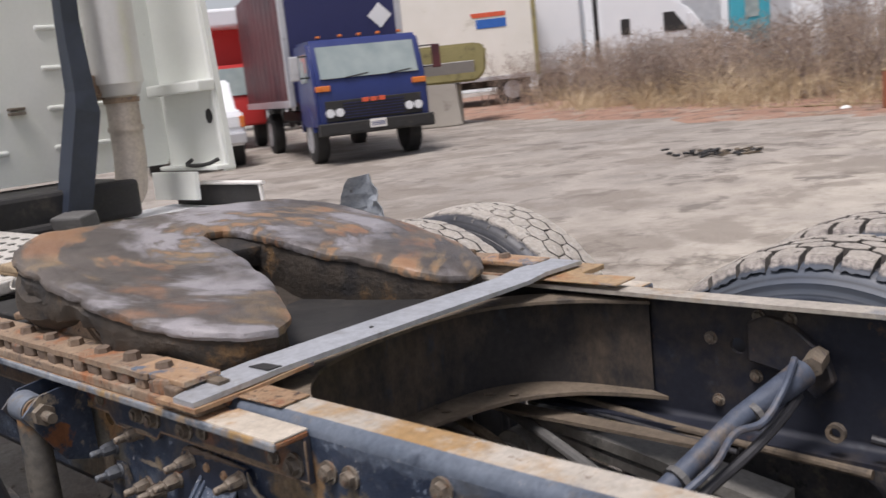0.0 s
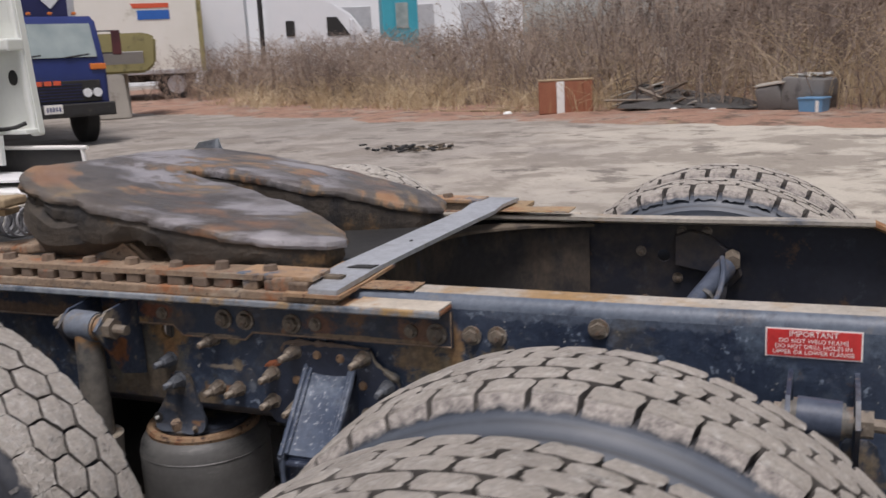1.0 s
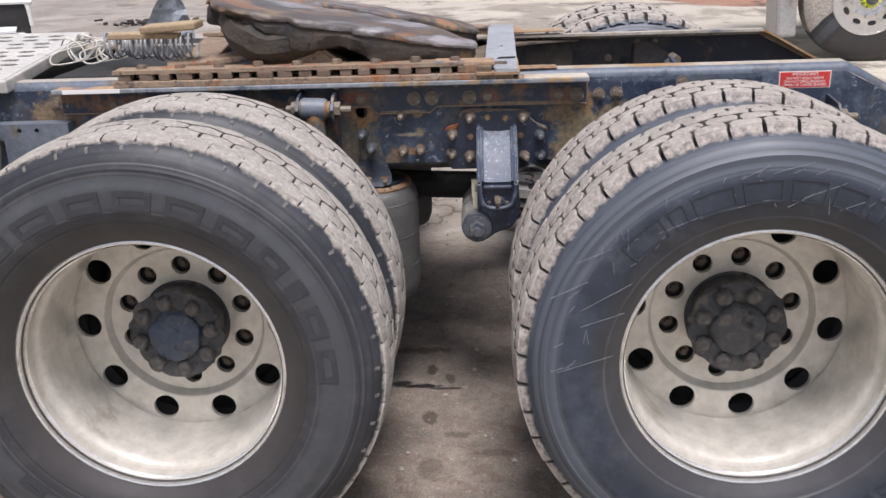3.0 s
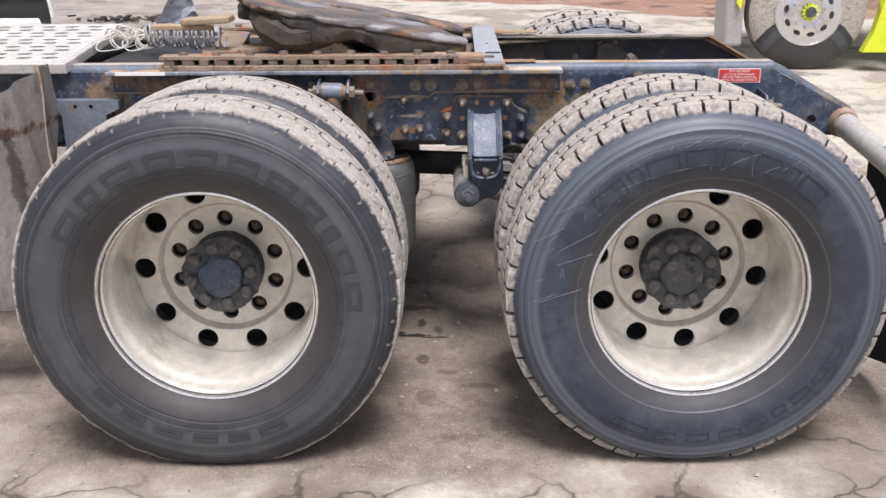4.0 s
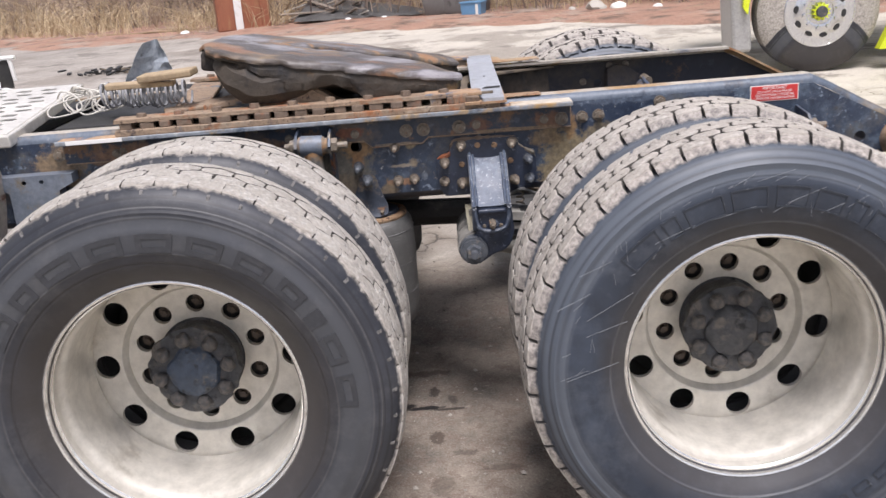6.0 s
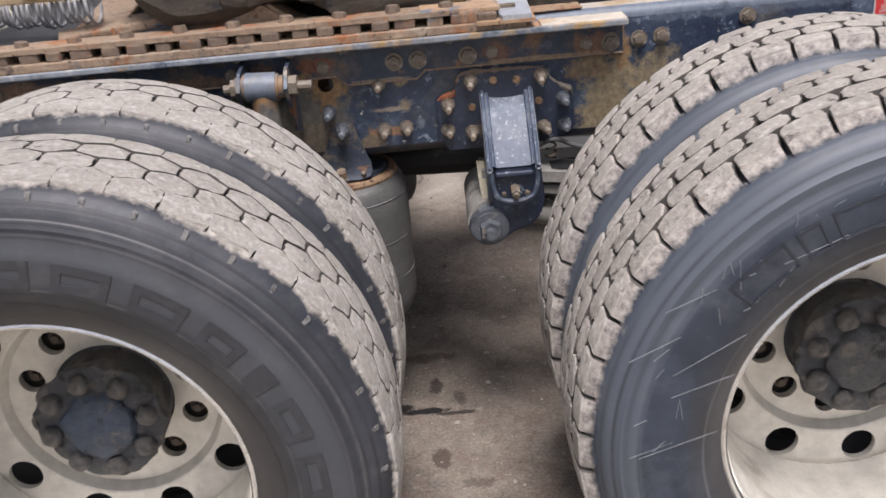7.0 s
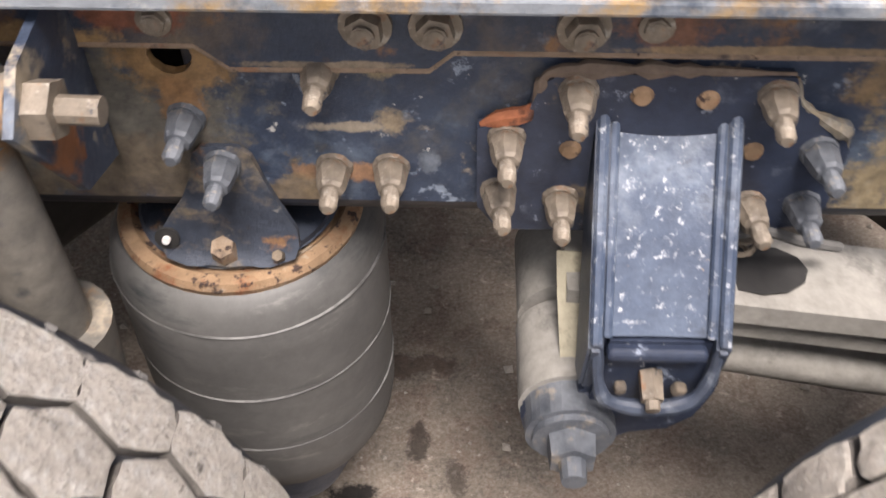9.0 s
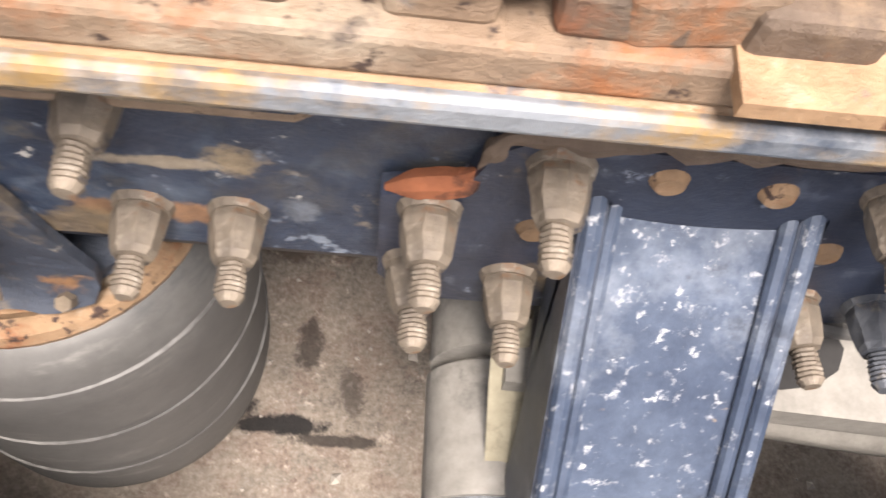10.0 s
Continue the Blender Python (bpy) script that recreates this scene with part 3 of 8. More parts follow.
    vec = mix(nt, 0.42, tc.outputs["Object"], wob.outputs["Color"], "ADD")
    sep = nt.nodes.new("ShaderNodeSeparateXYZ")
    nt.links.new(vec, sep.inputs[0])
    # a broken-up strip of slab beside the parked wheels
    front = ramp(nt, math_node(nt, "MULTIPLY", math_node(nt, "SUBTRACT", 0.0, sep.outputs["Y"]), 0.25), [(0.25, (0, 0, 0)), (0.29, (1, 1, 1)), (0.62, (1, 1, 1)), (0.8, (0, 0, 0))])
    col = mix(nt, math_node(nt, "MULTIPLY", math_node(nt, "MULTIPLY", front, mask(nt, damp, 0.60, 0.50)), 0.72), col, ramp(nt, fine, [(0.3, (0.40, 0.365, 0.295)), (0.7, (0.64, 0.60, 0.505))]))
    depth = None
    for scale, width, amount in ((0.9, 0.008, 1.0), (2.6, 0.007, 0.9)):
        v = nt.nodes.new("ShaderNodeTexVoronoi")
        v.feature = "DISTANCE_TO_EDGE"
        v.inputs["Scale"].default_value = scale
        nt.links.new(vec, v.inputs["Vector"])
        line = ramp(nt, v.outputs["Distance"], [(0.0, (1, 1, 1)), (width * scale, (0, 0, 0))])
        gate = mask(nt, noise_node(nt, 0.55, 4, 0.5, seed=20 + scale), 0.47 if scale < 2 else 0.49, 0.6 if scale < 2 else 0.57)
        gate = math_node(nt, "MULTIPLY", gate, math_node(nt, "SUBTRACT", 1.0, math_node(nt, "MULTIPLY", dirt, 0.85)))
        gate = math_node(nt, "MULTIPLY", gate, mask(nt, math_node(nt, "MULTIPLY", dist.outputs["Value"], 0.1), 0.40, 0.22))
        gate = mix(nt, 1.0, gate, math_node(nt, "MULTIPLY", front, 0.9), "ADD")
        line = math_node(nt, "MULTIPLY", math_node(nt, "MULTIPLY", line, gate), amount)
        halo = ramp(nt, v.outputs["Distance"], [(0.0, (1, 1, 1)), (0.05, (0.8, 0.8, 0.8)), (0.15, (0, 0, 0))])
        halo = math_node(nt, "MULTIPLY", math_node(nt, "MULTIPLY", halo, gate), mask(nt, grit, 0.33, 0.52))
        col = mix(nt, math_node(nt, "MULTIPLY", halo, 0.85), col, (0.165, 0.133, 0.10))
        col = mix(nt, line, col, (0.05, 0.042, 0.036))
        depth = line if depth is None else math_node(nt, "ADD", depth, line)
    nt.links.new(col, bs.inputs["Base Color"])
    nt.links.new(ramp(nt, mid, [(0.3, (0.7,) * 3), (0.7, (0.92,) * 3)]), bs.inputs["Roughness"])
    h = math_node(nt, "SUBTRACT", math_node(nt, "MULTIPLY", fine, 0.35), depth)
    bump(nt, bs, h, 0.7, 0.008)
    return m


OIL, WET_DIRT = (0.040, 0.030, 0.024), (0.085, 0.060, 0.045)
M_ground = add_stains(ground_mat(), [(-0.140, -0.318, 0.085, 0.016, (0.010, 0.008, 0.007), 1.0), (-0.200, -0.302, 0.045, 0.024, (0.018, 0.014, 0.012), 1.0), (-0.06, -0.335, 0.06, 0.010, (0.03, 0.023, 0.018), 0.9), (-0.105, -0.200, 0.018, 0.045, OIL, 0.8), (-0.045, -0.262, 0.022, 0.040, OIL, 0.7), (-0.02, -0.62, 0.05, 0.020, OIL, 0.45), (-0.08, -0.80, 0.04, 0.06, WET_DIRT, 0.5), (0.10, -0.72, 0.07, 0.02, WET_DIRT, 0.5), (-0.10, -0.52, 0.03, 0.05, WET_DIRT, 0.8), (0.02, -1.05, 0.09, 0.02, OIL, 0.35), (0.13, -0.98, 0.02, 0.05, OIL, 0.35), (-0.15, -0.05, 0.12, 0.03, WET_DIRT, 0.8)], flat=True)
M_soil = worn("red_brown_soil", (0.235, 0.125, 0.085), (0.37, 0.225, 0.16), [((0.40, 0.32, 0.26), 1.2, 0.52, 0.64, 41), ((0.14, 0.095, 0.07), 2.2, 0.52, 0.64, 42), ((0.34, 0.27, 0.16), 3.1, 0.58, 0.68, 123)], 0.95, broad=1.0, grain=20, bump_s=0.9, bump_d=0.02)


def plant_mat(name, a, b, c):
    m, nt, bs = node_mat(name)
    g = nt.nodes.new("ShaderNodeNewGeometry")
    col = ramp(nt, g.outputs["Random Per Island"], [(0.0, a), (0.5, b), (1.0, c)])
    col = mix(nt, 0.55, col, ramp(nt, noise_node(nt, 0.7, 6, 0.65), [(0.38, a), (0.5, b), (0.62, c)]))
    nt.links.new(col, bs.inputs["Base Color"])
    bs.inputs["Roughness"].default_value = 0.9
    return m


M_grass = plant_mat("dry_grass_blades", (0.27, 0.19, 0.11), (0.50, 0.385, 0.235), (0.68, 0.56, 0.38))
M_twig = plant_mat("bare_brush_twigs", (0.095, 0.073, 0.066), (0.28, 0.22, 0.182), (0.53, 0.42, 0.32))
M_leaf = plant_mat("withered_leaves", (0.12, 0.09, 0.065), (0.2, 0.15, 0.105), (0.3, 0.21, 0.14))
M_gravel = plant_mat("loose_grit", (0.12, 0.10, 0.085), (0.28, 0.25, 0.21), (0.5, 0.46, 0.41))


# ---- mesh helpers ----
def finish(name, bm, material, smooth=False):
    bmesh.ops.recalc_face_normals(bm, faces=bm.faces[:])
    me = bpy.data.meshes.new(name)
    bm.to_mesh(me)
    bm.free()
    for m in material if isinstance(material, (list, tuple)) else [material]:
        me.materials.append(m)
    if smooth:
        for p in me.polygons:
            p.use_smooth = True
        me.set_sharp_from_angle(angle=radians(35))
    return me


def part(name, bm, material, parent, label="", smooth=False):
    me = bm if isinstance(bm, bpy.types.Mesh) else finish(name, bm, material, smooth)
    ob = new(name, me)
    ob.parent = parent
    if label:
        ob["label"] = label
    return ob


def thing(name, label, category, m=None, group="", kind=""):
    ob = new(name)
    ob.empty_display_size = 0.1
    if m is not None:
        ob.matrix_world = m
    return tagged(ob, label, category, group, kind)


def solid(name, bm, material, label, category, group="", kind="", smooth=False):
    return tagged(new(name, finish(name, bm, material, smooth)), label, category, group, kind)


def box(bm, c, s, rot=(0, 0, 0), bev=0.0):
    """A box at c with size s, edges bevelled by bev."""
    m = Matrix.LocRotScale(c, Euler([radians(a) for a in rot]), None)
    r = bmesh.ops.create_cube(bm, size=1.0)
    bmesh.ops.scale(bm, vec=s, verts=r["verts"])
    if bev:
        es = list({e for v in r["verts"] for e in v.link_edges})
        r = bmesh.ops.bevel(bm, geom=es, offset=bev, segments=2, affect="EDGES", profile=0.5)
        vs = list({v for f in r["faces"] for v in f.verts})
        seen, todo = set(vs), list(vs)
        while todo:
            for e in todo.pop().link_edges:
                for v in e.verts:
                    if v not in seen:
                        seen.add(v)
                        todo.append(v)
        bmesh.ops.transform(bm, matrix=m, verts=list(seen))
    else:
        bmesh.ops.transform(bm, matrix=m, verts=r["verts"])


def cyl(bm, a, b, r1, r2=None, seg=20):
    a, b = Vector(a), Vector(b)
    d = b - a
    m = Matrix.Translation((a + b) / 2) @ d.to_track_quat("Z", "Y").to_matrix().to_4x4()
    bmesh.ops.create_cone(bm, cap_ends=True, segments=seg, radius1=r1, radius2=r1 if r2 is None else r2, depth=d.length, matrix=m)


def lathe(bm, profile, centre=(0, 0, 0), axis="Y", seg=64, mats=None, closed=False):
    """Turns a profile of (along, radius) about an axis through centre. mats: a material index for each span."""
    rings = []
    for along, r in profile:
        ring = []
        for k in range(seg):
            a = 2 * math.pi * k / seg
            u, v = r * math.cos(a), r * math.sin(a)
            p = {"Y": (u, along, v), "Z": (u, v, along), "X": (along, u, v)}[axis]
            ring.append(bm.verts.new(Vector(p) + Vector(centre)))
        rings.append(ring)
    spans = list(zip(rings, rings[1:]))
    if closed:
        spans.append((rings[-1], rings[0]))
    for i, (p, q) in enumerate(spans):
        for k in range(seg):
            f = bm.faces.new((p[k], p[(k + 1) % seg], q[(k + 1) % seg], q[k]))
            if mats:
                f.material_index = mats[i]
    if not closed:
        for ring in (rings[0], rings[-1]):
            if (ring[0].co - ring[seg // 2].co).length > 1e-4:
                bm.faces.new(ring)


def smooth_line(pts, n=8):
    """Points of a Catmull-Rom curve through pts."""
    p = [Vector(q) for q in pts]
    p = [2 * p[0] - p[1]] + p + [2 * p[-1] - p[-2]]
    out = []
    for i in range(1, len(p) - 2):
        for k in range(n):
            t = k / n
            out.append(0.5 * (2 * p[i] + (p[i + 1] - p[i - 1]) * t + (2 * p[i - 1] - 5 * p[i] + 4 * p[i + 1] - p[i + 2]) * t * t
                              + (3 * p[i] - p[i - 1] - 3 * p[i + 1] + p[i + 2]) * t ** 3))
    return out + [p[-2]]


def tube(bm, pts, r, seg=10, radii=None):
    pts = [Vector(p) for p in pts]
    rings, up = [], None
    for i, p in enumerate(pts):
        d = (pts[min(i + 1, len(pts) - 1)] - pts[max(i - 1, 0)]).normalized()
        if up is None:
            up = d.orthogonal().normalized()
        up = (up - d * up.dot(d)).normalized()
        side = d.cross(up)
        rr = radii[i] if radii else r
        rings.append([bm.verts.new(p + rr * (math.cos(2 * math.pi * k / seg) * up + math.sin(2 * math.pi * k / seg) * side)) for k in range(seg)])
    for p, q in zip(rings, rings[1:]):
        for k in range(seg):
            bm.faces.new((p[k], p[(k + 1) % seg], q[(k + 1) % seg], q[k]))
    bm.faces.new(rings[0][::-1])
    bm.faces.new(rings[-1])


def circle(x, y, r, n=16, sx=1.0, turn=0.0):
    return [(x + r * sx * math.cos(2 * math.pi * k / n + turn), y + r * math.sin(2 * math.pi * k / n + turn)) for k in range(n)]


def prism(bm, outer, thick, m, holes=()):
    """A flat plate cut to the outline outer, with holes, of the given thickness, laid by the matrix m (outline in its x, y)."""
    def loop(pts):
        vs = [bm.verts.new((x, y, 0)) for x, y in pts]
        return vs, [bm.edges.new((vs[i], vs[(i + 1) % len(vs)])) for i in range(len(vs))]
    made = [loop(p) for p in (outer, *holes)]
    if holes:
        r = bmesh.ops.triangle_fill(bm, use_beauty=True, use_dissolve=False, edges=[e for _, es in made for e in es], normal=(0, 0, 1))
        faces = [g for g in r["geom"] if isinstance(g, bmesh.types.BMFace)]
    else:
        faces = [bm.faces.new(made[0][0])]
    r = bmesh.ops.extrude_face_region(bm, geom=faces)
    top = [g for g in r["geom"] if isinstance(g, bmesh.types.BMVert)]
    bmesh.ops.translate(bm, vec=(0, 0, thick), verts=top)
    vs = {v for vs, _ in made for v in vs} | set(top)
    bmesh.ops.transform(bm, matrix=m, verts=list(vs))


XZ = Matrix(((1, 0, 0, 0), (0, 0, 1, 0), (0, 1, 0, 0), (0, 0, 0, 1)))  # outline x, y -> world x, z; thickness along y
YZ = Matrix(((0, 0, 1, 0), (1, 0, 0, 0), (0, 1, 0, 0), (0, 0, 0, 1)))  # outline x, y -> world y, z; thickness along x


def at_y(y):
    return Matrix.Translation((0, y, 0)) @ XZ


def at_x(x):
    return Matrix.Translation((x, 0, 0)) @ YZ


def at_z(z):
    return Matrix.Translation((0, 0, z))


def step(a, b, v):
    t = min(1.0, max(0.0, (v - a) / (b - a)))
    return t * t * (3 - 2 * t)


def ground_z(x, y):
    """The lot rises a little away from the parked tractor."""
    return 0.035 * step(0.15, 0.55, y) + 0.115 * step(1.6, 6.0, y) + 0.11 * step(5.0, 14.0, y) + 0.14 * step(16.0, 26.0, y)


def slab(bm, rows, off):
    """A bent sheet through rows of points, given its thickness by the vector off."""
    off = Vector(off)
    a = [[bm.verts.new(p) for p in row] for row in rows]
    b = [[bm.verts.new(Vector(p) + off) for p in row] for row in rows]
    n, k = len(rows), len(rows[0])
    for i in range(n - 1):
        for j in range(k - 1):
            bm.faces.new((a[i][j], a[i][j + 1], a[i + 1][j + 1], a[i + 1][j]))
            bm.faces.new((b[i][j], b[i + 1][j], b[i + 1][j + 1], b[i][j + 1]))
    for j in range(k - 1):
        bm.faces.new((a[0][j], b[0][j], b[0][j + 1], a[0][j + 1]))
        bm.faces.new((a[-1][j], a[-1][j + 1], b[-1][j + 1], b[-1][j]))
    for i in range(n - 1):
        bm.faces.new((a[i][0], a[i + 1][0], b[i + 1][0], b[i][0]))
        bm.faces.new((a[i][-1], b[i][-1], b[i + 1][-1], a[i + 1][-1]))


# ---- ground ----
def build_ground():
    def axis(lo, hi, fine, grow, far):
        v = list(np.arange(lo, hi, fine))
        d, p, q = fine, lo, v[-1]
        left, right = [], []
        while q < far:
            d *= grow
            p, q = p - d, q + d
            left.append(p)
            right.append(q)
        return left[::-1] + v + right
    xs, ys = axis(-9, 7, 0.12, 1.16, 900), axis(-5, 12, 0.12, 1.16, 900)
    verts = []
    for y in ys:
        for x in xs:
            z = ground_z(x, y)
            near = abs(x) < 60 and abs(y) < 60
            if near:
                n = noise.noise((x * 0.7, y * 0.7, 3.1)) * 0.012 + noise.noise((x * 3.1, y * 3.1, 9.0)) * 0.005
                z += n * step(1.3, 3.0, math.hypot(x, y) * 0.5 + 0.5) if y < 1.6 else n
            if abs(y) < 1.35 and abs(x) < 1.3:
                z = ground_z(x, y) - 0.001
            verts.append((x, y, z))
    nx = len(xs)
    faces = [(j * nx + i, j * nx + i + 1, (j + 1) * nx + i + 1, (j + 1) * nx + i) for j in range(len(ys) - 1) for i in range(nx - 1)]
    me = bpy.data.meshes.new("ground")
    me.from_pydata(verts, [], faces)
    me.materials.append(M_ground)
    for p in me.polygons:
        p.use_smooth = True
    tagged(new("ground", me), "cracked, oil-stained grey concrete yard with loose grit", "ground", kind="structure")


build_ground()

# line of the overgrown edge: from WA to WB, brush behind it
WA, WB = Vector((-17.5, 21.8)), Vector((12.0, 8.6))
EDGE = (WB - WA).normalized()
BACK = Vector((-EDGE.y, EDGE.x))


def edge_point(s, d):
    """s metres along the overgrown edge from WA, d metres behind it."""
    p = WA + EDGE * s + BACK * d
    return p.x, p.y


def build_soil():
    bm = bmesh.new()
    rows = []
    n, k = 160, 10
    for i in range(n):
        s = -16 + 62 * i / (n - 1)
        row = []
        for j in range(k):
            f = j / (k - 1)
            d = -2.9 - 0.9 * noise.noise((s * 0.35, 7.7, 0)) + f * 14
            x, y = edge_point(s, d)
            z = ground_z(x, y) + (-0.06 if j == 0 else 0.02 + 0.05 * f * 10 * 0.4 + 0.05 * noise.noise((s * 1.3, d * 1.3, 1.0)))
            row.append(bm.verts.new((x, y, z)))
        rows.append(row)
    for a, b in zip(rows, rows[1:]):
        for j in range(k - 1):
            bm.faces.new((a[j], b[j], b[j + 1], a[j + 1]))
    solid("soil_strip", bm, M_soil, "bank of reddish bare soil along the weeds", "soil", kind="structure", smooth=True)


build_soil()

# ---- the tractor ----
truck = thing("semi_truck", "old dark blue semi tractor with bare fifth wheel, parked without trailer", "truck")
RAIL = 0.43          # outer face of each rail from the middle line
TOP, BOTTOM = 1.018, 0.744
AXLES = (-0.66, 0.66)


def sweep(bm, section, path, mats=None):
    """Carries a closed section of (across, up) along a path of (x, base y, base z)."""
    rings = [[bm.verts.new((x, y0 + dy, z0 + dz)) for dy, dz in section] for x, y0, z0 in path]
    n = len(section)
    for a, b in zip(rings, rings[1:]):
        for k in range(n):
            f = bm.faces.new((a[k], a[(k + 1) % n], b[(k + 1) % n], b[k]))
            if mats:
                f.material_index = mats[k]
    bm.faces.new(rings[0])
    bm.faces.new(rings[-1][::-1])


def rail(sign):
    """One pressed C-shaped frame rail with round bends, its tail cut on a slope."""
    y_out = sign * RAIL
    inward = -sign
    low, high = BOTTOM + 0.022, TOP - 0.024
    web = [(-4.4, low), (1.12, low), (1.345, 0.795), (1.352, 0.845), (1.322, 0.856), (1.06, high), (-4.4, high)]
    holes = [circle(1.203, 0.826, 0.017, 14), circle(-0.261, 0.912, 0.017, 12), circle(0.585, 0.915, 0.016, 12), circle(-1.02, 0.955, 0.013, 10)]
    bm = bmesh.new()
    prism(bm, web, 0.009, at_y(y_out - (0.009 if sign > 0 else 0)), holes)
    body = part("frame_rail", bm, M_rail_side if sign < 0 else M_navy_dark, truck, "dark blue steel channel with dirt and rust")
    # flange with its round bend, from the web over to the inner edge
    rad, wide, thick = 0.024, 0.068, 0.0085
    arc = [radians(90 * k / 6) for k in range(7)]
    outer = [(inward * rad * (1 - math.cos(a)), -rad + rad * math.sin(a)) for a in arc] + [(inward * wide, 0.0)]
    inner = [(inward * wide, -thick)] + [(inward * (thick + (rad - thick) * (1 - math.cos(a))), -rad + (rad - thick) * math.sin(a)) for a in arc[::-1]]
    bend = [1] * 5 + [0] * 2 + [0] + [0] + [0] * 6 + [0]
    xs = [-4.4 + 5.46 * k / 40 for k in range(41)]
    along = [(x, y_out, TOP + 0.0016 * noise.noise((x * 2.3, sign, 0.5))) for x in xs]
    top_mat = [M_rail_top, M_rail_bend if sign < 0 else M_rail_top]
    bm = bmesh.new()
    sweep(bm, outer + inner, along, bend)
    part("top_flange", bm, top_mat, body, "pale ochre-stained top flange over a bend with painted blue-grey highlight", smooth=True)
    bm = bmesh.new()
    sweep(bm, outer + inner, [(1.06, y_out, TOP), (1.1, y_out, TOP - 0.019), (1.2, y_out, TOP - 0.076), (1.335, y_out, 0.869)], bend)
    part("tail_flange", bm, [M_ochre, M_rail_bend], body, "ochre-stained sloping flange", smooth=True)
    bm = bmesh.new()
    sweep(bm, [(dy, -dz) for dy, dz in outer + inner], [(-4.4, y_out, BOTTOM), (1.12, y_out, BOTTOM)])
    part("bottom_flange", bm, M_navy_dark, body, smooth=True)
    return body


rail(-1)
rail(1)


def nut_mesh(name, r, h, shank_r, shank, washer=True):
    """A hexagon nut on a threaded stud, pointing along -y from the origin."""
    bm = bmesh.new()
    if washer:
        cyl(bm, (0, 0, 0), (0, -0.004, 0), r * 1.35, seg=14)
    cyl(bm, (0, -0.003, 0), (0, -h, 0), r, r * 0.94, seg=6)
    cyl(bm, (0, -h + 0.001, 0), (0, -h - shank, 0), shank_r, shank_r * 0.9, seg=10)
    for k in range(3):
        y = -h - shank * (k + 0.7) / 3.6
        cyl(bm, (0, y, 0), (0, y - shank * 0.12, 0), shank_r * 1.12, seg=10)
    return finish(name, bm, M_bolt)


STUD_SHORT = nut_mesh("bolt", 0.0130, 0.013, 0.007, 0.004)
HEAD = nut_mesh("bolt", 0.0095, 0.008, 0.006, 0.002)
def cone_nut(material):
    """A tall dirt-rounded nut with a worn thread standing out of it, along -y."""
    bm = bmesh.new()
    cyl(bm, (0, 0, 0), (0, -0.005, 0), 0.0185, 0.0165, seg=16)
    lathe(bm, [(-0.004, 0.0155), (-0.010, 0.0160), (-0.020, 0.0150), (-0.030, 0.0135), (-0.034, 0.011), (-0.035, 0.006)], seg=8)
    prof = []
    for k in range(8):
        prof += [(-0.033 - 0.003 * k, 0.0085), (-0.0345 - 0.003 * k, 0.0074)]
    lathe(bm, prof + [(-0.0585, 0.0055)], seg=12)
    for v in bm.verts:
        v.co += 0.0014 * Vector((noise.noise(v.co * 140), 0, noise.noise(v.co * 140 + Vector((4, 0, 0)))))
    return finish("bolt", bm, material)


M_bolt_blue = worn("grimy_blue_bolt", (0.05, 0.058, 0.072), (0.14, 0.15, 0.165), [((0.3, 0.26, 0.21), 50, 0.56, 0.68, 97)], 0.55, metal=0.2, broad=35, bump_s=0.7, bump_d=0.003)
CONE, CONE_BLUE = cone_nut(M_bolt), cone_nut(M_bolt_blue)


def stud(mesh, x, y, z, parent=truck, lean=0.0, scale=1.0, turn=0.0):
    ob = part("bolt", mesh, None, parent)
    ob.matrix_local = pose(x, y, z, random.uniform(-4, 4) + lean, random.uniform(0, 60), random.uniform(-4, 4) + turn) @ Matrix.Scale(scale, 4)
    return ob


# sloped-foot studs on the rail side
for x, z in ((-0.260, 0.853), (-0.237, 0.812), (-0.150, 0.904), (-0.148, 0.803), (-0.101, 0.804)):
    stud(CONE_BLUE if x < -0.2 else CONE, x, -RAIL - (0.009 if abs(x + 0.237) < 0.005 else 0), z, scale=0.86)
for x, z in ((0.38, 0.775), (0.426, 0.777)):
    stud(CONE, x, -RAIL, z, scale=0.8)
for x, z in ((0.396, 0.948), (0.443, 0.950), (0.62, 0.975), (-1.12, 0.955), (-0.93, 0.955)):
    stud(STUD_SHORT, x, -RAIL, z)
for x, z in ((0.63, 0.978), (0.69, 0.978), (0.735, 0.918), (0.62, 0.86), (0.53, 0.925), (0.54, 0.80)):
    ob = stud(STUD_SHORT, x, RAIL - 0.009, z, scale=0.75)


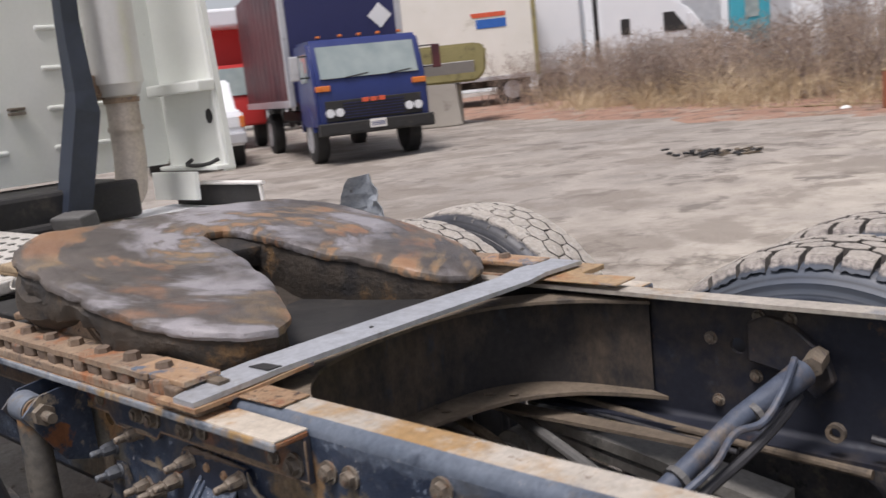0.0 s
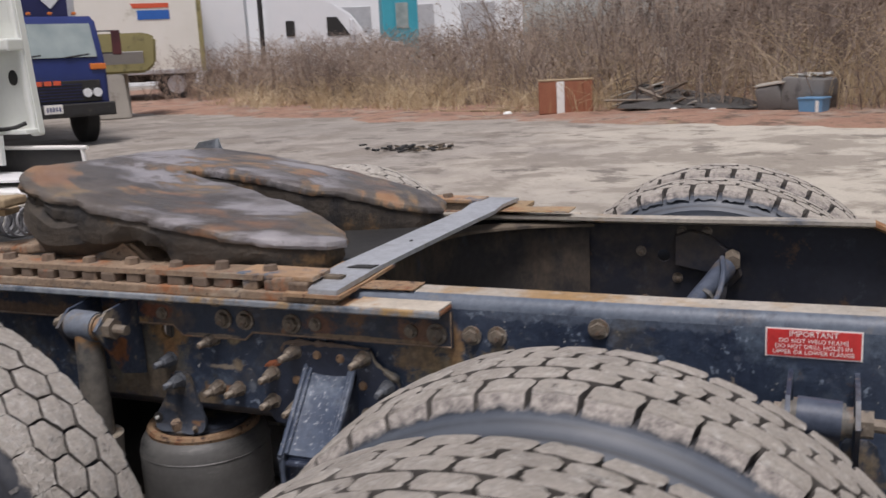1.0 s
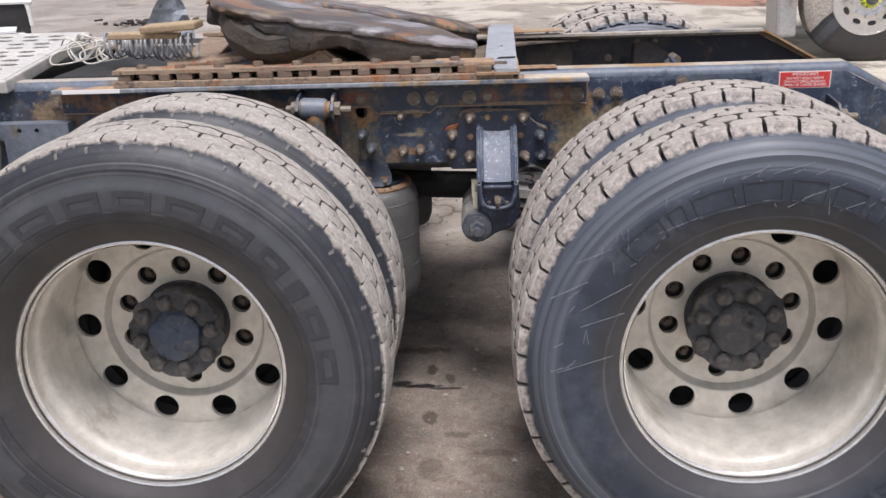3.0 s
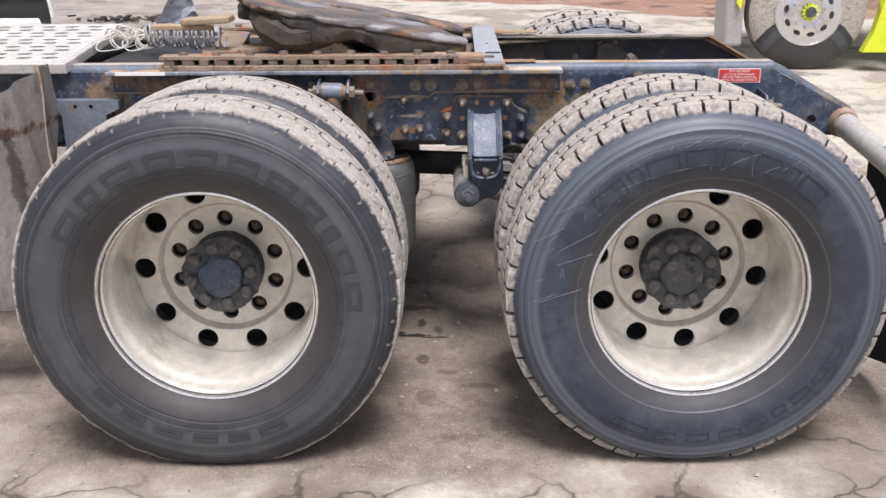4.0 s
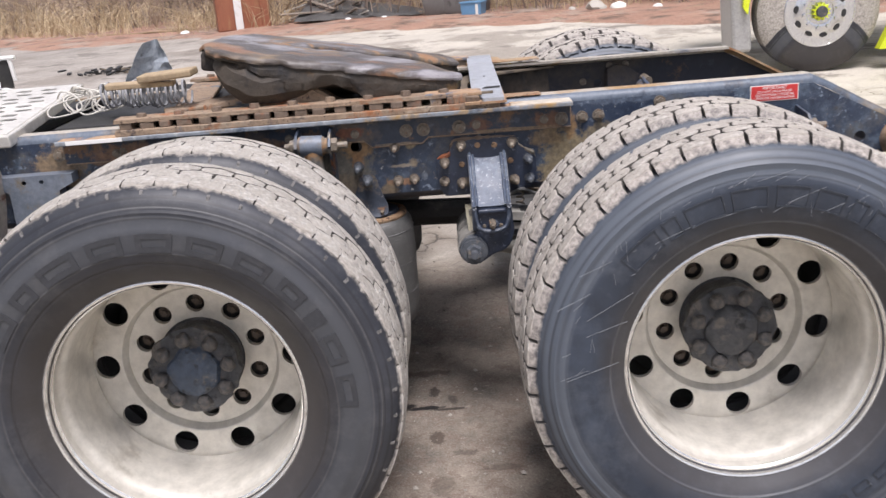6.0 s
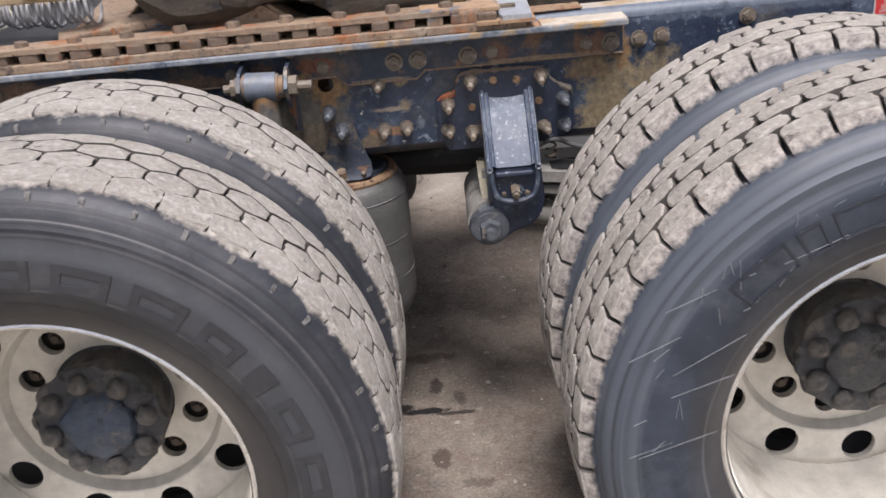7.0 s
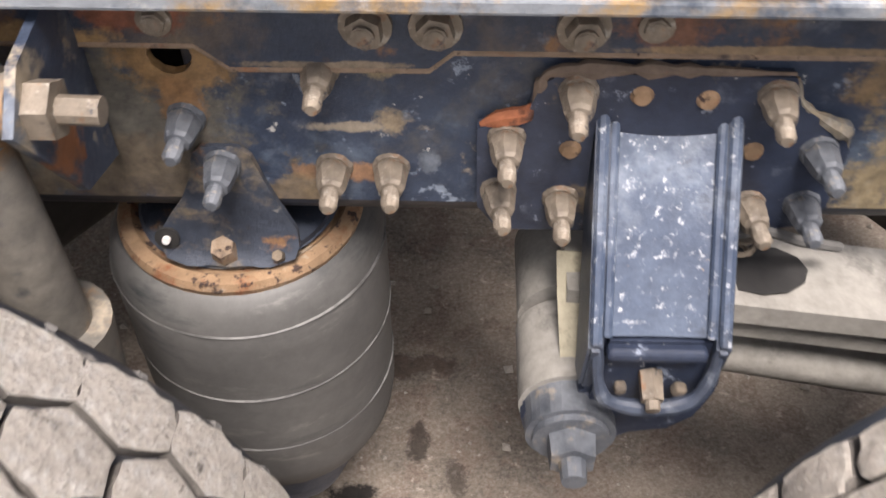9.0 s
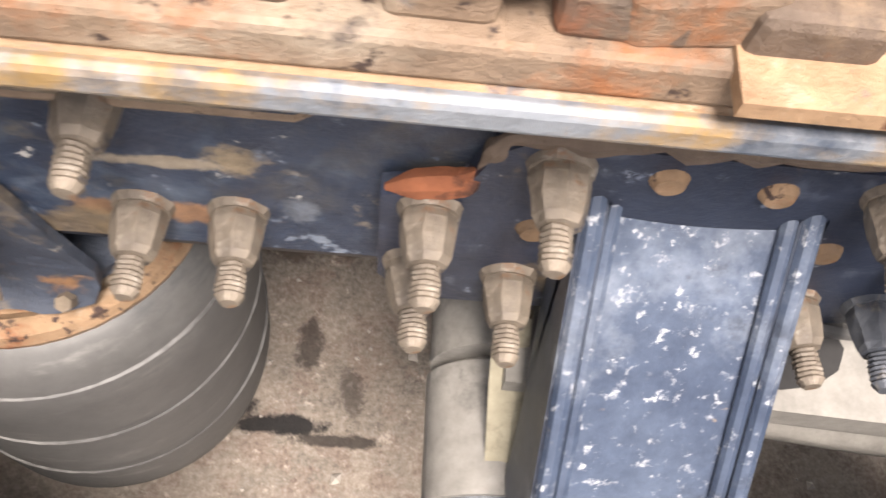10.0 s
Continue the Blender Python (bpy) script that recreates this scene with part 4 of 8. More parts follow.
def side_angle(sign):
    """The angle iron along the rail that carries the slider rack."""
    y = sign * (RAIL + 0.002)
    leg = [(-1.10, 0.996), (-1.10, 0.93), (-0.235, 0.928), (-0.212, 0.908), (-0.068, 0.909), (-0.050, 0.925), (0.362, 0.925), (0.362, 0.996)]
    bm = bmesh.new()
    prism(bm, leg, 0.01, at_y(y - 0.01 if sign < 0 else y))
    ob = part("side_angle", bm, M_angle_side, truck, "dark blue angle iron edged with rust")
    bm = bmesh.new()
    tube(bm, [(x, sign * (RAIL + 0.0115), z) for x, z in ((-1.10, 0.929), (-0.237, 0.929), (-0.214, 0.909), (-0.068, 0.910), (-0.050, 0.926), (0.361, 0.926), (0.362, 0.99))], 0.0022, 6)
    part("rusty_edge", bm, M_rust, ob, "flaking rust along the lower edge")
    bm = bmesh.new()
    box(bm, (-0.37, sign * (RAIL + 0.033), 0.999), (1.464, 0.062, 0.010), bev=0.003)
    part("angle_flange", bm, M_rust_pale, ob, "pale rusted top flange")
    bm = bmesh.new()
    box(bm, (-0.37, sign * (RAIL + 0.0625), 0.9985), (1.466, 0.007, 0.0135), bev=0.0032)
    part("flange_edge", bm, M_flange_worn, ob, "chipped pale blue-grey edge")
    bm = bmesh.new()
    box(bm, (0.275, sign * (RAIL + 0.032), 1.0055), (0.172, 0.060, 0.004), bev=0.0015)
    part("flange_end", bm, M_flange_cream, ob, "worn cream end with orange stains")
    bm = bmesh.new()
    box(bm, (-0.99, sign * (RAIL + 0.0665), 0.999), (0.16, 0.0016, 0.0115), bev=0.0006)
    part("paint_smear", bm, M_print, ob, "smear of white paint")
    return ob


side_angle(-1)
side_angle(1)
for x in (-0.112, -0.063, 0.04, 0.335):
    stud(STUD_SHORT, x, -RAIL - 0.012, 0.95, scale=1.1)
for x in (-0.26, 0.09, 0.285, -0.45, -0.95, -0.75):
    stud(HEAD, x, -RAIL - 0.012, 0.952)
for k in range(10):
    ob = stud(HEAD, -0.86 + k * 0.108, -RAIL - 0.045, 0.995, lean=90)


def slider_rack(sign):
    """A bar with a row of slots under a flat strip, bolted on the flange."""
    yc = sign * 0.444
    rnd = random.Random(31)
    bm = bmesh.new()
    box(bm, (-0.385, yc, 1.0130), (1.09, 0.088, 0.018), bev=0.003)
    base = part("slider_rack", bm, M_rust, truck, "rusty toothed slider rack")
    bm = bmesh.new()
    box(bm, (-0.385, sign * 0.422, 1.031), (1.06, 0.02, 0.022))
    part("rack_web", bm, M_mud, base)
    for k in range(19):
        bm = bmesh.new()
        x = -0.895 + k * 0.0545 + rnd.uniform(-0.004, 0.004)
        box(bm, (x, yc + sign * (0.021 + rnd.uniform(-0.003, 0.003)), 1.0305), (rnd.uniform(0.030, 0.044), 0.034, 0.021), rot=(rnd.uniform(-3, 3), rnd.uniform(-3, 3), rnd.uniform(-4, 4)), bev=0.004)
        part("tooth", bm, M_rust_dark if rnd.random() < 0.75 else M_rust, base)
    bm = bmesh.new()
    rows = []
    for i in range(40):
        x = -0.93 + 0.94 * i / 39
        w = 0.0035 * noise.noise((x * 23, 1.0, sign))
        rows.append([(x, yc - 0.038 + w, 1.0405), (x, yc + 0.036 - w * 0.6, 1.0405 + 0.002 * noise.noise((x * 15, 4, 0)))])
    slab(bm, rows, (0, 0, 0.010))
    part("top_strip", bm, M_rust, base, "pale rusty strip")
    bm = bmesh.new()
    box(bm, (0.03, yc - sign * 0.003, 1.0465), (0.16, 0.07, 0.010), rot=(0.5, 1.0, 1.5), bev=0.002)
    part("top_strip", bm, M_rust_pale, base)
    bm = bmesh.new()
    box(bm, (0.048, yc + sign * 0.008, 1.0335), (0.046, 0.060, 0.030), rot=(2, -4, 5), bev=0.006)
    for v in bm.verts:
        v.co += Vector((0, 0, 0.003 * noise.noise(v.co * 60)))
    part("end_stop", bm, M_rust, base, "chipped rusty end block")
    for k in range(9):
        x = -0.86 + k * 0.108
        bm = bmesh.new()
        cyl(bm, (x, yc, 1.048), (x + rnd.uniform(-0.002, 0.002), yc, rnd.uniform(1.060, 1.065)), 0.0165, 0.0135, seg=6)
        part("bolt_head", bm, M_rust_dark, base)
    return base


slider_rack(-1)
slider_rack(1)


# flat strap from rail to rail behind the fifth wheel
def strap():
    bm = bmesh.new()
    prof = [(-0.497, 1.0295), (-0.39, 1.034), (-0.335, 1.037), (0.0, 1.0385), (0.30, 1.038), (0.36, 1.044), (0.485, 1.042)]
    rows = []
    for yy, zz in prof:
        xc = 0.137 + 0.02 * yy
        rows.append([(xc - 0.044 + 0.030 * step(-0.40, -0.497, yy), yy, zz - 0.005), (xc + 0.044, yy, zz - 0.005)])
    slab(bm, rows, (0, 0, 0.009))
    bmesh.ops.bevel(bm, geom=[e for e in bm.edges if len(e.link_faces) == 2 and e.calc_face_angle() > 1.0], offset=0.0015, segments=1, affect="EDGES")
    s = part("cross_strap", bm, M_strap, truck, "grey galvanised steel strap")
    bm = bmesh.new()
    slab(bm, [[(0.062, yy, zz), (0.178, yy, zz)] for yy, zz in ((-0.500, 1.018), (-0.40, 1.0195), (-0.30, 1.025), (-0.27, 1.026))], (0, 0, 0.0065))
    part("strap_foot", bm, M_rust_pale, s, "pale rusty plate under the strap's end")
    bm = bmesh.new()
    box(bm, (0.16, 0.462, 1.026), (0.13, 0.12, 0.012), rot=(0, 0, 2), bev=0.002)
    part("strap_foot", bm, M_ochre, s)
    for yy, w in ((-0.345, 0.03), (-0.10, 0.009)):
        bm = bmesh.new()
        prism(bm, circle(0.137, yy, w * 0.5, 12, sx=0.8) if w < 0.02 else [(0.118, yy - 0.012), (0.168, yy - 0.010), (0.172, yy + 0.016), (0.128, yy + 0.012)], 0.0015, at_z(1.0425 if yy > -0.3 else 1.0412))
        part("strap_hole", bm, M_black, s, "dark hole")
    bm = bmesh.new()
    box(bm, (0.232, 0.392, 1.0305), (0.26, 0.075, 0.004), rot=(0, 0, 1.5), bev=0.0015)
    part("shim_plate", bm, M_ochre, s, "orange-rusted shim plate")
    bm = bmesh.new()
    box(bm, (0.225, -0.392, 1.0205), (0.115, 0.058, 0.003), rot=(0, 0, 1.5), bev=0.001)
    part("shim_plate", bm, M_rust_orange, s, "orange-rusted shim plate")


strap()


# arched cross-member behind the strap, between the rails
def cross_member():
    """A channel across the frame that flares out along both rails."""
    def flare(pairs):
        line = smooth_line([(x, yy, 0) for x, yy in pairs], 5)
        return [(p.x, -p.y) for p in line[::-1][:-1]] + [(p.x, p.y) for p in line]
    web = flare([(0.035, 0.0), (0.04, 0.10), (0.065, 0.24), (0.13, 0.335), (0.23, 0.385), (0.40, 0.412)])
    lip = flare([(0.112, 0.0), (0.116, 0.08), (0.162, 0.235), (0.245, 0.33), (0.34, 0.375), (0.44, 0.400)])
    top = flare([(0.085, 0.0), (0.09, 0.10), (0.125, 0.215), (0.20, 0.30), (0.30, 0.355), (0.42, 0.385)])
    bm = bmesh.new()
    slab(bm, [[(x, yy, 0.80), (x, yy, 0.99)] for x, yy in web], (-0.008, 0, 0))
    cm = part("cross_member", bm, M_web, truck, "flared dark steel cross-member caked in dirt", smooth=True)
    bm = bmesh.new()
    slab(bm, [[(w[0] - 0.006, w[1], 0.800), (l[0], l[1], 0.797)] for w, l in zip(web, lip)], (0, 0, -0.008))
    part("lower_flange", bm, M_mud, cm, "brown dirt-covered lower flange", smooth=True)
    bm = bmesh.new()
    slab(bm, [[(w[0] - 0.006, w[1], 0.990), (l[0], l[1], 0.990)] for w, l in zip(web, top)], (0, 0, 0.007))
    part("upper_flange", bm, M_mud, cm, "dusty upper flange", smooth=True)
    rnd = random.Random(8)
    for k in range(14):
        bm = bmesh.new()
        i = rnd.randrange(6, len(web) - 4)
        f = rnd.uniform(0.1, 0.8)
        x, yy = web[i][0] + (lip[i][0] - web[i][0]) * f, web[i][1] + (lip[i][1] - web[i][1]) * f
        r = rnd.uniform(0.006, 0.018)
        bmesh.ops.create_icosphere(bm, subdivisions=1, radius=r, matrix=Matrix.LocRotScale((x, yy, 0.801), None, (1.3, 1.0, 0.5)))
        for v in bm.verts:
            v.co += 0.5 * r * Vector((noise.noise(v.co * 80), noise.noise(v.co * 90), 0))
        part("dirt_clod", bm, M_mud, cm, "clod of dried dirt", smooth=True)
    bm = bmesh.new()
    slab(bm, [[(-0.2, 0.30, 0.733), (-0.2, 0.345, 0.733)], [(0.13, 0.30, 0.735), (0.13, 0.345, 0.735)], [(0.55, 0.31, 0.738), (0.55, 0.35, 0.738)]], (0, 0, 0.008))
    part("brace_bar", bm, M_mud, cm, "dirty flat bar")
    bm = bmesh.new()
    box(bm, (-0.25, 0, 0.86), (0.012, 0.84, 0.22), bev=0.003)
    part("cross_member", bm, M_navy_dark, truck)
    bm = bmesh.new()
    box(bm, (1.29, 0, 0.82), (0.012, 0.84, 0.09), bev=0.003)
    box(bm, (1.25, 0, 0.776), (0.09, 0.84, 0.010), bev=0.003)
    part("cross_member", bm, M_navy_dark, truck)


cross_member()


# torque rod with the hoses tied on it
def torque_rod():
    bm = bmesh.new()
    tube(bm, [(0.740, 0.350, 0.905), (0.725, 0.30, 0.890), (0.69, 0.20, 0.862), (0.65, 0.06, 0.80), (0.60, -0.12, 0.73)], 0, 14, [0.026, 0.024, 0.0185, 0.0185, 0.019])
    rod = part("torque_rod", bm, M_rod, truck, "blue-grey painted torque rod", smooth=True)
    bm = bmesh.new()
    tube(bm, smooth_line([(0.735, 0.33, 0.935), (0.745, 0.26, 0.905), (0.735, 0.20, 0.865), (0.71, 0.15, 0.858), (0.705, 0.08, 0.825), (0.67, 0.0, 0.785), (0.62, -0.14, 0.735)]), 0.0065, 8)
    part("hose", bm, M_rod, rod, "grey air hose tied along the rod", smooth=True)
    bm = bmesh.new()
    tube(bm, smooth_line([(0.74, 0.33, 0.87), (0.74, 0.25, 0.85), (0.72, 0.17, 0.815), (0.70, 0.08, 0.79), (0.67, -0.04, 0.745), (0.62, -0.2, 0.70)]), 0.009, 8)
    part("hose", bm, M_hose, rod, "black hose", smooth=True)
    for f in (0.28, 0.62):
        bm = bmesh.new()
        p, d = Vector((0.745, 0.37, 0.915)).lerp(Vector((0.60, -0.12, 0.73)), f), Vector((-0.145, -0.49, -0.185)).normalized()
        cyl(bm, p, p + d * 0.012, 0.027, seg=14)
        part("cable_tie", bm, M_bag, rod)
    bm = bmesh.new()
    cyl(bm, (0.752, 0.395, 0.925), (0.758, 0.345, 0.918), 0.019, seg=6)
    part("bolt", bm, M_bolt, rod)
    bm = bmesh.new()
    prism(bm, [(0.615, 0.895), (0.615, 0.97), (0.65, 0.985), (0.695, 0.975), (0.76, 0.925), (0.775, 0.875), (0.74, 0.84), (0.69, 0.88)], 0.022, at_y(0.397))
    bmesh.ops.bevel(bm, geom=bm.edges[:], offset=0.004, segments=1, affect="EDGES")
    part("rod_bracket", bm, M_navy_dark, truck, "black cast bracket")
    bm = bmesh.new()
    lathe(bm, [(-0.006, 0.017), (0.006, 0.017), (0.006, 0.010), (-0.006, 0.010)], centre=(0.79, 0.36, 0.80), seg=18, closed=True)
    part("shackle_ring", bm, M_mud, truck)
    # lines and shafts below the rails
    for pts, r, m in (([(0.0, 0.40, 0.76), (0.2, 0.40, 0.755), (0.35, 0.385, 0.752), (0.48, 0.37, 0.748), (0.85, 0.36, 0.735)], 0.009, M_mud), ([(0.0, 0.37, 0.75), (0.2, 0.375, 0.747), (0.4, 0.355, 0.742), (0.62, 0.33, 0.74)], 0.006, M_hose), ([(-0.3, 0.50, 0.70), (0.003, 0.392, 0.70), (0.303, 0.245, 0.70), (0.5, 0.15, 0.69)], 0.013, M_bag), ([(-0.3, 0.42, 0.66), (0.0, 0.32, 0.66), (0.3, 0.16, 0.66)], 0.012, M_mud),
                      ([(-0.3, 0.12, 0.74), (0.2, 0.16, 0.70), (0.62, 0.02, 0.60)], 0.022, M_mud), ([(-0.3, 0.0, 0.72), (0.2, 0.04, 0.66), (0.6, -0.04, 0.56)], 0.03, M_mud),
                      ([(0.85, 0.36, 0.80), (1.0, 0.37, 0.78), (1.28, 0.36, 0.77)], 0.008, M_hose), ([(-0.6, -0.05, 0.62), (0.0, 0.0, 0.58), (0.6, 0.0, 0.56)], 0.045, M_black)):
        bm = bmesh.new()
        tube(bm, smooth_line(pts), r, 10)
        part("pipe" if r > 0.02 else "air_line", bm, m, truck, smooth=True)


torque_rod()


# axle housings
for ax in AXLES:
    bm = bmesh.new()
    tube(bm, [(ax, -0.58, 0.5), (ax, -0.3, 0.5), (ax, -0.18, 0.5), (ax, 0.0, 0.5), (ax, 0.18, 0.5), (ax, 0.3, 0.5), (ax, 0.58, 0.5)], 0, 18, [0.075, 0.075, 0.12, 0.20, 0.12, 0.075, 0.075])
    axle = part("axle_housing", bm, M_black, truck, "grimy black drive axle housing", smooth=True)
    for s in (-1, 1):
        bm = bmesh.new()
        lathe(bm, [(s * 0.50, 0.08), (s * 0.50, 0.205), (s * 0.56, 0.21), (s * 0.66, 0.215), (s * 0.66, 0.09)], centre=(ax, 0, 0.5), seg=32)
        part("brake_drum", bm, M_hub, axle, "rusty brake drum", smooth=True)


# suspension: hanger, air springs, shocks, spring leaves
def hanger(sign):
    def y(v):
        return sign * v
    wing = [(-0.012, 0.748), (-0.030, 0.775), (-0.032, 0.858), (0.004, 0.868), (0.014, 0.900), (0.028, 0.911), (0.198, 0.910), (0.208, 0.884), (0.246, 0.858), (0.256, 0.842), (0.256, 0.780), (0.235, 0.757), (0.175, 0.748)]
    bm = bmesh.new()
    prism(bm, wing, 0.012, at_y(y(RAIL + 0.002) - (0.012 if sign < 0 else 0)))
    h = part("hanger_bracket", bm, M_wing, truck, "dark blue spring hanger bracket with rusty edges")
    # the channel-shaped leg, leaning outwards to its foot
    top, low = (0.434, 0.870), (0.548, 0.737)
    lean = math.atan2(low[0] - top[0], top[1] - low[1])

    def on_leg(f, out=0.0):
        """y and z at a share f down the leg's outer face, moved off it by out."""
        return (y(top[0] + (low[0] - top[0]) * f + out * math.cos(lean)), top[1] + (low[1] - top[1]) * f + out * math.sin(lean))
    rows = []
    for i in range(12):
        f = i / 11
        row = []
        for k in range(9):
            u = k / 8 * 2 - 1
            # the upper edge is cut in a shallow bow, the face dished a little
            ff = max(f, 0.0) - 0.16 * u * u * (1 - f) ** 3
            yy, zz = on_leg(ff, -0.003 * (1 - u * u))
            row.append((0.114 + 0.043 * u, yy, zz))
        rows.append(row)
    bm = bmesh.new()
    slab(bm, rows, (0, y(-0.010) * math.cos(lean), -0.010 * math.sin(lean)))
    part("hanger_leg", bm, M_bracket, h, "blue-grey channel leg spattered with white", smooth=True)
    for x, w in ((0.064, 0.012), (0.164, 0.012)):
        bm = bmesh.new()
        side = [on_leg(-0.10, 0.006), on_leg(1.06, 0.006), (y(0.548), 0.665), (y(0.518), 0.655), (y(0.488), 0.715), (y(0.440), 0.785), (y(0.440), 0.872)]
        prism(bm, side, w, at_x(x - w / 2))
        bmesh.ops.bevel(bm, geom=bm.edges[:], offset=0.003, segments=2, affect="EDGES")
        part("leg_flange", bm, M_bracket_dark, h, "dark blue side plate with a worn edge")
        bm = bmesh.new()
        tube(bm, [(x + (0.009 if x < 0.1 else -0.009), *on_leg(f, 0.002)) for f in (-0.1, 0.3, 0.65, 1.0)], 0.0042, 8)
        part("weld_bead", bm, M_bracket, h, "worn pale weld", smooth=True)
        bm = bmesh.new()
        tube(bm, [(x, *on_leg(f, 0.0055)) for f in (-0.08, 0.3, 0.7, 1.03)], 0.0050, 8)
        part("worn_edge", bm, M_bracket, h, smooth=True)
    # foot: recess with a lock bolt, rounded shelf, lobes round the pivot
    bm = bmesh.new()
    foot = [(0.072, 0.735), (0.170, 0.735), (0.176, 0.66), (0.166, 0.622), (0.145, 0.600), (0.112, 0.592), (0.088, 0.575), (0.066, 0.562), (0.040, 0.565), (0.018, 0.585), (0.012, 0.612), (0.026, 0.634), (0.064, 0.650)]
    prism(bm, foot, 0.05, at_y(y(0.522) - 0.025))
    bmesh.ops.bevel(bm, geom=bm.edges[:], offset=0.005, segments=2, affect="EDGES")
    part("hanger_foot", bm, M_wing, h)
    bm = bmesh.new()
    line = smooth_line([(0.066, y(0.552), 0.728), (0.070, y(0.560), 0.695), (0.080, y(0.566), 0.674), (0.114, y(0.568), 0.667), (0.146, y(0.566), 0.674), (0.159, y(0.560), 0.695), (0.163, y(0.552), 0.728)], 5)
    tube(bm, line, 0, 9, [0.0046 + 0.0022 * math.sin(math.pi * i / (len(line) - 1)) + 0.0020 * noise.noise(p * 55) for i, p in enumerate(line)])
    part("foot_lip", bm, M_bracket_dark, h, "worn rounded lip", smooth=True)
    bm = bmesh.new()
    box(bm, (0.114, y(0.552), 0.722), (0.080, 0.014, 0.012), rot=(sign * 12, 0, 0), bev=0.004)
    part("foot_ridge", bm, M_wing, h)
    for k, (x, z, w) in enumerate(((0.090, 0.680, 0.0050), (0.138, 0.679, 0.0055))):
        bm = bmesh.new()
        box(bm, (x, y(0.557), z), (w * 2, 0.010, w * 2.2), rot=(8, 20 * k, 5), bev=0.003)
        part("dirt_clod", bm, M_mud, h)
    bm = bmesh.new()
    cyl(bm, (0.114, y(0.548), 0.690), (0.114, y(0.572), 0.683), 0.0105, 0.0098, seg=6)
    cyl(bm, (0.114, y(0.570), 0.684), (0.114, y(0.580), 0.681), 0.0062, seg=10)
    part("lock_bolt", bm, M_bolt, h, "rusty lock bolt")
    bm = bmesh.new()
    cyl(bm, (0.056, y(0.47), 0.610), (0.056, y(0.560), 0.610), 0.042, 0.040, seg=24)
    cyl(bm, (0.056, y(0.558), 0.610), (0.056, y(0.566), 0.610), 0.034, seg=24)
    cyl(bm, (0.056, y(0.564), 0.610), (0.056, y(0.588), 0.610), 0.0235, 0.0215, seg=6)
    cyl(bm, (0.056, y(0.586), 0.610), (0.056, y(0.606), 0.610), 0.0125, 0.011, seg=12)
    part("pivot_bolt", bm, M_bolt_blue, h, "dirty pivot bolt and nut", smooth=False)
    bm = bmesh.new()
    cyl(bm, (0.056, y(0.444), 0.612), (0.056, y(0.530), 0.612), 0.045, seg=30)
    cyl(bm, (0.062, y(0.34), 0.622), (0.062, y(0.438), 0.622), 0.050, seg=30)
    cyl(bm, (0.056, y(0.33), 0.612), (0.056, y(0.538), 0.612), 0.034, seg=20)
    part("spring_eye", bm, M_spring, h, "grey spring eye bushing", smooth=True)
    bm = bmesh.new()
    slab(bm, [[(0.041, y(0.440), 0.718), (0.064, y(0.438), 0.714)], [(0.042, y(0.470), 0.694), (0.065, y(0.468), 0.694)], [(0.046, y(0.514), 0.652), (0.066, y(0.514), 0.654)]], (0.004, y(-0.012), -0.012))
    part("spacer_plate", bm, M_spacer, h, "pale yellow-grey spacer plate")
    bm = bmesh.new()
    rows = []
    for x, z in ((0.05, 0.706), (0.2, 0.690), (0.36, 0.668), (0.5, 0.645), (0.66, 0.62)):
        rows.append([(x, y(0.385), z), (x, y(0.475), z)])
    slab(bm, rows, (0, 0, -0.024))
    bmesh.ops.bevel(bm, geom=[e for e in bm.edges if len(e.link_faces) == 2 and e.calc_face_angle() > 1.0], offset=0.004, segments=2, affect="EDGES")
    part("spring_leaf", bm, M_spring, h, "grey spring leaf spattered with white")
    bm = bmesh.new()
    prism(bm, [(x, yy) for x, yy in circle(0.225, y(0.432), 0.030, 12, sx=1.5)], 0.0012, at_z(0.6885))
    part("oil_stain", bm, M_black, h, "dark oily stain on the leaf")
    bm = bmesh.new()
    slab(bm, [[(x, y(0.39), z), (x, y(0.465), z)] for x, z in ((0.16, 0.662), (0.36, 0.630), (0.66, 0.585))], (0, 0, -0.020))
    part("spring_leaf", bm, M_spring, h)
    bm = bmesh.new()
    tube(bm, smooth_line([(0.17, y(0.44), 0.735), (0.21, y(0.445), 0.752), (0.25, y(0.44), 0.735), (0.29, y(0.43), 0.718)]), 0.005, 8)
    part("air_line", bm, M_bag, h, smooth=True)
    bm = bmesh.new()
    coil = [(0.206 + 0.011 * math.cos(a), y(0.425) + 0.011 * math.sin(a), 0.700 + 0.0026 * a) for a in [k * 0.5 for k in range(38)]]
    tube(bm, coil, 0.0028, 6)
    part("coil_spring", bm, M_bolt, h, "small rusty coil spring", smooth=True)
    bm = bmesh.new()
    tube(bm, [(0.06, y(0.42), 0.60), (0.36, y(0.43), 0.545), (0.6, y(0.43), 0.5)], 0.028, 12)
    part("radius_rod", bm, M_spring, h, smooth=True)
    for x, z in ((-0.009, 0.849), (-0.013, 0.793), (0.038, 0.785), (0.042, 0.896), (0.188, 0.894), (0.191, 0.783), (0.235, 0.784), (0.233, 0.841)):
        stud(CONE_BLUE if x > 0.23 else CONE, x, y(RAIL + 0.014), z, h, scale=0.84, turn=180 if sign > 0 else 0)
    for x, z in ((0.041, 0.839), (0.182, 0.840), (0.089, 0.892), (0.138, 0.889)):
        bm = bmesh.new()
        cyl(bm, (x, y(RAIL + 0.013), z), (x, y(RAIL + 0.018), z), 0.0095, 0.0065, seg=14)
        part("rivet", bm, M_rust_orange, h, "rusty rivet head", smooth=True)
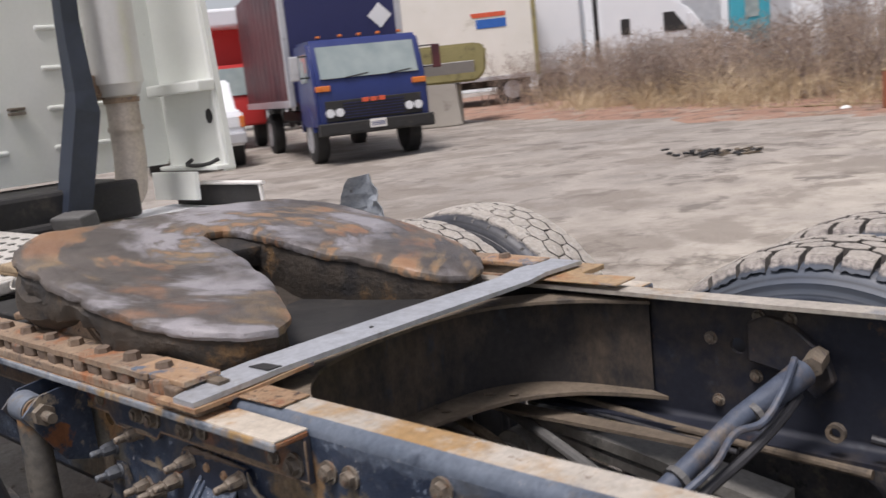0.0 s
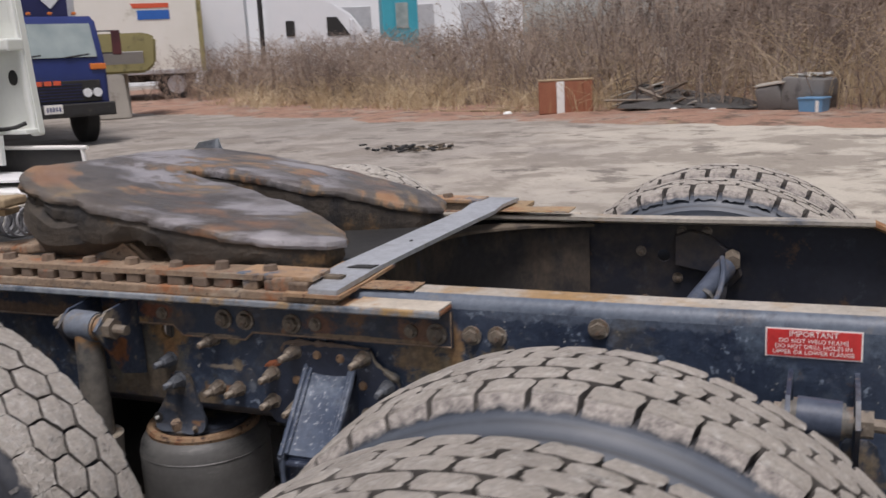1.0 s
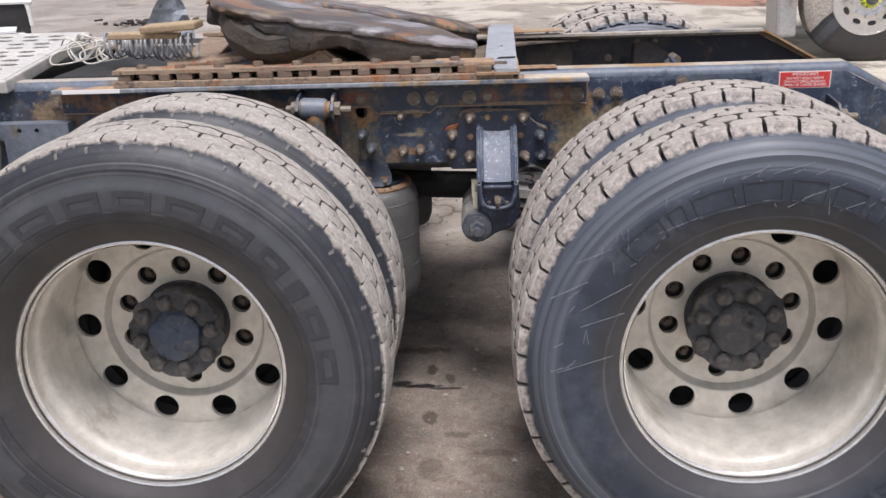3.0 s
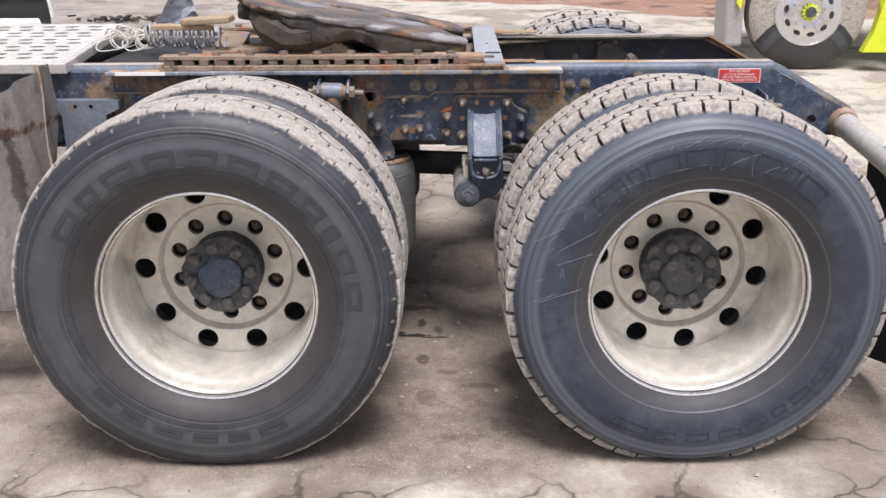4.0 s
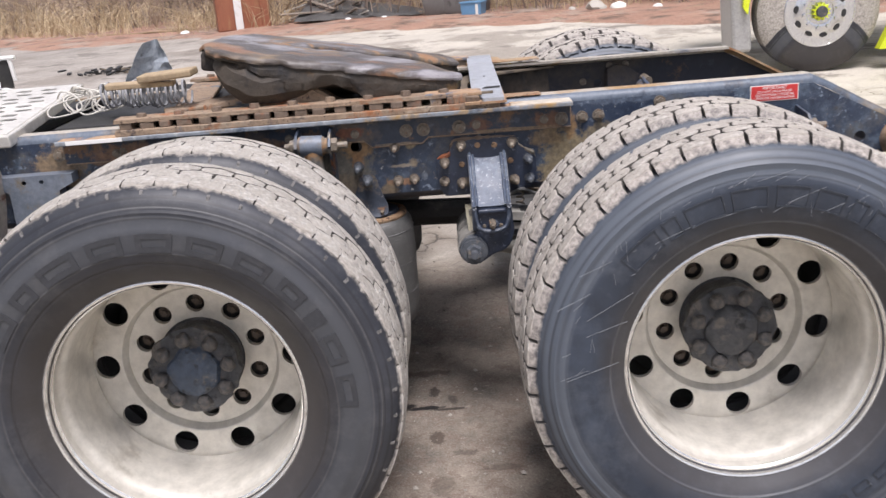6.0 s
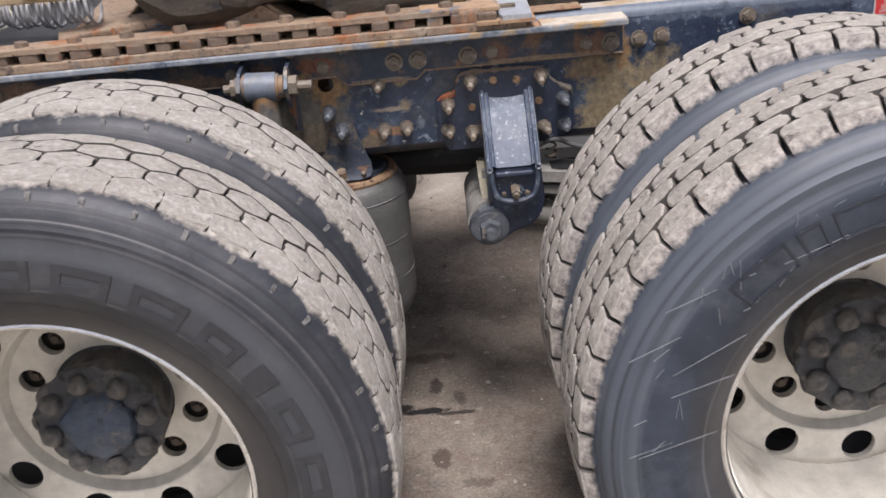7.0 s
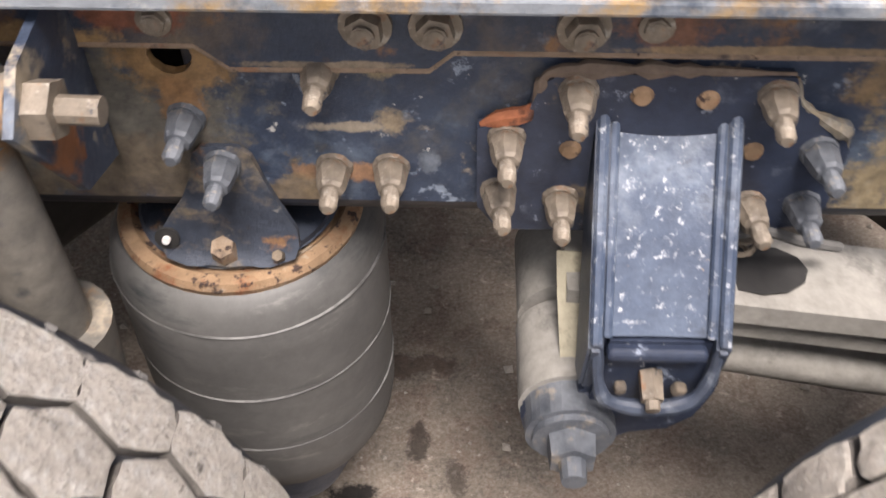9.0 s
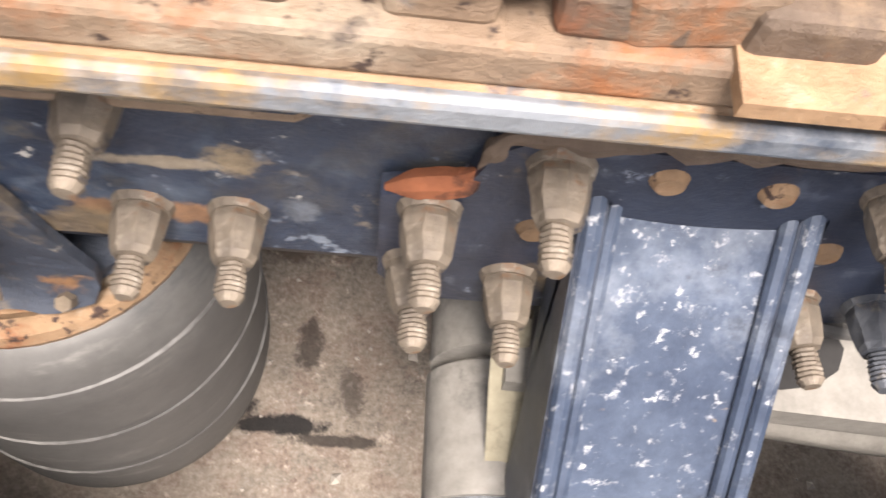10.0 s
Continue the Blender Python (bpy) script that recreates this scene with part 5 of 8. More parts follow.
    for name, pts, m in (("rust_scale", ((-0.030, 0.860), (-0.012, 0.866), (0.004, 0.870), (0.010, 0.880)), M_rust_red),
                         ("rusty_edge", ((0.010, 0.882), (0.015, 0.900), (0.028, 0.911), (0.10, 0.913), (0.198, 0.911)), M_rust_dark),
                         ("rusty_edge", ((0.200, 0.908), (0.209, 0.885), (0.232, 0.868), (0.248, 0.858), (0.256, 0.84)), M_film)):
        line = smooth_line([(x, y(RAIL + 0.0105), z) for x, z in pts], 9)
        bm = bmesh.new()
        tube(bm, line, 0, 7, [(0.0062 if m is M_rust_red else 0.0056) * (0.25 + 0.75 * min(1, 4 * i / len(line), 4 * (len(line) - 1 - i) / len(line))) * (1 + 1.1 * noise.noise((p.x * 70, p.z * 70, 3.0))) for i, p in enumerate(line)])
        part(name, bm, m, h, "flaking orange-red rust" if m is M_rust_red else "brown rust along the plate's edge", smooth=True)


hanger(-1)
hanger(1)


def air_spring(sign, x0):
    y0 = sign * 0.354
    bm = bmesh.new()
    prof = [(0.36, 0.075), (0.345, 0.088), (0.340, 0.104), (0.350, 0.122), (0.375, 0.132), (0.40, 0.1350), (0.45, 0.1358), (0.50, 0.1362), (0.57, 0.1366), (0.615, 0.1368), (0.645, 0.1360), (0.668, 0.131), (0.681, 0.122), (0.685, 0.114)]
    lathe(bm, prof, centre=(x0, y0, 0), axis="Z", seg=56)
    for v in bm.verts:
        v.co.x += 0.0022 * noise.noise(v.co * 9)
        v.co.y += 0.0022 * noise.noise(v.co * 9 + Vector((3, 0, 0)))
    s = part("air_spring", bm, M_bag, truck, "dusty grey rubber air spring", smooth=True)
    bm = bmesh.new()
    lathe(bm, [(0.680, 0.116), (0.690, 0.1185), (0.697, 0.1155), (0.698, 0.104), (0.692, 0.098), (0.692, 0.02)], centre=(x0, y0, 0), axis="Z", seg=44)
    part("bead_plate", bm, M_rust_orange, s, "orange-rusted bead plate", smooth=True)
    bm = bmesh.new()
    lathe(bm, [(0.693, 0.02), (0.693, 0.094), (0.697, 0.097), (0.700, 0.094), (0.701, 0.02)], centre=(x0, y0, 0), axis="Z", seg=36)
    part("mount_plate", bm, M_mount, s, "rust-stained mounting plate", smooth=True)
    bm = bmesh.new()
    lathe(bm, [(0.20, 0.06), (0.24, 0.075), (0.36, 0.075), (0.39, 0.09)], centre=(x0, y0, 0), axis="Z", seg=24)
    part("piston", bm, M_rod, s, smooth=True)
    # bell-shaped mount: flat against the rail, then bent outwards on to the plate
    rows = []
    for z, yy, left, right in ((0.829, 0.4365, 0.002, 0.032), (0.822, 0.4385, -0.006, 0.042), (0.795, 0.4385, -0.013, 0.048), (0.772, 0.4385, -0.024, 0.056), (0.752, 0.4385, -0.038, 0.064), (0.735, 0.4395, -0.049, 0.070), (0.718, 0.4425, -0.052, 0.070), (0.708, 0.4475, -0.048, 0.066), (0.7035, 0.4530, -0.030, 0.046)):
        rows.append([(x0 + left + (right - left) * k / 8, sign * (yy + 0.0012 * math.sin(k * 1.9 + z * 90)), z) for k in range(9)])
    bm = bmesh.new()
    slab(bm, rows, (0, -sign * 0.007, -0.002))
    part("bag_mount", bm, M_mount, s, "bell-shaped navy mount scabbed with rust", smooth=True)
    bm = bmesh.new()
    prism(bm, [(x0 + 0.006 + 0.088 * math.cos(a), y0 + sign * 0.096 * math.sin(a)) for a in [math.pi * (k - 1) / 18 for k in range(21)]], 0.006, at_z(0.699))
    part("mount_foot", bm, M_mount, s, "navy mounting foot scabbed with rust")
    for z, r in ((0.646, 0.1352), (0.545, 0.1360), (0.452, 0.1352)):
        bm = bmesh.new()
        lathe(bm, [(z - 0.0013, r), (z, r + 0.0017), (z + 0.0013, r)], centre=(x0, y0, 0), axis="Z", seg=48)
        part("mould_ring", bm, M_bag_ring, s, "pale moulded ring", smooth=True)
    for dx, dy, r, m in ((0.004, 0.443, 0.0125, M_rust), (0.052, 0.446, 0.006, M_mud)):
        bm = bmesh.new()
        cyl(bm, (x0 + dx, sign * dy, 0.710), (x0 + dx, sign * (dy + 0.007), 0.713 + r), r, r * 0.85, seg=6)
        part("bolt", bm, m, s)
    bm = bmesh.new()
    cyl(bm, (x0 - 0.045, sign * 0.438, 0.7265), (x0 - 0.045, sign * 0.4435, 0.7275), 0.011, seg=14)
    part("fitting_boss", bm, M_black, s)
    bm = bmesh.new()
    cyl(bm, (x0 - 0.045, sign * 0.442, 0.7272), (x0 - 0.045, sign * 0.4475, 0.7282), 0.0036, seg=12)
    part("air_fitting", bm, M_print, s, "small white plug")


air_spring(-1, -0.255)
air_spring(1, -0.255)
air_spring(-1, 1.0)
air_spring(1, 1.0)


def shock(sign, x0, drop=0.0):
    y0 = sign * 0.53
    bm = bmesh.new()
    cyl(bm, (x0 - 0.135, y0, 0.945), (x0 - 0.065, y0, 0.942), 0.0265, seg=22)
    cyl(bm, (x0 - 0.15, y0, 0.945), (x0 - 0.055, y0, 0.942), 0.022, seg=18)
    cyl(bm, (x0 - 0.098, y0, 0.93), (x0 - 0.10, y0, 0.70), 0.026, 0.030, seg=22)
    cyl(bm, (x0 - 0.10, y0, 0.72), (x0 - 0.13, y0, 0.40), 0.046, seg=22)
    s = part("shock_absorber", bm, M_shock, truck, "dirty shock absorber with rust stains", smooth=True)
    bm = bmesh.new()
    cyl(bm, (x0 - 0.13, y0, 0.945), (x0 - 0.07, y0, 0.942), 0.0295, seg=22)
    part("bushing", bm, M_rod if drop else M_bushing, s, "blue-grey bushing", smooth=True)
    bm = bmesh.new()
    cyl(bm, (x0 - 0.175, y0, 0.945), (x0, y0, 0.94), 0.010, seg=10)
    cyl(bm, (x0 - 0.05, y0, 0.941), (x0 - 0.028, y0, 0.941), 0.021, seg=6)
    cyl(bm, (x0 - 0.16, y0, 0.945), (x0 - 0.148, y0, 0.945), 0.019, seg=6)
    part("pin", bm, M_bolt, s, "dull steel pin and nut")
    s.location.z = -drop
    for dx in (-0.145, -0.052):
        bm = bmesh.new()
        prism(bm, [(sign * 0.437, 0.985), (sign * 0.53, 0.975), (sign * 0.565, 0.945), (sign * 0.54, 0.905), (sign * 0.50, 0.84), (sign * 0.437, 0.82)], 0.007, at_x(x0 + dx))
        part("shock_ear", bm, M_navy, s)


shock(-1, -0.275)
shock(1, -0.275)
shock(-1, 1.06, 0.05)

# front spring hanger under the rail
bm = bmesh.new()
prism(bm, [(-1.305, 0.912), (-1.305, 0.885), (-1.262, 0.865), (-1.262, 0.66), (-1.125, 0.66), (-1.118, 0.865), (-1.075, 0.885), (-1.075, 0.912)], 0.05, at_y(-0.485), [circle(-1.215, 0.893, 0.007, 8), circle(-1.165, 0.893, 0.007, 8)])
part("spring_hanger", bm, M_bushing, truck, "blue-grey painted front spring hanger")


# ---- wheels ----
R_TYRE = 0.526
M_dust_mark = worn("pale_wedged_grit", (0.105, 0.100, 0.096), (0.21, 0.20, 0.188), [((0.05, 0.048, 0.047), 90, 0.5, 0.62, 211)], 0.85, broad=40)
M_lip = worn("bright_wheel_lip", (0.72, 0.70, 0.65), (0.85, 0.83, 0.79), [((0.4, 0.36, 0.3), 20, 0.62, 0.75, 96)], 0.2, metal=0.75, broad=9, bump_s=0.1)
M_lug = worn("rusty_lug_steel", (0.05, 0.036, 0.028), (0.12, 0.085, 0.06), [((0.2, 0.15, 0.1), 40, 0.58, 0.7, 95)], 0.6, broad=40, bump_s=0.6)


def crown(y):
    return R_TYRE - 0.010 * (y / 0.11) ** 2


def casing(name, side_material, shoulder, base):
    """The tyre's body. shoulder: the (y, radius) points from the sidewall up to the tread; base: the radius under the blocks."""
    bm = bmesh.new()
    half = [(-0.096, 0.288), (-0.1050, 0.3015), (-0.119, 0.316), (-0.139, 0.346), (-0.1475, 0.380), (-0.147, 0.416), (-0.1475, 0.424), (-0.144, 0.432), (-0.138, 0.456), (-0.1385, 0.463)] + shoulder
    prof = half + [(-0.085, base), (0.085, base)] + [(-y, r) for y, r in half[::-1]]
    n = len(half)
    lathe(bm, prof, seg=96, mats=[0] * (n - 1) + [1] * 3 + [0] * n, closed=True)
    for v in bm.verts:
        v.co.z = max(v.co.z, -0.499)
    return finish(name, bm, [side_material, M_groove], True)


def nub(bm, a, y, r):
    """A small pale wear mark on the tyre's shoulder."""
    c, s = math.cos(a), math.sin(a)
    vs = []
    for dr, dy, dt in ((-0.0065, 0.0062, 0.0036), (-0.0065, 0.0062, -0.0030), (0.003, 0.0018, 0.0042), (0.003, 0.0018, -0.0034), (0.005, -0.004, 0.0030), (0.005, -0.004, -0.0030)):
        rr, yy = r + dr, y + math.copysign(1, y) * dy
        vs.append(bm.verts.new((rr * s + dt * c, yy, rr * c - dt * s)))
    for q in ((0, 1, 3, 2), (2, 3, 5, 4), (0, 2, 4), (1, 5, 3)):
        f = bm.faces.new([vs[i] for i in q])
        f.material_index = 3


def grit(bm, a, y, r, size):
    """A pale chip of stone wedged in a groove."""
    m = Matrix.Translation((r * math.sin(a), y, r * math.cos(a))) @ Matrix.Rotation(a * 7, 4, "Y") @ Matrix.Diagonal((size, size * 0.7, size * 0.8, 1))
    faces = set()
    for v in bmesh.ops.create_icosphere(bm, subdivisions=1, radius=1.0, matrix=m)["verts"]:
        faces |= set(v.link_faces)
    for f in faces:
        f.material_index = 3


def block_outline(style, col, ps, hw, gap, reach):
    """Corners (along, across) of a tread block about its middle, the outer edge of a shoulder block first; and how many of them lie on that edge."""
    e = math.copysign(1, col)
    if style == "ribbed":
        if abs(col) > 1:
            # shoulder: one band, slit at its outer rim, that rim scalloped
            rim = [(ps * (1 - 0.4 * q) - (0.0011 if q == 0 else -0.0011 if q == 5 else 0), e * (reach + 0.0042 * math.sin(math.pi * q / 5) - 0.0018 * (q % 2))) for q in range(6)]
            return rim + [(-ps, e * (reach - 0.014)), (-ps, -e * hw / 3), (0, -e * hw * 2 / 3), (ps, -e * hw / 3), (ps, e * (reach - 0.014))], 6
        return [(ps, -hw / 3), (ps, hw / 3), (0, hw * 2 / 3), (-ps, hw / 3), (-ps, -hw / 3), (0, -hw * 2 / 3)], 0
    if style == "open":
        # long blocks with cut corners, stepped from row to row
        if abs(col) == 2:
            rim = [((ps - 0.0012) * (1 - 0.4 * q), e * reach * (0.93 if q in (0, 5) else 1)) for q in range(6)]
            return rim + [(-ps, -e * hw * 0.30), (-ps * 0.72, -e * hw * 0.5), (ps * 0.80, -e * hw * 0.5), (ps, -e * hw * 0.26)], 6
        return [(ps, -hw * 0.22), (ps, hw * 0.24), (ps * 0.74, hw * 0.5), (-ps * 0.80, hw * 0.5), (-ps, hw * 0.22), (-ps, -hw * 0.24), (-ps * 0.74, -hw * 0.5), (ps * 0.80, -hw * 0.5)], 0
    if abs(col) == 2:
        return [(ps * (1 - 0.4 * q), reach * e) for q in range(6)] + [(-ps, -e * hw / 3), (0, -e * hw * 2 / 3), (ps, -e * hw / 3)], 6
    return [(ps, -hw / 3), (ps, hw / 3), (0, hw * 2 / 3), (-ps, hw / 3), (-ps, -hw / 3), (0, -hw * 2 / 3)], 0


def tread(name, n, cw, gap, gap_y, shear, jitter, side, top_mat, style):
    """Staggered rows of blocks between two shoulder rows, cw apart: honeycomb ribs, open blocks or lugs.
    gap: between neighbours along the tyre; gap_y: between the rows."""
    ribbed, open_blocks = style == "ribbed", style == "open"
    bm = bmesh.new()
    pitch = 2 * math.pi / n
    rnd = random.Random(n)
    js, jy, jr, jb = jitter
    reach = {"ribbed": 0.0225, "open": 0.0200, "far": 0.0300}[style]
    side_low, side_out, base = {"ribbed": (0.496, 0.007, 0.508), "open": (0.488, 0.017, 0.497), "far": (0.490, 0.016, 0.497)}[style]
    for k_col, col in enumerate((-1.5, -0.5, 0.5, 1.5) if ribbed else (-2, -1, 0, 1, 2)):
        e = math.copysign(1, col)
        shoulder = abs(col) >= 1.5
        for k in range(n):
            s0 = (k + (0.36 * col if open_blocks else 0.5 * (k_col % 2))) * pitch
            yc = col * cw
            g = (0.0007 if ribbed else gap if open_blocks else gap * 1.6) if shoulder else gap
            ps, hw = pitch * R_TYRE / 2 - g / 2, cw - gap_y
            hexa, rim = block_outline(style, col, ps, hw, gap, reach)
            top, low, inner = [], [], []
            dz = rnd.uniform(-jb, jb)
            ends = len(hexa)
            # extra points along the sides give each block a chipped outline
            outline = []
            for q in range(ends):
                outline.append((hexa[q], q < rim))
                if q >= rim - 1:
                    (s1, y1), (s2, y2) = hexa[q], hexa[(q + 1) % ends]
                    outline += [((s1 + (s2 - s1) * u, y1 + (y2 - y1) * u), False) for u in (0.33, 0.67)]
            mid_s, mid_y = sum(p[0] for p in hexa) / ends, sum(p[1] for p in hexa) / ends
            for (s, y), edge in outline:
                s += rnd.uniform(-js, js) * (0.4 if edge else 0.62)
                yy = yc + y + rnd.uniform(-jy, jy) * (0.9 if edge else 0.62)
                a = s0 + (s + shear * yy) / R_TYRE
                r = crown(yy) + dz + rnd.uniform(-jr, jr) - (0.0030 if edge else 0.0003 if shoulder and ribbed else 0.0018)
                si, yi = s + (mid_s - s) * 0.10, yy + (yc + mid_y - yy) * 0.10
                ai, ri = s0 + (si + shear * yi) / R_TYRE, crown(yi) + dz
                inner.append(bm.verts.new((ri * math.sin(ai), yi, ri * math.cos(ai))))
                top.append(bm.verts.new((r * math.sin(a), yy, r * math.cos(a))))
                rl = side_low + rnd.uniform(-0.004, 0.004) if edge else base
                low.append(bm.verts.new((rl * math.sin(a), yy + (e * side_out if edge else 0), rl * math.cos(a))))
            bm.faces.new(inner)
            for i in range(len(top)):
                j = (i + 1) % len(top)
                bm.faces.new((inner[i], inner[j], top[j], top[i]))
                f = bm.faces.new((top[i], top[j], low[j], low[i]))
                f.material_index = 2 if shoulder and i < 5 else 1
            if shoulder and ribbed:
                if rnd.random() < 0.9:
                    nub(bm, s0 + rnd.uniform(0.12, 0.2) * pitch, e * rnd.uniform(0.1120, 0.1140), rnd.uniform(0.5005, 0.5025))
            elif ribbed and rnd.random() < 0.35:
                grit(bm, s0 + 0.5 * pitch, yc + rnd.choice((-1, 1)) * cw / 3, R_TYRE - 0.0045, rnd.uniform(0.0022, 0.0036))
    for v in bm.verts:
        v.co.z = max(v.co.z, -0.498)
    return finish(name, bm, [top_mat, M_groove_dust, side, M_dust_mark], True)


def rim_mesh(spin, lug_spin):
    """Outer wheel of a pair: a deep barrel, its disc far in, ten hand holes and ten nut recesses; face towards -y."""
    bm = bmesh.new()
    prof = [(0.12, 0.286), (0.122, 0.304), (0.114, 0.307), (0.105, 0.292), (-0.098, 0.284), (-0.110, 0.2965), (-0.116, 0.3000), (-0.1205, 0.2995), (-0.1225, 0.2960), (-0.1205, 0.2920), (-0.108, 0.2880), (-0.078, 0.2855), (-0.066, 0.2845), (-0.057, 0.2800), (-0.050, 0.2755), (-0.038, 0.2735), (0.05, 0.2715), (0.085, 0.2730), (0.10, 0.2720), (0.118, 0.2675), (0.124, 0.272), (0.13, 0.279)]
    lathe(bm, prof, seg=96, mats=[0] * 4 + [1] * 6 + [0] * 12, closed=True)
    holes = [circle(0.237 * math.cos(a), 0.237 * math.sin(a), 0.0315, 18) for a in [radians(spin + 36 * k) for k in range(10)]]
    prism(bm, circle(0, 0, 0.2735, 72), 0.012, at_y(0.126), holes + [circle(0, 0, 0.200, 60)])
    lathe(bm, [(0.126, 0.2015), (0.1275, 0.197), (0.140, 0.190), (0.149, 0.1865), (0.160, 0.1865), (0.138, 0.2015)], seg=72, closed=True)
    holes = [circle(0.146 * math.cos(a), 0.146 * math.sin(a), 0.0235, 16) for a in [radians(lug_spin + 36 * k) for k in range(10)]]
    prism(bm, circle(0, 0, 0.188, 60), 0.016, at_y(0.148), holes + [circle(0, 0, 0.108, 40)])
    return finish("wheel", bm, [M_alu, M_lip], True)


def inner_rim_mesh():
    bm = bmesh.new()
    lathe(bm, [(0.104, 0.289), (0.108, 0.306), (0.098, 0.3), (-0.09, 0.288), (-0.104, 0.304), (-0.108, 0.300), (-0.08, 0.27), (0.0, 0.25), (0.08, 0.27)], seg=48, closed=True)
    lathe(bm, [(-0.06, 0.25), (-0.06, 0.02), (-0.05, 0.02), (-0.05, 0.25)], seg=48, closed=True)
    # black puts the shade behind the hand holes into the colour, besides grime
    return finish("wheel", bm, M_black, True)


LUGS = {"A": 17, "B": 11}
RIM_A, RIM_B, RIM_IN = rim_mesh(0, LUGS["A"]), rim_mesh(-8.5, LUGS["B"]), inner_rim_mesh()
CASE_A = casing("tyre", M_side_grey, [(-0.134, 0.470), (-0.128, 0.483), (-0.120, 0.4945), (-0.110, 0.5045), (-0.100, 0.5100), (-0.092, 0.5105)], 0.5105)
CASE_B = casing("tyre", M_side_blue, [(-0.134, 0.468), (-0.128, 0.479), (-0.120, 0.488), (-0.110, 0.4945), (-0.098, 0.499)], 0.5)
TREAD_A = tread("tread", 45, 0.0500, 0.0046, 0.0054, 0.0, (0.0030, 0.0022, 0.0008, 0.0008), M_side_grey, M_tread_tan, "ribbed")
TREAD_B = tread("tread", 47, 0.0375, 0.0056, 0.0030, 0.18, (0.0028, 0.0016, 0.0012, 0.0014), M_side_blue, M_tread_brown, "open")
TREAD_FAR = tread("tread", 44, 0.0405, 0.0085, 0.0120, 0.0, (0.0030, 0.0026, 0.0012, 0.0015), M_side_blue, M_tread_brown, "far")



def hub_mesh(cap_only):
    """Axle end with grease and dirt stuck on it."""
    bm = bmesh.new()
    if cap_only:
        lathe(bm, [(0.070, 0.066), (0.058, 0.064), (0.050, 0.058), (0.046, 0.045), (0.044, 0.03), (0.043, 0.016), (0.043, 0.001)], seg=40)
        amp, f = 0.008, 34
    else:
        lathe(bm, [(0.20, 0.06), (0.19, 0.1095), (0.158, 0.1085), (0.152, 0.105), (0.150, 0.100), (0.120, 0.099), (0.105, 0.104), (0.085, 0.111), (0.078, 0.113), (0.070, 0.112), (0.066, 0.104), (0.064, 0.085), (0.064, 0.06), (0.064, 0.002)], seg=72)
        amp, f = 0.010, 38
    for v in bm.verts:
        if v.co.y < 0.14:
            v.co += amp * Vector((noise.noise(v.co * f), noise.noise(v.co * f + Vector((5, 0, 0))), noise.noise(v.co * f + Vector((0, 7, 0)))))
    return bm


def lug_mesh():
    bm = bmesh.new()
    cyl(bm, (0, 0.0, 0), (0, -0.012, 0), 0.0165, 0.0155, seg=6)
    cyl(bm, (0, -0.011, 0), (0, -0.022, 0), 0.0085, seg=8)
    return finish("lug_nut", bm, M_lug)


LUG = lug_mesh()
bm = bmesh.new()
bmesh.ops.create_icosphere(bm, subdivisions=3, radius=0.017, matrix=Matrix.LocRotScale((0, -0.006, 0), None, (1, 0.9, 1)))
for v in bm.verts:
    v.co += 0.005 * Vector((noise.noise(v.co * 70), noise.noise(v.co * 70 + Vector((3, 0, 0))), noise.noise(v.co * 70 + Vector((0, 5, 0)))))
AXLE_NUT = finish("axle_nut", bm, M_hub, True)


def letter_frame(name, r0, r1, a0, a1, material, rim):
    """A raised outline on the sidewall between two radii and two angles (degrees from the top, towards the tail)."""
    def ring(q0, q1, b0, b1):
        n = max(3, int(abs(b1 - b0) / 2))
        up = [(q1 * math.sin(radians(b0 + (b1 - b0) * k / n)), q1 * math.cos(radians(b0 + (b1 - b0) * k / n))) for k in range(n + 1)]
        down = [(q0 * math.sin(radians(b1 + (b0 - b1) * k / n)), q0 * math.cos(radians(b1 + (b0 - b1) * k / n))) for k in range(n + 1)]
        return up + down
    da = math.degrees(rim / (0.5 * (r0 + r1)))
    holes = [ring(r0 + rim, r1 - rim, a0 + da, a1 - da)] if a1 - a0 > 3.2 * da else []
    bm = bmesh.new()
    prism(bm, ring(r0, r1, a0, a1), 0.004, at_y(0), holes)
    return finish(name, bm, material)


OUTBOARD = 0.017  # the tyres sit a little outboard on their wheels


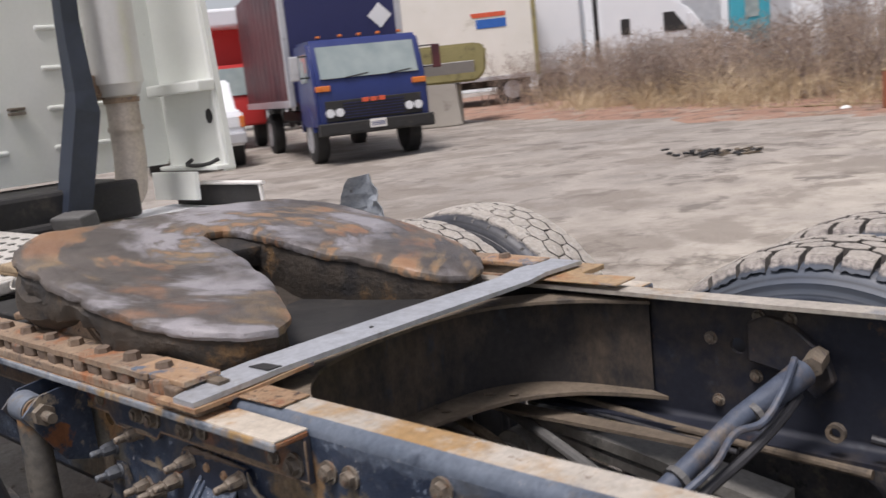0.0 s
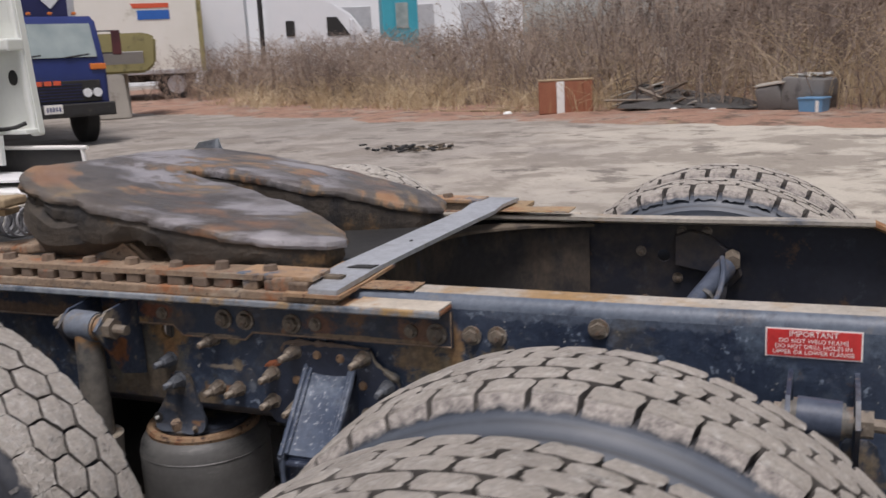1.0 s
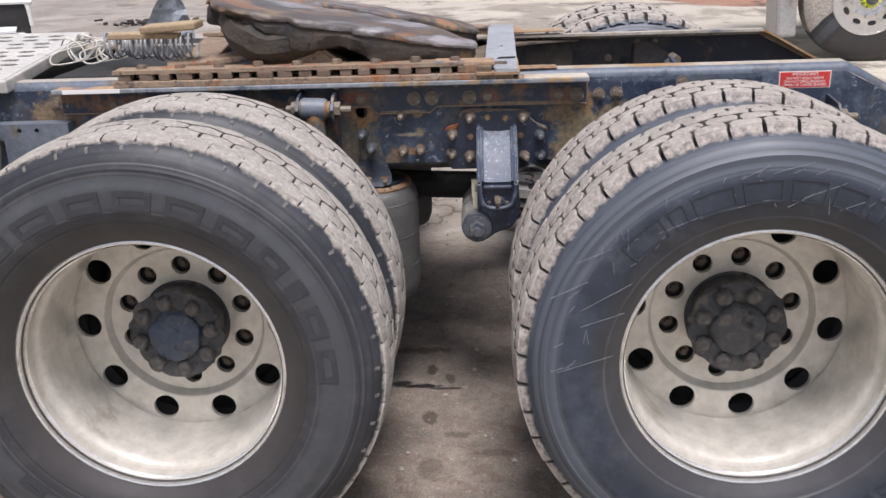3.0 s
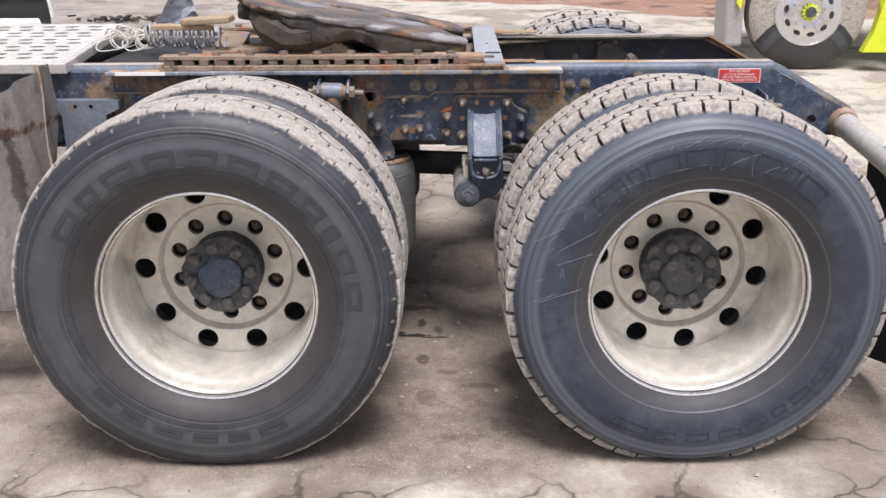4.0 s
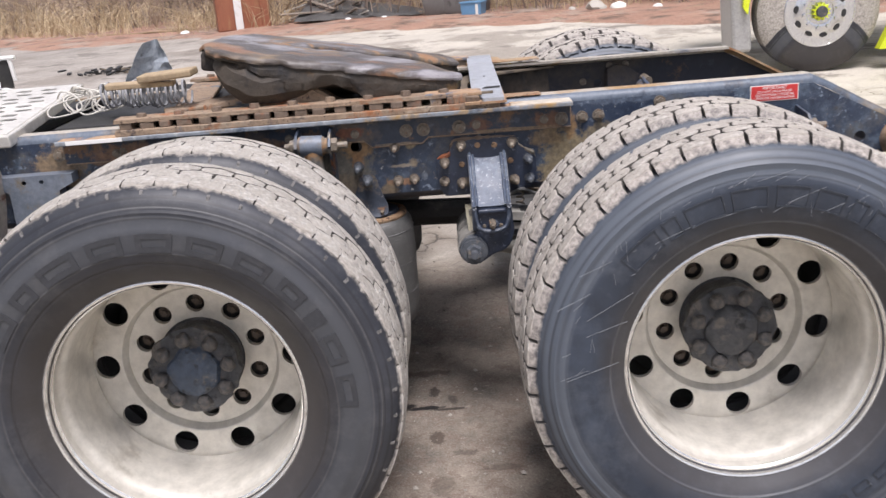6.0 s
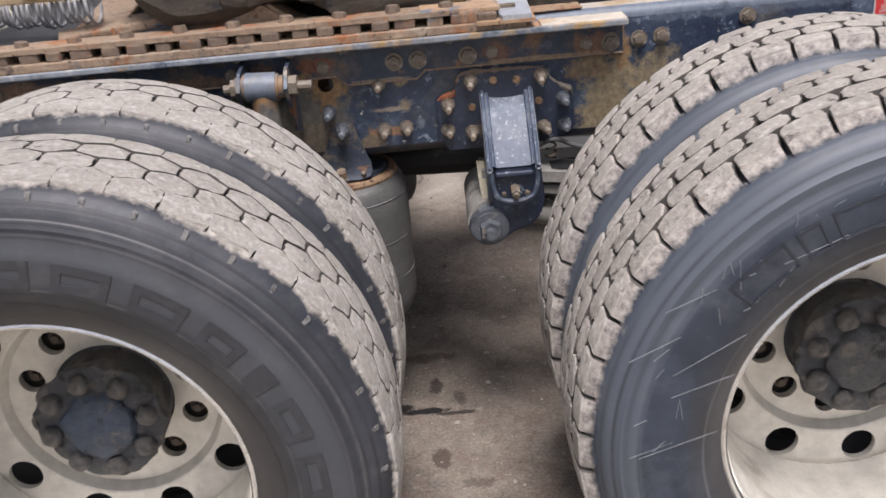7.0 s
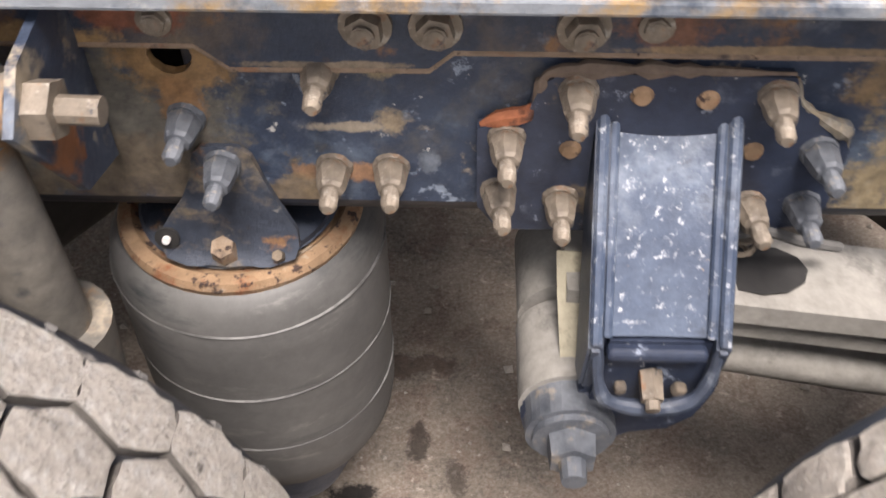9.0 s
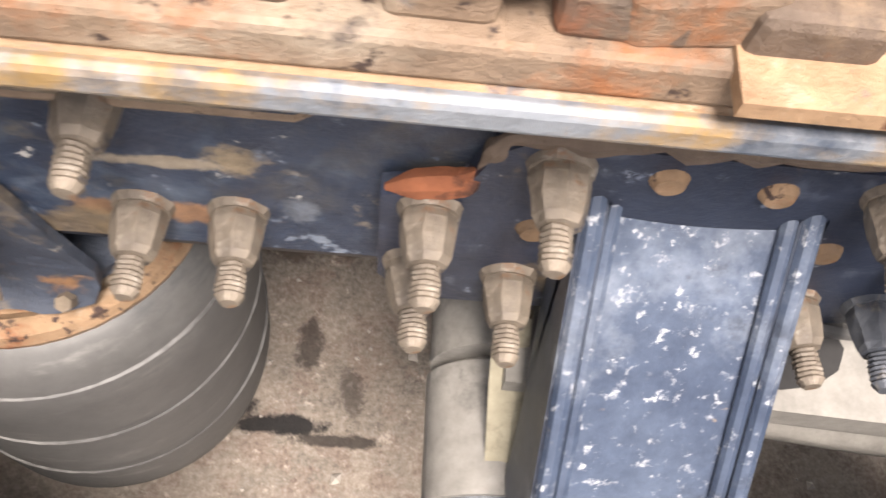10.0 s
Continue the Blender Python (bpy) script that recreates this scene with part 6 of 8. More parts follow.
def wheel(x, y, kind, sign, outer, turn):
    """One wheel with its tyre. sign: the side of the truck; outer: the outer one of a pair."""
    w = part("wheel", (RIM_A if kind == "A" else RIM_B) if outer else RIM_IN, None, truck, "dull aluminium disc wheel with hand holes" if outer else "dull inner disc wheel, coloured black for shade")
    w.matrix_local = pose(x, y, 0.5 if sign < 0 else 0.535, 0, 0, 0 if sign < 0 else 180)
    t = part("tyre", CASE_A if kind == "A" else CASE_B, None, w, "worn grey truck tyre" if kind == "A" else "blue-black truck tyre with pale scuffs")
    t.location.y = -OUTBOARD
    t = part("tread", TREAD_FAR if sign > 0 and kind == "B" else TREAD_A if kind == "A" else TREAD_B, None, w, "dusty tan tread with honeycomb grooves" if kind == "A" else "dusty tan open-block tread")
    t.location.y = -OUTBOARD
    if outer:
        part("hub", hub_mesh(False), M_hub, w, "oily black axle hub", smooth=True)
        part("hub_cap", hub_mesh(True), M_hub_blue if kind == "A" else M_hub, w, "grimy blue hub cap" if kind == "A" else "grimy black hub cap", smooth=True)
        for k in range(10):
            a = radians(LUGS[kind] + 36 * k)
            lug = part("lug_nut", LUG, None, w)
            lug.matrix_local = pose(0.146 * math.cos(a), 0.182, 0.146 * math.sin(a), 0, 13 * k, 0)
        for k in range(8):
            a = radians(45 * k + turn)
            lug = part("axle_nut", AXLE_NUT, None, w)
            lug.matrix_local = pose(0.086 * math.cos(a), 0.066, 0.086 * math.sin(a), 0, 20 * k, 0) @ Matrix.Scale(1.15, 4)
    return w


for sign in (-1, 1):
    for x, kind in zip(AXLES, "AB"):
        for y, outer in ((1.065, True), (0.735, False)):
            wheel(x, sign * y, kind, sign, outer, 10 if kind == "A" else 25)


def sidewall_marks(x, spec, material):
    """Plain raised bars in place of the moulded lettering."""
    for r0, r1, start, widths, gapdeg in spec:
        a = start
        for w in widths:
            ob = part("moulded_bar", letter_frame("moulded_bar", r0, r1, a, a + w, material, 0.0125 if x < 0 else 0.0032), None, wheels_near[x])
            ob.location = (0, -0.1490 - OUTBOARD, 0)
            a += w + gapdeg


wheels_near = {round(o.location.x, 2): o for o in truck.children if o.name.startswith("wheel") and o.location.y < -1}
sidewall_marks(-0.66, [(0.379, 0.421, -62, (12, 8, 13, 11, 11, 11, 11, 9, 5, 10, 11), 4.2), (0.383, 0.41, 150, (12, 9, 10, 12, 10, 9), 4)], M_letter_dark)
sidewall_marks(0.66, [(0.372, 0.418, -48, (13, 5, 12, 11, 10, 9, 5, 11), 2.4), (0.385, 0.41, 108, (8, 8, 9, 6, 9), 2.5), (0.39, 0.415, 160, (9, 9, 8, 14), 4)], M_letter_light)


def scuffs():
    """Pale scratches across the rear tyre's sidewall."""
    rnd = random.Random(5)
    w = wheels_near[0.66]
    for k in range(44):
        bm = bmesh.new()
        a = radians(rnd.uniform(-88, 34))
        r = rnd.uniform(0.36, 0.445)
        x, z = r * math.sin(a), r * math.cos(a)
        tilt = rnd.uniform(14, 30) if k < 14 else rnd.uniform(20, 120)
        ln = rnd.uniform(0.04, 0.13) if k < 14 else rnd.uniform(0.008, 0.035)
        box(bm, (x, -0.1480 - OUTBOARD + 0.0035 * step(0.40, 0.45, r), z), (ln, 0.0010, 0.0007), rot=(0, -tilt, 0))
        part("scuff", bm, M_chalk, w, "pale scratch")


scuffs()


# mudflap hanger and flap behind the rear wheels
def mudflap(sign):
    bm = bmesh.new()
    pts = [(1.31, sign * 0.40, 0.818), (1.315, sign * 0.6, 0.79), (1.325, sign * 0.82, 0.755)]
    tube(bm, pts, 0, 20, [0.0405, 0.0385, 0.0385])
    h = part("mudflap_hanger", bm, M_tube, truck, "bent galvanised tube with rust at its root", smooth=True)
    bm = bmesh.new()
    tube(bm, smooth_line([(1.325, sign * 0.815, 0.757), (1.33, sign * 0.88, 0.745), (1.345, sign * 1.0, 0.715), (1.355, sign * 1.22, 0.66)], 4), 0, 18, [0.0430, 0.0450, 0.0440, 0.0415, 0.038, 0.036, 0.035, 0.033, 0.033, 0.033, 0.033, 0.033, 0.033])
    part("sleeve", bm, M_tube, h, "crimped tube end", smooth=True)
    bm = bmesh.new()
    lathe(bm, [(sign * 0.425, 0.036), (sign * 0.425, 0.052), (sign * 0.438, 0.048), (sign * 0.456, 0.0405)], centre=(1.31, 0, 0.816), seg=24)
    part("collar", bm, M_rust, h, "rusty weld collar", smooth=True)
    bm = bmesh.new()
    cyl(bm, (1.318, sign * 0.748, 0.800), (1.316, sign * 0.752, 0.814), 0.011, seg=10)
    part("bolt", bm, M_print, h)
    n, k = 12, 14
    bm = bmesh.new()
    grid = []
    for i in range(n + 1):
        f = i / n
        yy = sign * (0.57 + 0.64 * f)
        row = []
        for j in range(k + 1):
            g = j / k
            zt = 0.76 - 0.13 * f
            z = zt + (0.05 + 0.20 * f ** 1.3 - zt) * g
            row.append(bm.verts.new((1.345 + 0.05 * f * (1 - g) + 0.04 * g + 0.02 * math.sin(f * 5) * g, yy, z)))
        grid.append(row)
    for a, b in zip(grid, grid[1:]):
        for j in range(k):
            bm.faces.new((a[j], a[j + 1], b[j + 1], b[j]))
    bmesh.ops.solidify(bm, geom=bm.faces[:], thickness=0.009)
    part("mudflap", bm, M_flap, truck, "black rubber mudflap", smooth=True)


mudflap(-1)
mudflap(1)


# hanging rubber side sheet ahead of the front wheels
add_stains(M_fender, [(-1.40, 0.86, 0.16, 0.022, (0.20, 0.085, 0.05), 0.9), (-1.33, 0.74, 0.02, 0.16, (0.10, 0.09, 0.08), 0.7), (-1.55, 0.60, 0.05, 0.22, (0.12, 0.105, 0.09), 0.6)])
def fender():
    way = smooth_line([(-1.285, -0.50, 0), (-1.275, -0.60, 0), (-1.30, -0.70, 0), (-1.40, -0.76, 0), (-1.7, -0.80, 0), (-2.3, -0.82, 0)], 6)
    bm = bmesh.new()
    n = 14
    grid = []
    for i, p in enumerate(way):
        f = i / (len(way) - 1)
        top = 1.035 - 0.10 * step(0.1, 0.9, f)
        grid.append([bm.verts.new((p.x + 0.012 * math.sin(j * 0.7 + i), p.y + 0.02 * math.sin(j * 0.45 + i * 0.3), top - (top - 0.30) * j / n)) for j in range(n + 1)])
    for a, b in zip(grid, grid[1:]):
        for j in range(n):
            bm.faces.new((a[j], a[j + 1], b[j + 1], b[j]))
    bmesh.ops.solidify(bm, geom=bm.faces[:], thickness=0.012)
    sheet_part = part("side_sheet", bm, M_fender, truck, "weathered brown-grey rubber side sheet", smooth=True)
    # the pale folded hem down its free edge
    bm = bmesh.new()
    slab(bm, [[(-1.288 - 0.006 * math.sin(k * 0.8), -0.565, 1.04 - 0.052 * k), (-1.262 + 0.004 * math.sin(k * 1.1), -0.612, 1.045 - 0.052 * k)] for k in range(15)], (-0.010, 0.004, 0))
    part("hem", bm, M_flange_cream, sheet_part, "pale folded hem", smooth=True)


fender()


# ---- fifth wheel ----
def fifth_wheel():
    """Horseshoe plate with a slot, tipped down towards the tail."""
    cx, r = -0.42, 0.445
    half = []
    for k in range(21):
        a = radians(180 - 90 * (k / 20) ** 1.5)
        half.append((cx - 0.305 * abs(math.cos(a)) ** 0.50, r * math.sin(a) ** 0.62))
    half += [(-0.30, 0.445), (-0.18, 0.437), (-0.08, 0.415), (0.005, 0.375), (0.065, 0.315), (0.078, 0.25), (0.045, 0.195), (-0.05, 0.152), (-0.15, 0.112), (-0.25, 0.080), (-0.34, 0.060), (-0.43, 0.050), (-0.475, 0.042), (-0.495, 0.022)]
    rough = half + [(x, -y) for x, y in half[::-1]][0:-1]
    outline = []
    for p, q in zip(rough, rough[1:] + rough[:1]):
        p, q = Vector(p), Vector(q)
        m = max(1, round((q - p).length / 0.014))
        outline += [tuple(p.lerp(q, k / m)) for k in range(m)]
    tilt = Matrix.Translation((0, 0, 1.152)) @ Matrix.Rotation(radians(-2.0), 4, "X") @ Matrix.Translation((-0.30, 0, 0)) @ Matrix.Rotation(radians(10.0), 4, "Y") @ Matrix.Translation((0.30, 0, 0))
    n = len(outline)
    def inset(i, d):
        t = (Vector(outline[(i + 2) % n]) - Vector(outline[i - 2])).normalized()
        return outline[i][0] + t.y * d, outline[i][1] - t.x * d
    bm = bmesh.new()
    rings = []
    # worn lip, undercut, then the dirtier skirt below it
    for d, z, rag, m in ((0.030, 0.0, 0, 0), (0.012, -0.002, 0.1, 0), (0.003, -0.007, 0.4, 0), (0.0, -0.015, 1.0, 0), (0.002, -0.022, 1.2, 0), (0.007, -0.024, 0.9, 1), (0.007, -0.030, 0.8, 1), (0.004, -0.037, 0.8, 1), (0.006, -0.056, 1.4, 1), (0.012, -0.072, 2.2, 1), (0.03, -0.076, 1.2, 1)):
        ring = []
        for i in range(n):
            x, y = inset(i, d)
            w = rag * (0.006 * noise.noise((x * 24, y * 24, z * 40)) + 0.004 * noise.noise((x * 70, y * 70, z * 30)))
            sag = -0.014 * step(-0.12, 0.06, x) - 0.010 * step(0.30, 0.46, abs(y))
            deep = (z + 0.024) * (0.9 * noise.noise((x * 9, y * 9, 1.0)) + 0.15 * step(-0.30, 0.0, x) * step(0.25, 0.35, abs(y)) + 1.0 * step(0.26, 0.18, abs(y)) * step(-0.55, -0.45, x) - 0.75 * step(-0.44, -0.58, x)) if z < -0.03 else 0.0
            ring.append(bm.verts.new((x + w, y + w, z + sag + deep + 0.5 * w)))
        rings.append((ring, m))
    for (a, _), (b, m) in zip(rings, rings[1:]):
        for i in range(n):
            f = bm.faces.new((a[i], a[(i + 1) % n], b[(i + 1) % n], b[i]))
            f.material_index = m
    f = bm.faces.new(rings[0][0])
    bmesh.ops.triangulate(bm, faces=[f])
    f = bm.faces.new(rings[-1][0][::-1])
    f.material_index = 1
    bmesh.ops.triangulate(bm, faces=[f])
    for v in bm.verts:
        v.co.z += 0.009 * noise.noise((v.co.x * 5, v.co.y * 5, 2.0)) + 0.004 * noise.noise((v.co.x * 17, v.co.y * 17, 5.0))
    bmesh.ops.transform(bm, matrix=tilt, verts=bm.verts[:])
    plate = part("fifth_wheel", bm, [M_grease, M_skirt], truck, "greasy dark cast-steel fifth wheel plate with rust patches", smooth=True)
    # casting under the plate, pivot brackets
    bm = bmesh.new()
    for s in (-1, 1):
        pts = smooth_line([(-0.63, 0.28 * s, -0.045), (-0.61, 0.35 * s, -0.06), (-0.56, 0.39 * s, -0.085), (-0.50, 0.40 * s, -0.10), (-0.40, 0.39 * s, -0.075), (-0.30, 0.37 * s, -0.05)], 6)
        tube(bm, pts, 0, 8, [0.03 + 0.022 * math.sin(math.pi * i / (len(pts) - 1)) for i in range(len(pts))])
    box(bm, (-0.55, 0, -0.055), (0.30, 0.62, 0.05), bev=0.01)
    for v in bm.verts:
        v.co += Vector((0, 0, 0.012 * noise.noise(v.co * 14)))
    bmesh.ops.transform(bm, matrix=tilt, verts=bm.verts[:])
    part("plate_casting", bm, M_skirt, plate, smooth=True)
    for s in (-1, 1):
        bm = bmesh.new()
        prism(bm, [(-0.66, 1.02), (-0.56, 1.045), (-0.50, 1.09), (-0.46, 1.105), (-0.40, 1.105), (-0.36, 1.085), (-0.30, 1.04), (-0.2, 1.02)], 0.09, at_y(s * 0.36 - 0.045))
        bmesh.ops.bevel(bm, geom=bm.edges[:], offset=0.008, segments=2, affect="EDGES")
        part("pivot_bracket", bm, M_rust, plate, "dirt-caked pivot bracket")
    bm = bmesh.new()
    box(bm, (-0.42, 0, 1.005), (0.9, 0.80, 0.02), bev=0.004)
    part("base_plate", bm, M_black, plate)
    for c, s, r in (((-0.70, -0.30, 1.05), (0.26, 0.06, 0.018), (8, -5, 16)), ((-0.60, -0.36, 1.06), (0.20, 0.05, 0.02), (-6, -8, -10)), ((-0.80, 0.0, 1.035), (0.10, 0.5, 0.022), (2, 4, 6))):
        bm = bmesh.new()
        box(bm, c, s, rot=r, bev=0.005)
        part("slide_bar", bm, M_rust, plate, "rusty sliding bar")
    bm = bmesh.new()
    cyl(bm, (-0.281, -0.345, 1.138), (-0.281, -0.345, 1.152), 0.011, seg=8)
    part("grease_fitting", bm, M_black, plate)


fifth_wheel()


# ---- deck behind the cab ----
def deck():
    """Perforated plate, its far side a little higher."""
    tip = Matrix.Translation((0, -0.46, 1.030)) @ Matrix.Rotation(radians(5.5), 4, "X") @ Matrix.Translation((0, 0.46, 0))
    holes = [circle(-1.31 - i * 0.085 - (0.02 if j % 2 else 0), -0.40 + j * 0.056, 0.015, 6, sx=2.0) for i in range(12) for j in range(10)]
    bm = bmesh.new()
    prism(bm, [(-1.245, -0.46), (-1.245, 0.16), (-2.36, 0.16), (-2.36, -0.46)], 0.004, tip, holes)
    d = part("deck_plate", bm, M_deck, truck, "perforated pale aluminium deck plate")
    for c, s in (((-1.25, -0.15, -0.016), (0.03, 0.63, 0.036)), ((-1.80, -0.462, -0.016), (1.13, 0.02, 0.036)), ((-1.80, 0.158, -0.016), (1.13, 0.02, 0.036)), ((-2.36, -0.15, -0.016), (0.03, 0.60, 0.036))):
        bm = bmesh.new()
        box(bm, c, s, bev=0.005)
        bmesh.ops.transform(bm, matrix=tip, verts=bm.verts[:])
        part("deck_edge", bm, M_deck, d)
    bm = bmesh.new()
    box(bm, (-1.8, 0.02, 1.0), (1.1, 0.7, 0.02), bev=0.004)
    part("deck_bearer", bm, M_black, d)


deck()


# ---- cab back, fairing, exhaust ----
def cab():
    bm = bmesh.new()
    prism(bm, [(-1.15, 1.22), (1.15, 1.22), (1.18, 1.3), (1.18, 3.3), (1.05, 3.45), (-1.05, 3.45), (-1.18, 3.3), (-1.18, 1.3)], 1.9, at_x(-4.55))
    c = part("cab", bm, M_cab, truck, "cream-white sleeper cab")
    for z in (1.36, 1.53, 1.70, 1.87, 2.04, 2.21):
        for y0, y1 in ((-0.9, -0.3), (-0.18, 0.42), (0.62, 0.95)):
            bm = bmesh.new()
            box(bm, (-2.65, (y0 + y1) / 2, z), (0.02, y1 - y0, 0.022), bev=0.008)
            part("pressed_rib", bm, M_cab, c)
    bm = bmesh.new()
    prism(bm, [(-2.66, 1.19), (-2.158, 1.19), (-2.31, 3.3), (-2.66, 3.3)], 0.03, at_y(1.165))
    box(bm, (-2.252, 1.175, 2.2), (0.035, 0.055, 2.05), rot=(0, -4.1, 0), bev=0.01)
    box(bm, (-2.40, 1.12, 1.56), (0.44, 0.09, 0.05), bev=0.008)
    box(bm, (-2.40, 1.13, 1.2), (0.48, 0.07, 0.02), bev=0.005)
    f = part("side_fairing", bm, M_cab, c, "cream-white side fairing panel")
    bm = bmesh.new()
    prism(bm, [(-2.62, 1.065), (-2.26, 1.065), (-2.255, 1.19), (-2.62, 1.19)], 0.02, at_y(1.04))
    part("skirt", bm, M_cab, c)
    bm = bmesh.new()
    prism(bm, circle(-2.265, 1.425, 0.033, 14, sx=0.75), 0.003, at_y(1.1615))
    part("fairing_hole", bm, M_black, f, "dark grommet hole")
    bm = bmesh.new()
    tube(bm, smooth_line([(-2.42, 1.14, 1.235), (-2.40, 1.10, 1.215), (-2.25, 1.10, 1.215), (-2.20, 1.14, 1.235)], 4), 0.009, 8)
    part("grab_handle", bm, M_black, c, "thin dark grab handle", smooth=True)
    for z in (1.50, 1.52):
        bm = bmesh.new()
        box(bm, (-2.64, 0.48, z + 0.02), (0.03, 0.07, 0.012), bev=0.003)
        part("latch", bm, M_bolt, c)
    # exhaust stack
    bm = bmesh.new()
    tube(bm, smooth_line([(-2.38, 0.45, 1.06), (-2.38, 0.62, 1.07), (-2.38, 0.78, 1.13), (-2.38, 0.815, 1.25), (-2.38, 0.82, 1.45), (-2.38, 0.82, 1.56)], 6), 0.068, 24)
    e = part("exhaust_pipe", bm, M_pipe, truck, "heat-stained exhaust elbow", smooth=True)
    bm = bmesh.new()
    cyl(bm, (-2.38, 0.82, 1.60), (-2.38, 0.82, 3.2), 0.105, seg=28)
    cyl(bm, (-2.38, 0.82, 1.55), (-2.38, 0.82, 1.61), 0.082, 0.10, seg=28)
    part("heat_shield", bm, M_pipe_white, e, "pale heat shield", smooth=True)
    for z, m in ((1.40, M_pipe), (1.52, M_rust), (1.585, M_pipe_white)):
        bm = bmesh.new()
        lathe(bm, [(z, 0.066), (z, 0.075), (z + 0.022, 0.075), (z + 0.022, 0.066)], centre=(-2.38, 0.82, 0), axis="Z", seg=24)
        part("clamp", bm, m, e, smooth=True)
    bm = bmesh.new()
    box(bm, (-2.40, 0.70, 1.60), (0.06, 0.11, 0.09), rot=(0, 0, 10), bev=0.01)
    box(bm, (-2.48, 0.73, 1.55), (0.18, 0.05, 0.02), bev=0.004)
    part("pipe_bracket", bm, M_rust, e, "rusty bracket")
    # bent blue-black post
    bm = bmesh.new()
    tube(bm, [(-2.30, 0.47, 1.0), (-2.30, 0.535, 1.25), (-2.30, 0.60, 1.5), (-2.30, 0.605, 1.58), (-2.31, 0.605, 1.85), (-2.32, 0.66, 3.0)], 0, 4, [0.07, 0.074, 0.074, 0.06, 0.05, 0.05])
    part("support_post", bm, M_strut, truck, "bent blue-black steel post")
    bm = bmesh.new()
    cyl(bm, (-2.40, 0.05, 1.70), (-2.36, 0.42, 2.02), 0.014, seg=12)
    cyl(bm, (-2.36, 0.42, 2.02), (-2.3, 0.9, 2.42), 0.014, seg=12)
    part("stay_rod", bm, M_black, truck, "thin black stay rod")
    # dark gear under the cab
    bm = bmesh.new()
    box(bm, (-2.55, 0, 1.12), (0.5, 1.6, 0.16), bev=0.02)
    box(bm, (-2.45, 0.2, 1.0), (0.4, 0.5, 0.16), bev=0.02)
    part("cab_mount", bm, M_black, truck, "grimy black cab mounting")
    bm = bmesh.new()
    box(bm, (-2.2, 0.45, 1.06), (0.16, 0.10, 0.10), rot=(10, 0, 20), bev=0.01)
    part("valve_block", bm, M_bag, truck)
    bm = bmesh.new()
    box(bm, (-2.28, 0.1, 1.1), (0.08, 0.14, 0.20), rot=(20, 0, 0), bev=0.01)
    part("valve_block", bm, M_bag, truck)
    bm = bmesh.new()
    box(bm, (-2.24, 0.97, 0.80), (0.68, 0.42, 0.40), bev=0.04)
    part("far_step", bm, M_white, truck, "white fairing step")
    bm = bmesh.new()
    prism(bm, [(-2.6, 0.78), (-2.3, 0.76), (-1.86, 0.90), (-1.95, 1.10), (-2.6, 1.12)], 0.008, Matrix.Translation((0, 0, 1.022)))
    part("step_sheet", bm, M_far_white_sheet, truck, "bright white metal sheet")
    bm = bmesh.new()
    box(bm, (-2.25, 1.14, 1.06), (0.68, 0.012, 0.13), bev=0.003)
    p = part("step_panel", bm, M_black, truck, "dark panel with a white rim")
    bm = bmesh.new()
    tube(bm, smooth_line([(-2.59, 1.13, 1.13), (-1.93, 1.13, 1.13), (-1.905, 1.13, 1.12), (-1.895, 1.13, 1.03)], 4), 0.009, 8)
    part("panel_rim", bm, M_print, p, smooth=True)


cab()

# ---- red notice on the rail ----
bm = bmesh.new()
box(bm, (0.949, -RAIL - 0.0012, 0.9735), (0.138, 0.0012, 0.046))
notice = part("notice_sticker", bm, M_print, truck, "red warning sticker with white lettering")
bm = bmesh.new()
box(bm, (0.949, -RAIL - 0.0022, 0.9735), (0.133, 0.0012, 0.0415))
part("sticker_face", bm, M_red, notice)
for words, size, z in (("IMPORTANT", 0.0125, 0.9845), ("DO NOT WELD FRAME", 0.0095, 0.9745), ("DO NOT DRILL HOLES IN", 0.0095, 0.9655), ("UPPER OR LOWER FLANGE", 0.0095, 0.9565)):
    cu = bpy.data.curves.new("text", "FONT")
    cu.body, cu.size, cu.align_x, cu.extrude, cu.resolution_u = words, size, "CENTER", 0.0003, 2
    tmp = bpy.data.objects.new("text", cu)
    scene.collection.objects.link(tmp)
    bpy.context.view_layer.update()
    me = bpy.data.meshes.new_from_object(tmp.evaluated_get(bpy.context.evaluated_depsgraph_get()))
    bpy.data.objects.remove(tmp)
    me.materials.clear()
    me.materials.append(M_print)
    ob = part("lettering", me, None, notice)
    ob.matrix_local = pose(0.949, -RAIL - 0.0034, z, 90, 0, 0)

# ---- loose things on the frame ----
w = thing("timber_offcut", "short weathered timber offcut lying on the frame", "timber", pose(-0.80, -0.33, 1.150, 4, -4, -9))
bm = bmesh.new()
box(bm, (0, 0, 0), (0.17, 0.062, 0.021), bev=0.005)
part("plank", bm, M_wood, w)
bm = bmesh.new()
box(bm, (-0.10, 0.02, -0.02), (0.20, 0.05, 0.016), rot=(0, 6, 14), bev=0.003)
part("splinter", bm, M_wood, w)

bm = bmesh.new()
pts = []
for k in range(16 * 14 + 1):
    t = k / 14
    a = 2 * math.pi * t
    r = 0.034 + 0.004 * math.sin(t * 1.3)
    pts.append((-1.05 + 0.0165 * t + 0.004 * math.sin(t * 2.1), -0.20 + r * math.cos(a) + 0.015 * math.sin(t * 0.5), 1.088 + r * math.sin(a) - 0.0006 * t))
tube(bm, pts, 0.0038, 6)
solid("coiled_air_hose", bm, M_coil, "grey coiled air hose lying across the frame", "hose", smooth=True)

